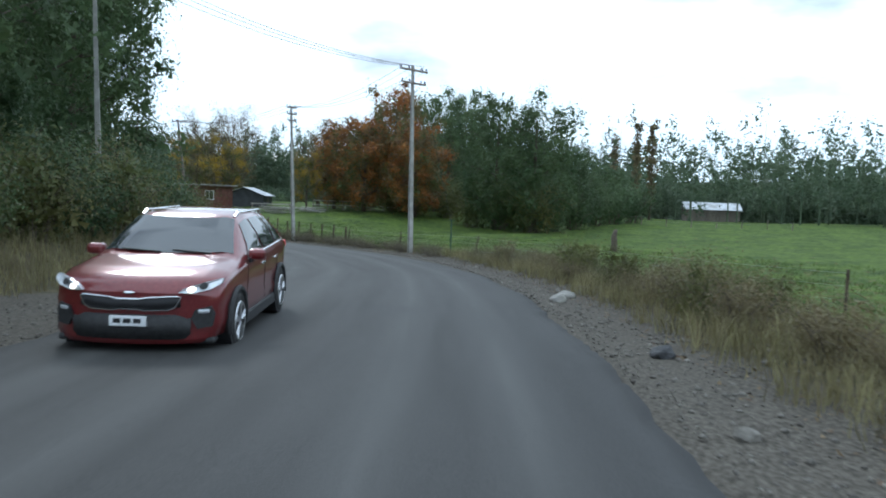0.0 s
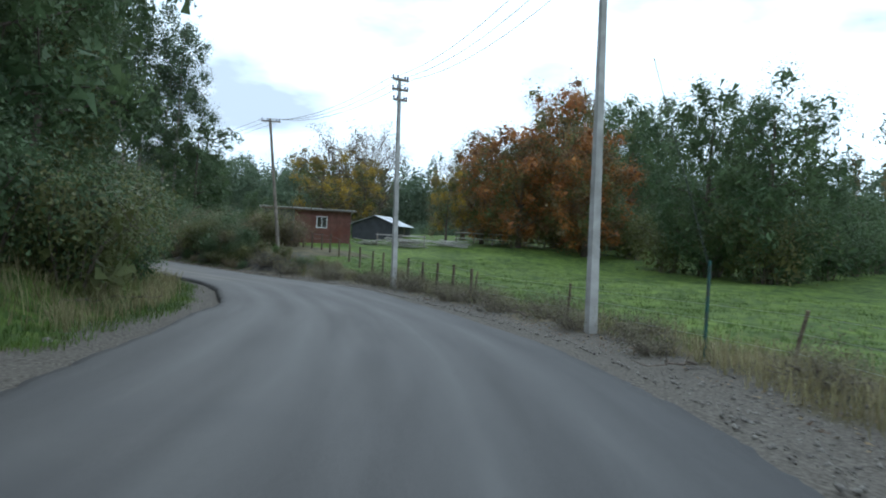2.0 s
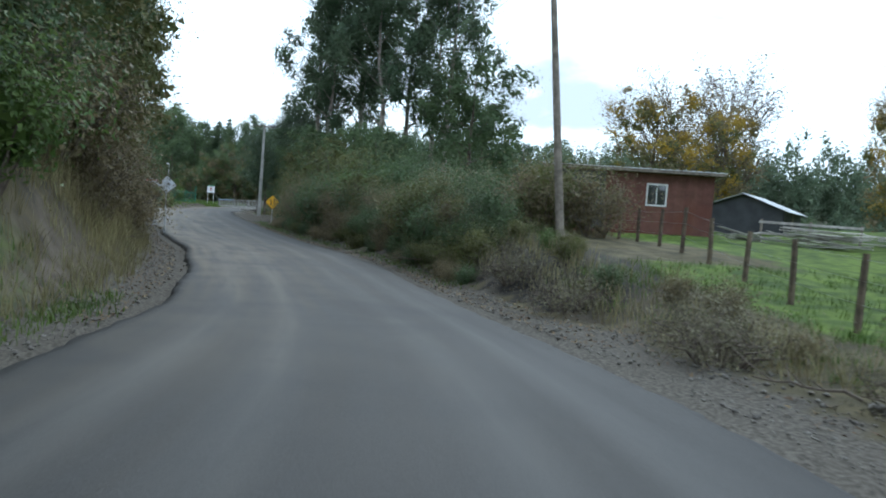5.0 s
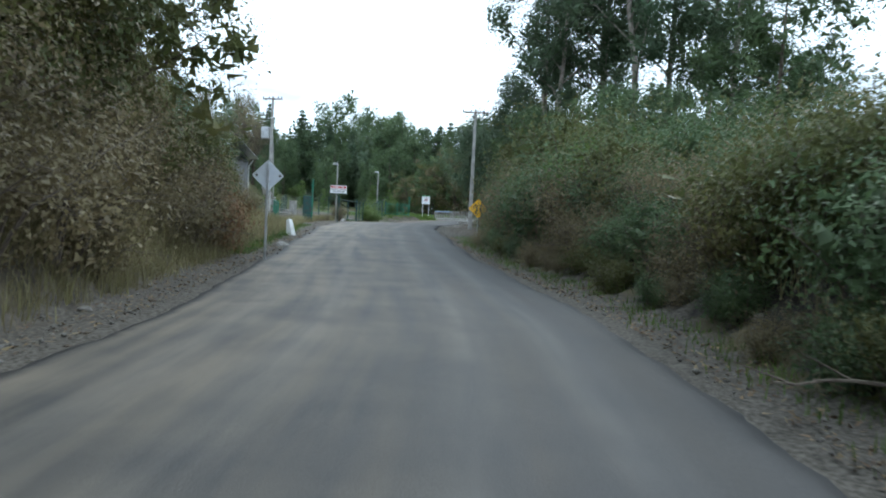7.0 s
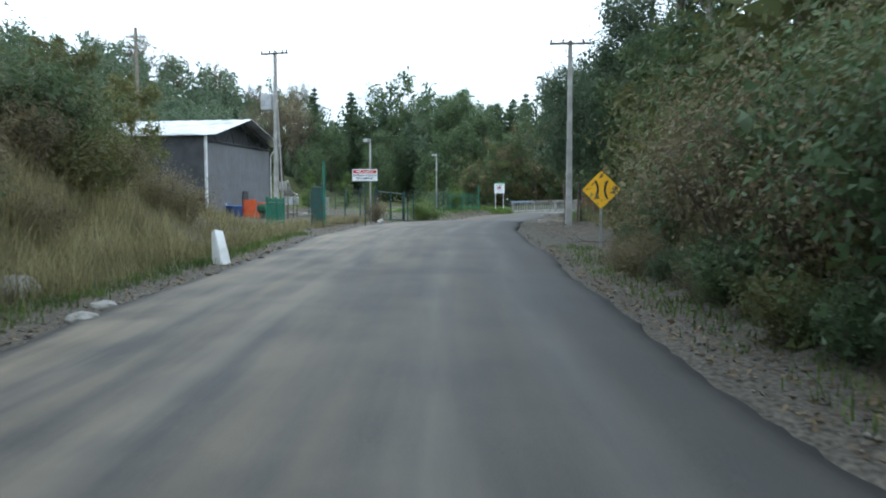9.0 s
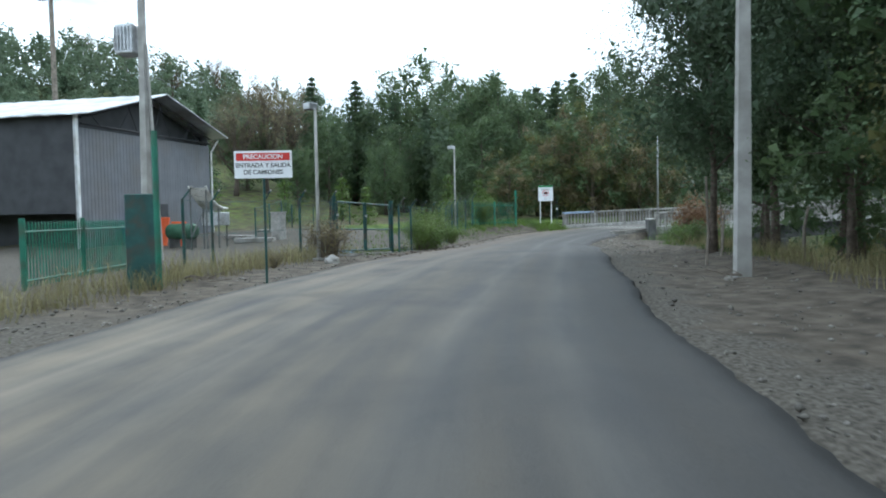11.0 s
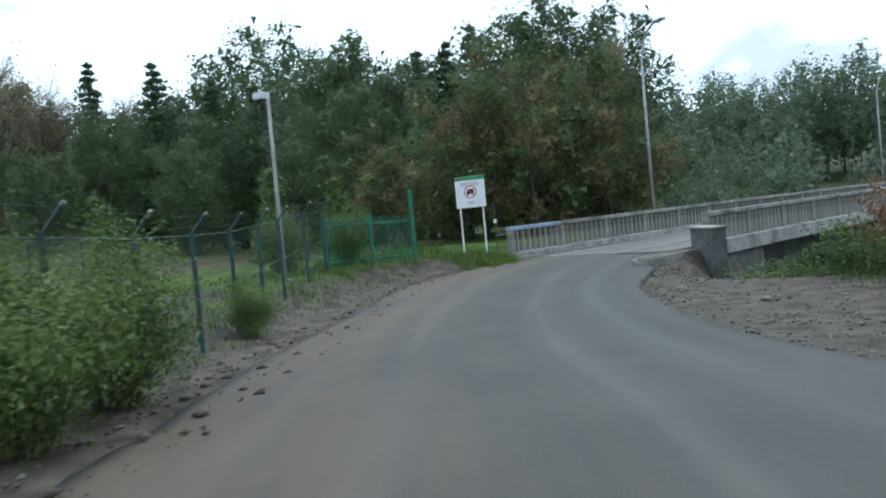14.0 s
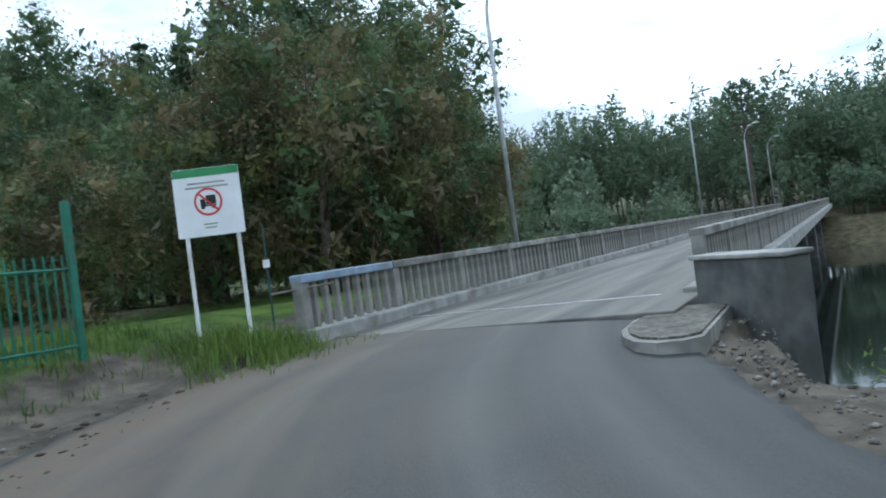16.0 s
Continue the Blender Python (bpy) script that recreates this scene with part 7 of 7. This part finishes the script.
# pole with a transformer box
t = utility_pole("concrete utility pole carrying a grey transformer box in the yard", (-84.4, 81.3, -3.9), (-84.6, 81.4, 5.6), [(0.2, 1.6)], M_POLE, turn=50, r0=0.17, r1=0.1)
bx_ = part("transformer_box", Mesh().box(-0.75, -0.3, 6.2, -0.15, 0.3, 7.1, 0.05), M_GALV, t, "grey-blue transformer box")
for k in range(5):
    part("fin", Mesh().box(-0.72 + 0.12 * k, -0.36, 6.3, -0.7 + 0.12 * k, -0.305, 7.0), M_GALV, bx_)
part("stay", Mesh().tube([(0.35, 0.2, -0.1), (0.08, 0.05, 6.5)], 0.05, n=6), M_POLE, t)

# ---- yard fence with gates ----


def mesh_fence(label, pts, H=1.75, group="yard fences", arms=True, skip=()):
    """Steel posts with outward arms, barbed strands and chain-link strands."""
    t = thing("chain_fence", label, "fence", group=group)
    d = []
    for i, (x, y) in enumerate(pts):
        z = gz(x, y)
        a, b = pts[max(i - 1, 0)], pts[min(i + 1, len(pts) - 1)]
        tx, ty = b[0] - a[0], b[1] - a[1]
        L = math.hypot(tx, ty)
        nxo, nyo = ty / L, -tx / L
        po = part("post", Mesh().tube([(x, y, z - 0.3), (x, y, z + H)], 0.038, n=8), M_DKGREEN, t)
        tip = Vector((x + nxo * 0.22, y + nyo * 0.22, z + H + 0.25))
        if arms:
            part("arm", Mesh().tube([(x, y, z + H - 0.02), tip], 0.022, n=6), M_DKGREEN, po)
            part("arm_cap", Mesh().tube([tip, tip + Vector((nxo * 0.03, nyo * 0.03, 0.03))], 0.026, n=6), M_CONC, po)
        d.append((Vector((x, y, z)), tip, nxo, nyo))
    for i, (a, b) in enumerate(zip(d[:-1], d[1:])):
        if i in skip:
            continue
        for h in (0.05, H * 0.5, H - 0.03):
            part("line_wire", Mesh().tube([a[0] + Vector((0, 0, h)), b[0] + Vector((0, 0, h))], 0.005, n=4, cap=False), M_DKGREEN, t)
        if arms:
            for f in (0.4, 0.95):
                pa_, pb_ = (a[0] + Vector((0, 0, H))).lerp(a[1], f), (b[0] + Vector((0, 0, H))).lerp(b[1], f)
                part("barbed_wire", Mesh().tube([pa_, (pa_ + pb_) / 2 - Vector((0, 0, 0.03)), pb_], 0.003, n=4, cap=False), M_CABLE, t)
        # woven strands
        ln = Mesh()
        W_ = (b[0] - a[0]).length
        n = max(2, int(W_ / 0.13))
        for k in range(-int(H / 0.13), n):
            for s in (0, 1):
                x0, x1 = k * 0.13, k * 0.13 + H
                z0, z1 = 0.0, H
                if x0 < 0:
                    z0, x0 = -x0, 0.0
                if x1 > W_:
                    z1, x1 = H - (x1 - W_), W_
                if z1 - z0 < 0.1:
                    continue
                if s:
                    x0, x1 = W_ - x0, W_ - x1
                p0, p1 = a[0].lerp(b[0], x0 / W_) + Vector((0, 0, z0)), a[0].lerp(b[0], x1 / W_) + Vector((0, 0, z1))
                ln.tube([p0, p1], 0.0014, n=3, cap=False)
        if ln.v:
            part("wire_netting", ln, M_DKGREEN, t)
    return t


mesh_fence("dark green steel yard fence with angled arms and barbed wire", along([(-86.15, 90.15), (-87.5, 91.2), (-92.2, 94.6), (-97.0, 97.9), (-101.0, 100.9)], 2.0))
mesh_fence("dark green steel yard fence of posts and netting", along([(-78.4, 81.7), (-80.2, 82.6), (-81.3, 84.2), (-83.0, 86.6)], 1.7))
mesh_fence("inner yard fence of thin posts below the grass slope", along([(-96, 86.8), (-104, 90.5), (-110, 96)], 2.6), H=1.5, arms=False)


def swing_gate(label, p, q_, H=1.75):
    """Two tube-framed leaves between heavy posts."""
    t = thing("yard_gate", label, "gate", group="yard gates")
    p, q_ = Vector((*p, gz(*p))), Vector((*q_, gz(*q_)))
    for c in (p, q_):
        part("gate_post", Mesh().tube([c - Vector((0, 0, 0.3)), c + Vector((0, 0, H + 0.15))], 0.07, n=10), M_DKGREEN, t)
    m_ = (p + q_) / 2
    for a, b in ((p.lerp(q_, 0.04), m_.lerp(p, 0.03)), (m_.lerp(q_, 0.03), q_.lerp(p, 0.04))):
        up_ = Vector((0, 0, 1))
        leaf_ = part("gate_leaf", Mesh().tube([a + up_ * 0.12, a + up_ * H], 0.035, n=8).tube([b + up_ * 0.12, b + up_ * H], 0.035, n=8).tube([a + up_ * (H - 0.03), b + up_ * (H - 0.03)], 0.03, n=8).tube([a + up_ * 0.15, b + up_ * 0.15], 0.03, n=8).tube([a + up_ * 0.85, b + up_ * 0.85], 0.025, n=8), M_DKGREEN, t)
        part("hinge", Mesh().box(-0.05, -0.05, -0.04, 0.05, 0.05, 0.04, 0.01, m=Matrix.Translation(a + up_ * 1.3)), M_GALV, leaf_)
    part("threshold", Mesh().box(-0.04, -0.5 * (q_ - p).length, -0.05, 0.04, 0.5 * (q_ - p).length, 0.05, m=Matrix.Translation(m_) @ (q_ - p).to_track_quat("Y", "Z").to_matrix().to_4x4()), M_CONC, t)


swing_gate("dark green tube-framed double gate, closed", (-83.1, 86.75), (-85.75, 89.7), H=1.75)
t = thing("gate_panel", "green painted steel gate post panel at the yard entrance", "gate", up(-75.0, 80.6, 66))
part("panel", Mesh().box(-0.28, -0.04, -0.1, 0.28, 0.04, 1.75, 0.02), M_DKGREEN, t)
part("post", Mesh().tube([(0.3, 0, -0.3), (0.3, 0, 2.9)], 0.06, n=8), M_GREENPAINT, t)


def palisade(label, a, b, H, bar_gap, group, tall_end=True):
    """A fence of upright pointed bars on two rails."""
    t = thing("palisade_fence", label, "fence", group=group)
    a, b = Vector((*a, gz(*a))), Vector((*b, gz(*b)))
    L = (b - a).length
    n = int(L / bar_gap)
    for k in range(n + 1):
        p = a.lerp(b, k / n)
        part("bar", Mesh().tube([p + Vector((0, 0, 0.05)), p + Vector((0, 0, H - 0.06)), p + Vector((0, 0, H))], [0.019, 0.019, 0.004], n=5), M_GREENPAINT, t)
    for z in (0.18, H - 0.2):
        part("rail", Mesh().tube([a + Vector((0, 0, z)), b + Vector((0, 0, z))], 0.025, n=6), M_GREENPAINT, t)
    for f in ((0.0, 0.5, 1.0)):
        p = a.lerp(b, f)
        part("post", Mesh().box(-0.05, -0.05, -0.3, 0.05, 0.05, H + (0.75 if f == 1.0 and tall_end else 0.05), 0.008, m=Matrix.Translation(p)), M_GREENPAINT, t)


palisade("bright green palisade gate before the wood", (-101.2, 101.0), (-101.6, 104.3), 1.45, 0.13, "palisade fences")
palisade("dark green palisade fence beside the barn yard", (-76.0, 78.6), (-80.5, 80.6), 1.3, 0.12, "palisade fences", tall_end=False)

# stay with a small tag beside the board
t = thing("tag_post", "thin rusty post with a small white tag", "post", pose(-99.9, 106.3, -3.5, 0, 0, 42))
part("post", Mesh().tube([(0, 0, -0.2), (0, 0, 1.5)], 0.018, n=6), M_DKGREEN, t)
part("tag", Mesh().box(-0.05, -0.03, 0.85, 0.05, -0.02, 0.97), M_WHITE, t)
part("bar", Mesh().tube([(0, 0, 0.45), (0.9, 0.35, 0.5)], 0.02, n=6), M_WOOD, t)


# ---- stones, stubs, branches ----


def boulder(label, x, y, s, material, rng, name="rock", sink=0.25):
    bm = bmesh.new()
    bmesh.ops.create_icosphere(bm, subdivisions=3, radius=1)
    o = rng.uniform(0, 50)
    for v in bm.verts:
        k = 1 + 0.28 * noise.noise(v.co * 1.3 + Vector((o, 0, 0))) + 0.1 * noise.noise(v.co * 3.5 + Vector((0, o, 0)))
        v.co = Vector((v.co.x * s[0] * k, v.co.y * s[1] * k, v.co.z * s[2] * k))
    me = bpy.data.meshes.new(name)
    bm.to_mesh(me)
    bm.free()
    me.materials.append(material)
    ob = new(name, me)
    ob.matrix_world = pose(x, y, gz(x, y) + s[2] * (1 - 2 * sink) * 0.6, 0, 0, rng.uniform(0, 360))
    return tagged(ob, label, "rock", group="verge rocks")


R5 = random.Random(12)
M_DKSTONE = mat("dark_stone", (0.03, 0.03, 0.033), (0.07, 0.07, 0.072), scale=6, rough=0.8, bump=0.4, bscale=20)
M_PALESTONE = mat("pale_stone", (0.24, 0.23, 0.21), (0.36, 0.345, 0.31), scale=6, rough=0.9, bump=0.4, bscale=20, stain=(0.25, 0.24, 0.2))
boulder("dark rounded stone lying on the gravel verge", 3.95, 8.2, (0.2, 0.15, 0.11), M_DKSTONE, R5)
boulder("pale grey boulder on the gravel verge", 3.3, 14.5, (0.22, 0.17, 0.12), M_PALESTONE, R5)
boulder("pale grey boulder beside the gravel verge", 3.6, 15.4, (0.25, 0.15, 0.12), M_PALESTONE, R5)
boulder("pale boulder half sunk in grass at the bank", -55.3, 69.6, (0.32, 0.28, 0.26), M_PALESTONE, R5)
boulder("flat pale stone at the road's edge", -52.9, 70.4, (0.22, 0.15, 0.09), M_PALESTONE, R5)
boulder("flat pale stone at the road's edge", -54.0, 70.7, (0.17, 0.14, 0.08), M_PALESTONE, R5)
boulder("pale rounded boulder at the fence's foot", -80.1, 85.75, (0.24, 0.22, 0.17), M_PALESTONE, R5)
boulder("grey stone on the verge below the bank", -8.6, 24.6, (0.26, 0.2, 0.13), M_PALESTONE, R5)
boulder("grey stone on the verge below the bank", -7.2, 21.0, (0.2, 0.16, 0.12), M_STONE, R5)
for k in range(30):
    right = k % 3 != 0
    u_ = R5.uniform(3, 26)
    x_, y_ = beside(u_, R5.uniform(0.4, 2.0), right)
    s_ = R5.uniform(0.05, 0.1)
    boulder("fist-sized grey stone on the verge", x_, y_, (s_ * 1.3, s_, s_ * 0.75), M_STONE, R5, sink=0.2)

t = thing("marker_stub", "broken white-painted concrete marker post leaning at the kerb", "marker post", up(-59.9, 73.45, 20) @ pose(0, 0, 0, 0, -9, 0))
part("stub", Mesh().add([(-0.2, -0.14, -0.2), (0.2, -0.14, -0.2), (0.2, 0.14, -0.2), (-0.2, 0.14, -0.2), (-0.13, -0.1, 0.72), (0.02, -0.1, 0.78), (0.02, 0.1, 0.74), (-0.13, 0.1, 0.7), (0.14, -0.1, 0.3), (0.14, 0.1, 0.3)],
                        [(0, 1, 8, 5, 4), (3, 7, 6, 9, 2), (4, 5, 6, 7), (5, 8, 9, 6), (8, 1, 2, 9), (0, 4, 7, 3), (0, 3, 2, 1)]), M_WHITE, t)


def branch(label, x, y, rz, L, rng):
    t = thing("fallen_branch", label, "branch", up(x, y, rz), group="fallen branches")
    pts = [(L * k / 6, rng.uniform(-0.12, 0.12) * L, 0.05 + 0.06 * abs(math.sin(k * 1.3))) for k in range(7)]
    part("stem", Mesh().tube(pts, [0.025 - 0.0028 * k for k in range(7)], n=5), M_TWIG, t)
    for k in range(2, 6):
        p = Vector(pts[k])
        part("twig", Mesh().tube([p, p + Vector((rng.uniform(0, 0.4), rng.uniform(-0.4, 0.4), rng.uniform(0.02, 0.25)))], [0.01, 0.004], n=4), M_TWIG, t)


for k in range(26):
    right = k % 4 != 0
    x_, y_ = beside(R5.uniform(6, 13.5) if k < 14 else R5.uniform(13, 25), R5.uniform(1.0, 2.6), right)
    branch("dry grey fallen branch lying on the verge", x_, y_, R5.uniform(0, 360), R5.uniform(0.7, 1.7), R5)

# heaps of cut, dry brush along the pasture fence
R6 = np.random.default_rng(77)
cut = shrub("brush_heap", "low heap of cut grey brush and twigs at the fence", R6, 0.9, 0.42, mat("cut_brush", (0.1, 0.092, 0.06), (0.21, 0.19, 0.125), scale=2, rough=0.9, island=0.5, trans=0.2), 1500, 0.028, "brush heaps", stems=26, airy=0.6)
place(cut, [(*beside(u_, e_, True), s_) for u_, e_, s_ in ((8.3, 1.9, 0.9), (9.0, 2.0, 1.0), (9.7, 1.8, 1.1), (10.3, 2.1, 1.0), (10.9, 2.0, 1.3), (11.4, 2.0, 1.1), (7.4, 2.2, 0.9), (12.0, 2.1, 1.2), (6.6, 2.6, 0.9), (5.6, 2.8, 1.0), (4.6, 2.9, 1.0), (8.0, 1.3, 0.8), (8.6, 1.5, 0.9), (9.3, 1.4, 1.0), (9.9, 1.3, 0.9), (10.6, 1.5, 1.1), (11.1, 1.3, 0.9), (11.8, 1.4, 1.1), (12.5, 1.6, 1.2), (13.0, 1.7, 1.2))], R6)

broom = shrub("broom_bush", "bright green broom bush growing at the yard fence", R6, 1.0, 1.9, M_BROOM, 6500, 0.042, "broom bushes", stems=26, airy=0.5)
place(broom, [(-88.0, 91.9, 0.8), (-89.4, 92.9, 0.8), (-93.4, 95.8, 0.45), (-101.0, 99.6, 0.7), (-101.6, 101.9, 0.6), (-109.5, 103.5, 0.8), (-106.5, 104.5, 0.9), (-118, 93.5, 0.7), (-128, 101, 0.9)], R6)
redbush = shrub("red_shrub", "rounded reddish-brown shrub by the bridge", R6, 1.0, 1.7, M_RUST, 3200, 0.07, "red shrubs", stems=20)
weeds = [(-95.5, 106.0), (-91.2, 107.2), (-90.0, 106.4), (-88.6, 106.0), (-87.4, 105.0), (-86.2, 104.2), (-89.2, 107.6), (-87.0, 106.8), (-84.6, 102.8), (-85.2, 105.2), (-83.0, 101.4)][1:]
place(shrub("verge_weeds", "low tangle of fresh green weeds on the river bank", R6, 0.8, 0.75, M_GREEN, 1500, 0.045, "bank weeds", stems=20), [(x_, y_, 0.9 + 0.25 * math.sin(7 * x_)) for x_, y_ in weeds], R6)
place(redbush, [(-87.0, 105.6, 1.05), (-50.8, 67.4, 0.95), (-49.0, 66.6, 0.9)], R6)

# young trunks and props by the willow
for k, (x_, y_) in enumerate([(-73.6, 93.0), (-75.5, 95.4), (-77.2, 96.8), (-78.6, 98.3), (-80.2, 100.2), (-76.4, 98.6), (-82.0, 103.0), (-84.0, 105.5), (-72.2, 94.6), (-86.4, 107.2)]):
    t = thing("wooden_stake", "rough wooden stake standing in dry grass", "post", up(x_, y_, 37 * k), group="wooden stakes")
    part("stake", Mesh().tube([(0, 0, -0.3), (0.05, 0.02, 0.8), (R5.uniform(-0.25, 0.25), R5.uniform(-0.2, 0.2), R5.uniform(1.2, 2.1))], [0.04, 0.035, 0.028], n=7), M_WOOD, t)

# far cottage and araucaria beyond the bridge
t = thing("far_cottage", "far cottage with orange tile roof beyond the bridge", "house", pose(-109.8, 257, 0.5, 0, 0, -15))
part("wall", Mesh().box(-5, 0, -3, 5, 6, 2.6), M_CONC, t)
part("roof", Mesh().add([(-5.6, -0.6, 2.5), (5.6, -0.6, 2.5), (5.6, 6.6, 2.5), (-5.6, 6.6, 2.5), (-4, 3, 4.2), (4, 3, 4.2)], [(0, 1, 5, 4), (1, 2, 5), (2, 3, 4, 5), (3, 0, 4), (3, 2, 1, 0)]), mat("orange_tiles", (0.35, 0.1, 0.05), (0.45, 0.15, 0.08), scale=2, rough=0.8), t)
for x_ in (-2.5, 1.5):
    wn_ = part("window", Mesh().box(x_, -0.06, 0.6, x_ + 1.2, -0.01, 1.8), M_WHITE, t)
    part("pane", Mesh().box(x_ + 0.08, -0.07, 0.68, x_ + 1.12, -0.062, 1.72), M_CARGLASS, wn_)
R7 = np.random.default_rng(5)
t = thing("araucaria_tree", "tall flat-topped araucaria rising above the far wood", "tree", up(-119.7, 208.9))
ms, cs = Mesh().tube([(0, 0, -1), (0, 0, 10), (0, 0, 19)], [0.4, 0.3, 0.12], n=8), []
for k in range(9):
    z_ = 12 + 0.85 * k
    for j in range(6):
        a = j * 1.05 + k * 0.4
        L_ = 4.5 - 0.35 * k
        p0, p1, p2 = Vector((0, 0, z_)), Vector((math.cos(a) * L_ * 0.6, math.sin(a) * L_ * 0.6, z_ + 0.1)), Vector((math.cos(a) * L_, math.sin(a) * L_, z_ + 0.9))
        ms.tube([p0, p1, p2], [0.1, 0.07, 0.04], n=4)
        cs.append(np.array(p1) * np.linspace(1, 0, 25)[:, None] + np.array(p2) * np.linspace(0, 1, 25)[:, None] + R7.normal(0, 0.18, (25, 3)))
part("trunk", ms, M_BARK, t)
v_, f_ = leaf_quads(np.vstack(cs), 0.35, R7)
part("crown", bulk("crown", v_, f_, M_PINE), None, t)

brown = shrub("weed_clump", "thin brownish-green weed clump at the yard fence", R6, 0.6, 1.1, M_BRIAR, 1500, 0.035, "weed clumps", stems=30)
place(brown, [(-81.7, 86.1, 1.15), (-79.0, 83.9, 0.35)], R6)
hedge(22.0, 27.0, True, 4.2, 8.5, 10, 0.3, 0.6, (0.1, 0.4, 0.2, 0.3), R1)

# grass on the earth mound under the board, clods along the dirt shoulder
R8 = np.random.default_rng(31)
tuft = [(-100.1 + R8.normal(0, 0.75), 105.7 + R8.normal(0, 0.5)) for _ in range(260)]
tuft += strip(R8, 260, 24.2, 27, False, 1.6, 4.5)
blades("shoulder_grass", "fresh green grass tufts on the dirt shoulder", tuft, 0.12, 0.34, 0.008, M_BLADE, R8, per=12, spread=0.12)

# pole rising behind the trees beyond the barn
utility_pole("dark wooden utility pole rising behind trees beyond the barn", (-120.8, 77.8, gz(-120.8, 77.8)), (-120.8, 77.8, 13.7), [(0.9, 1.8)], M_WOOD, turn=60, r0=0.24, r1=0.15, square=False)


def clods():
    """Mud clods dropped along the left edge and crumbs on the asphalt."""
    rng_ = np.random.default_rng(18)
    sp_ = strip(rng_, 520, 22.2, 26.6, False, -0.9, 0.9) + strip(rng_, 160, 13, 20, False, -0.25, 0.5)
    x, y = np.array([p[0] for p in sp_]), np.array([p[1] for p in sp_])
    u_, e_, sd_, z_ = near_road(x, y)
    z = np.where(e_ < 0, z_ + 0.005, ground(x, y))
    n = len(x)
    ball = np.array([(1, 0, 0), (0, 1, 0), (-1, 0, 0), (0, -1, 0), (0, 0, 0.6), (0, 0, -0.4)])
    v = ball[None] * rng_.uniform(0.6, 1.4, (n, 6, 3)) * (0.015 + 0.07 * rng_.uniform(0, 1, n) ** 4)[:, None, None] + np.stack([x, y, z + 0.008], 1)[:, None]
    tri_ = np.array([(0, 1, 4), (1, 2, 4), (2, 3, 4), (3, 0, 4), (1, 0, 5), (2, 1, 5), (3, 2, 5), (0, 3, 5)])
    f = (np.arange(n)[:, None, None] * 6 + tri_[None]).reshape(-1, 3)
    tagged(new("mud_clods", bulk("mud_clods", v.reshape(-1, 3), f, M_DIRT)), "brown mud clods scattered along the road's edge", "clods", kind="stuff")


clods()
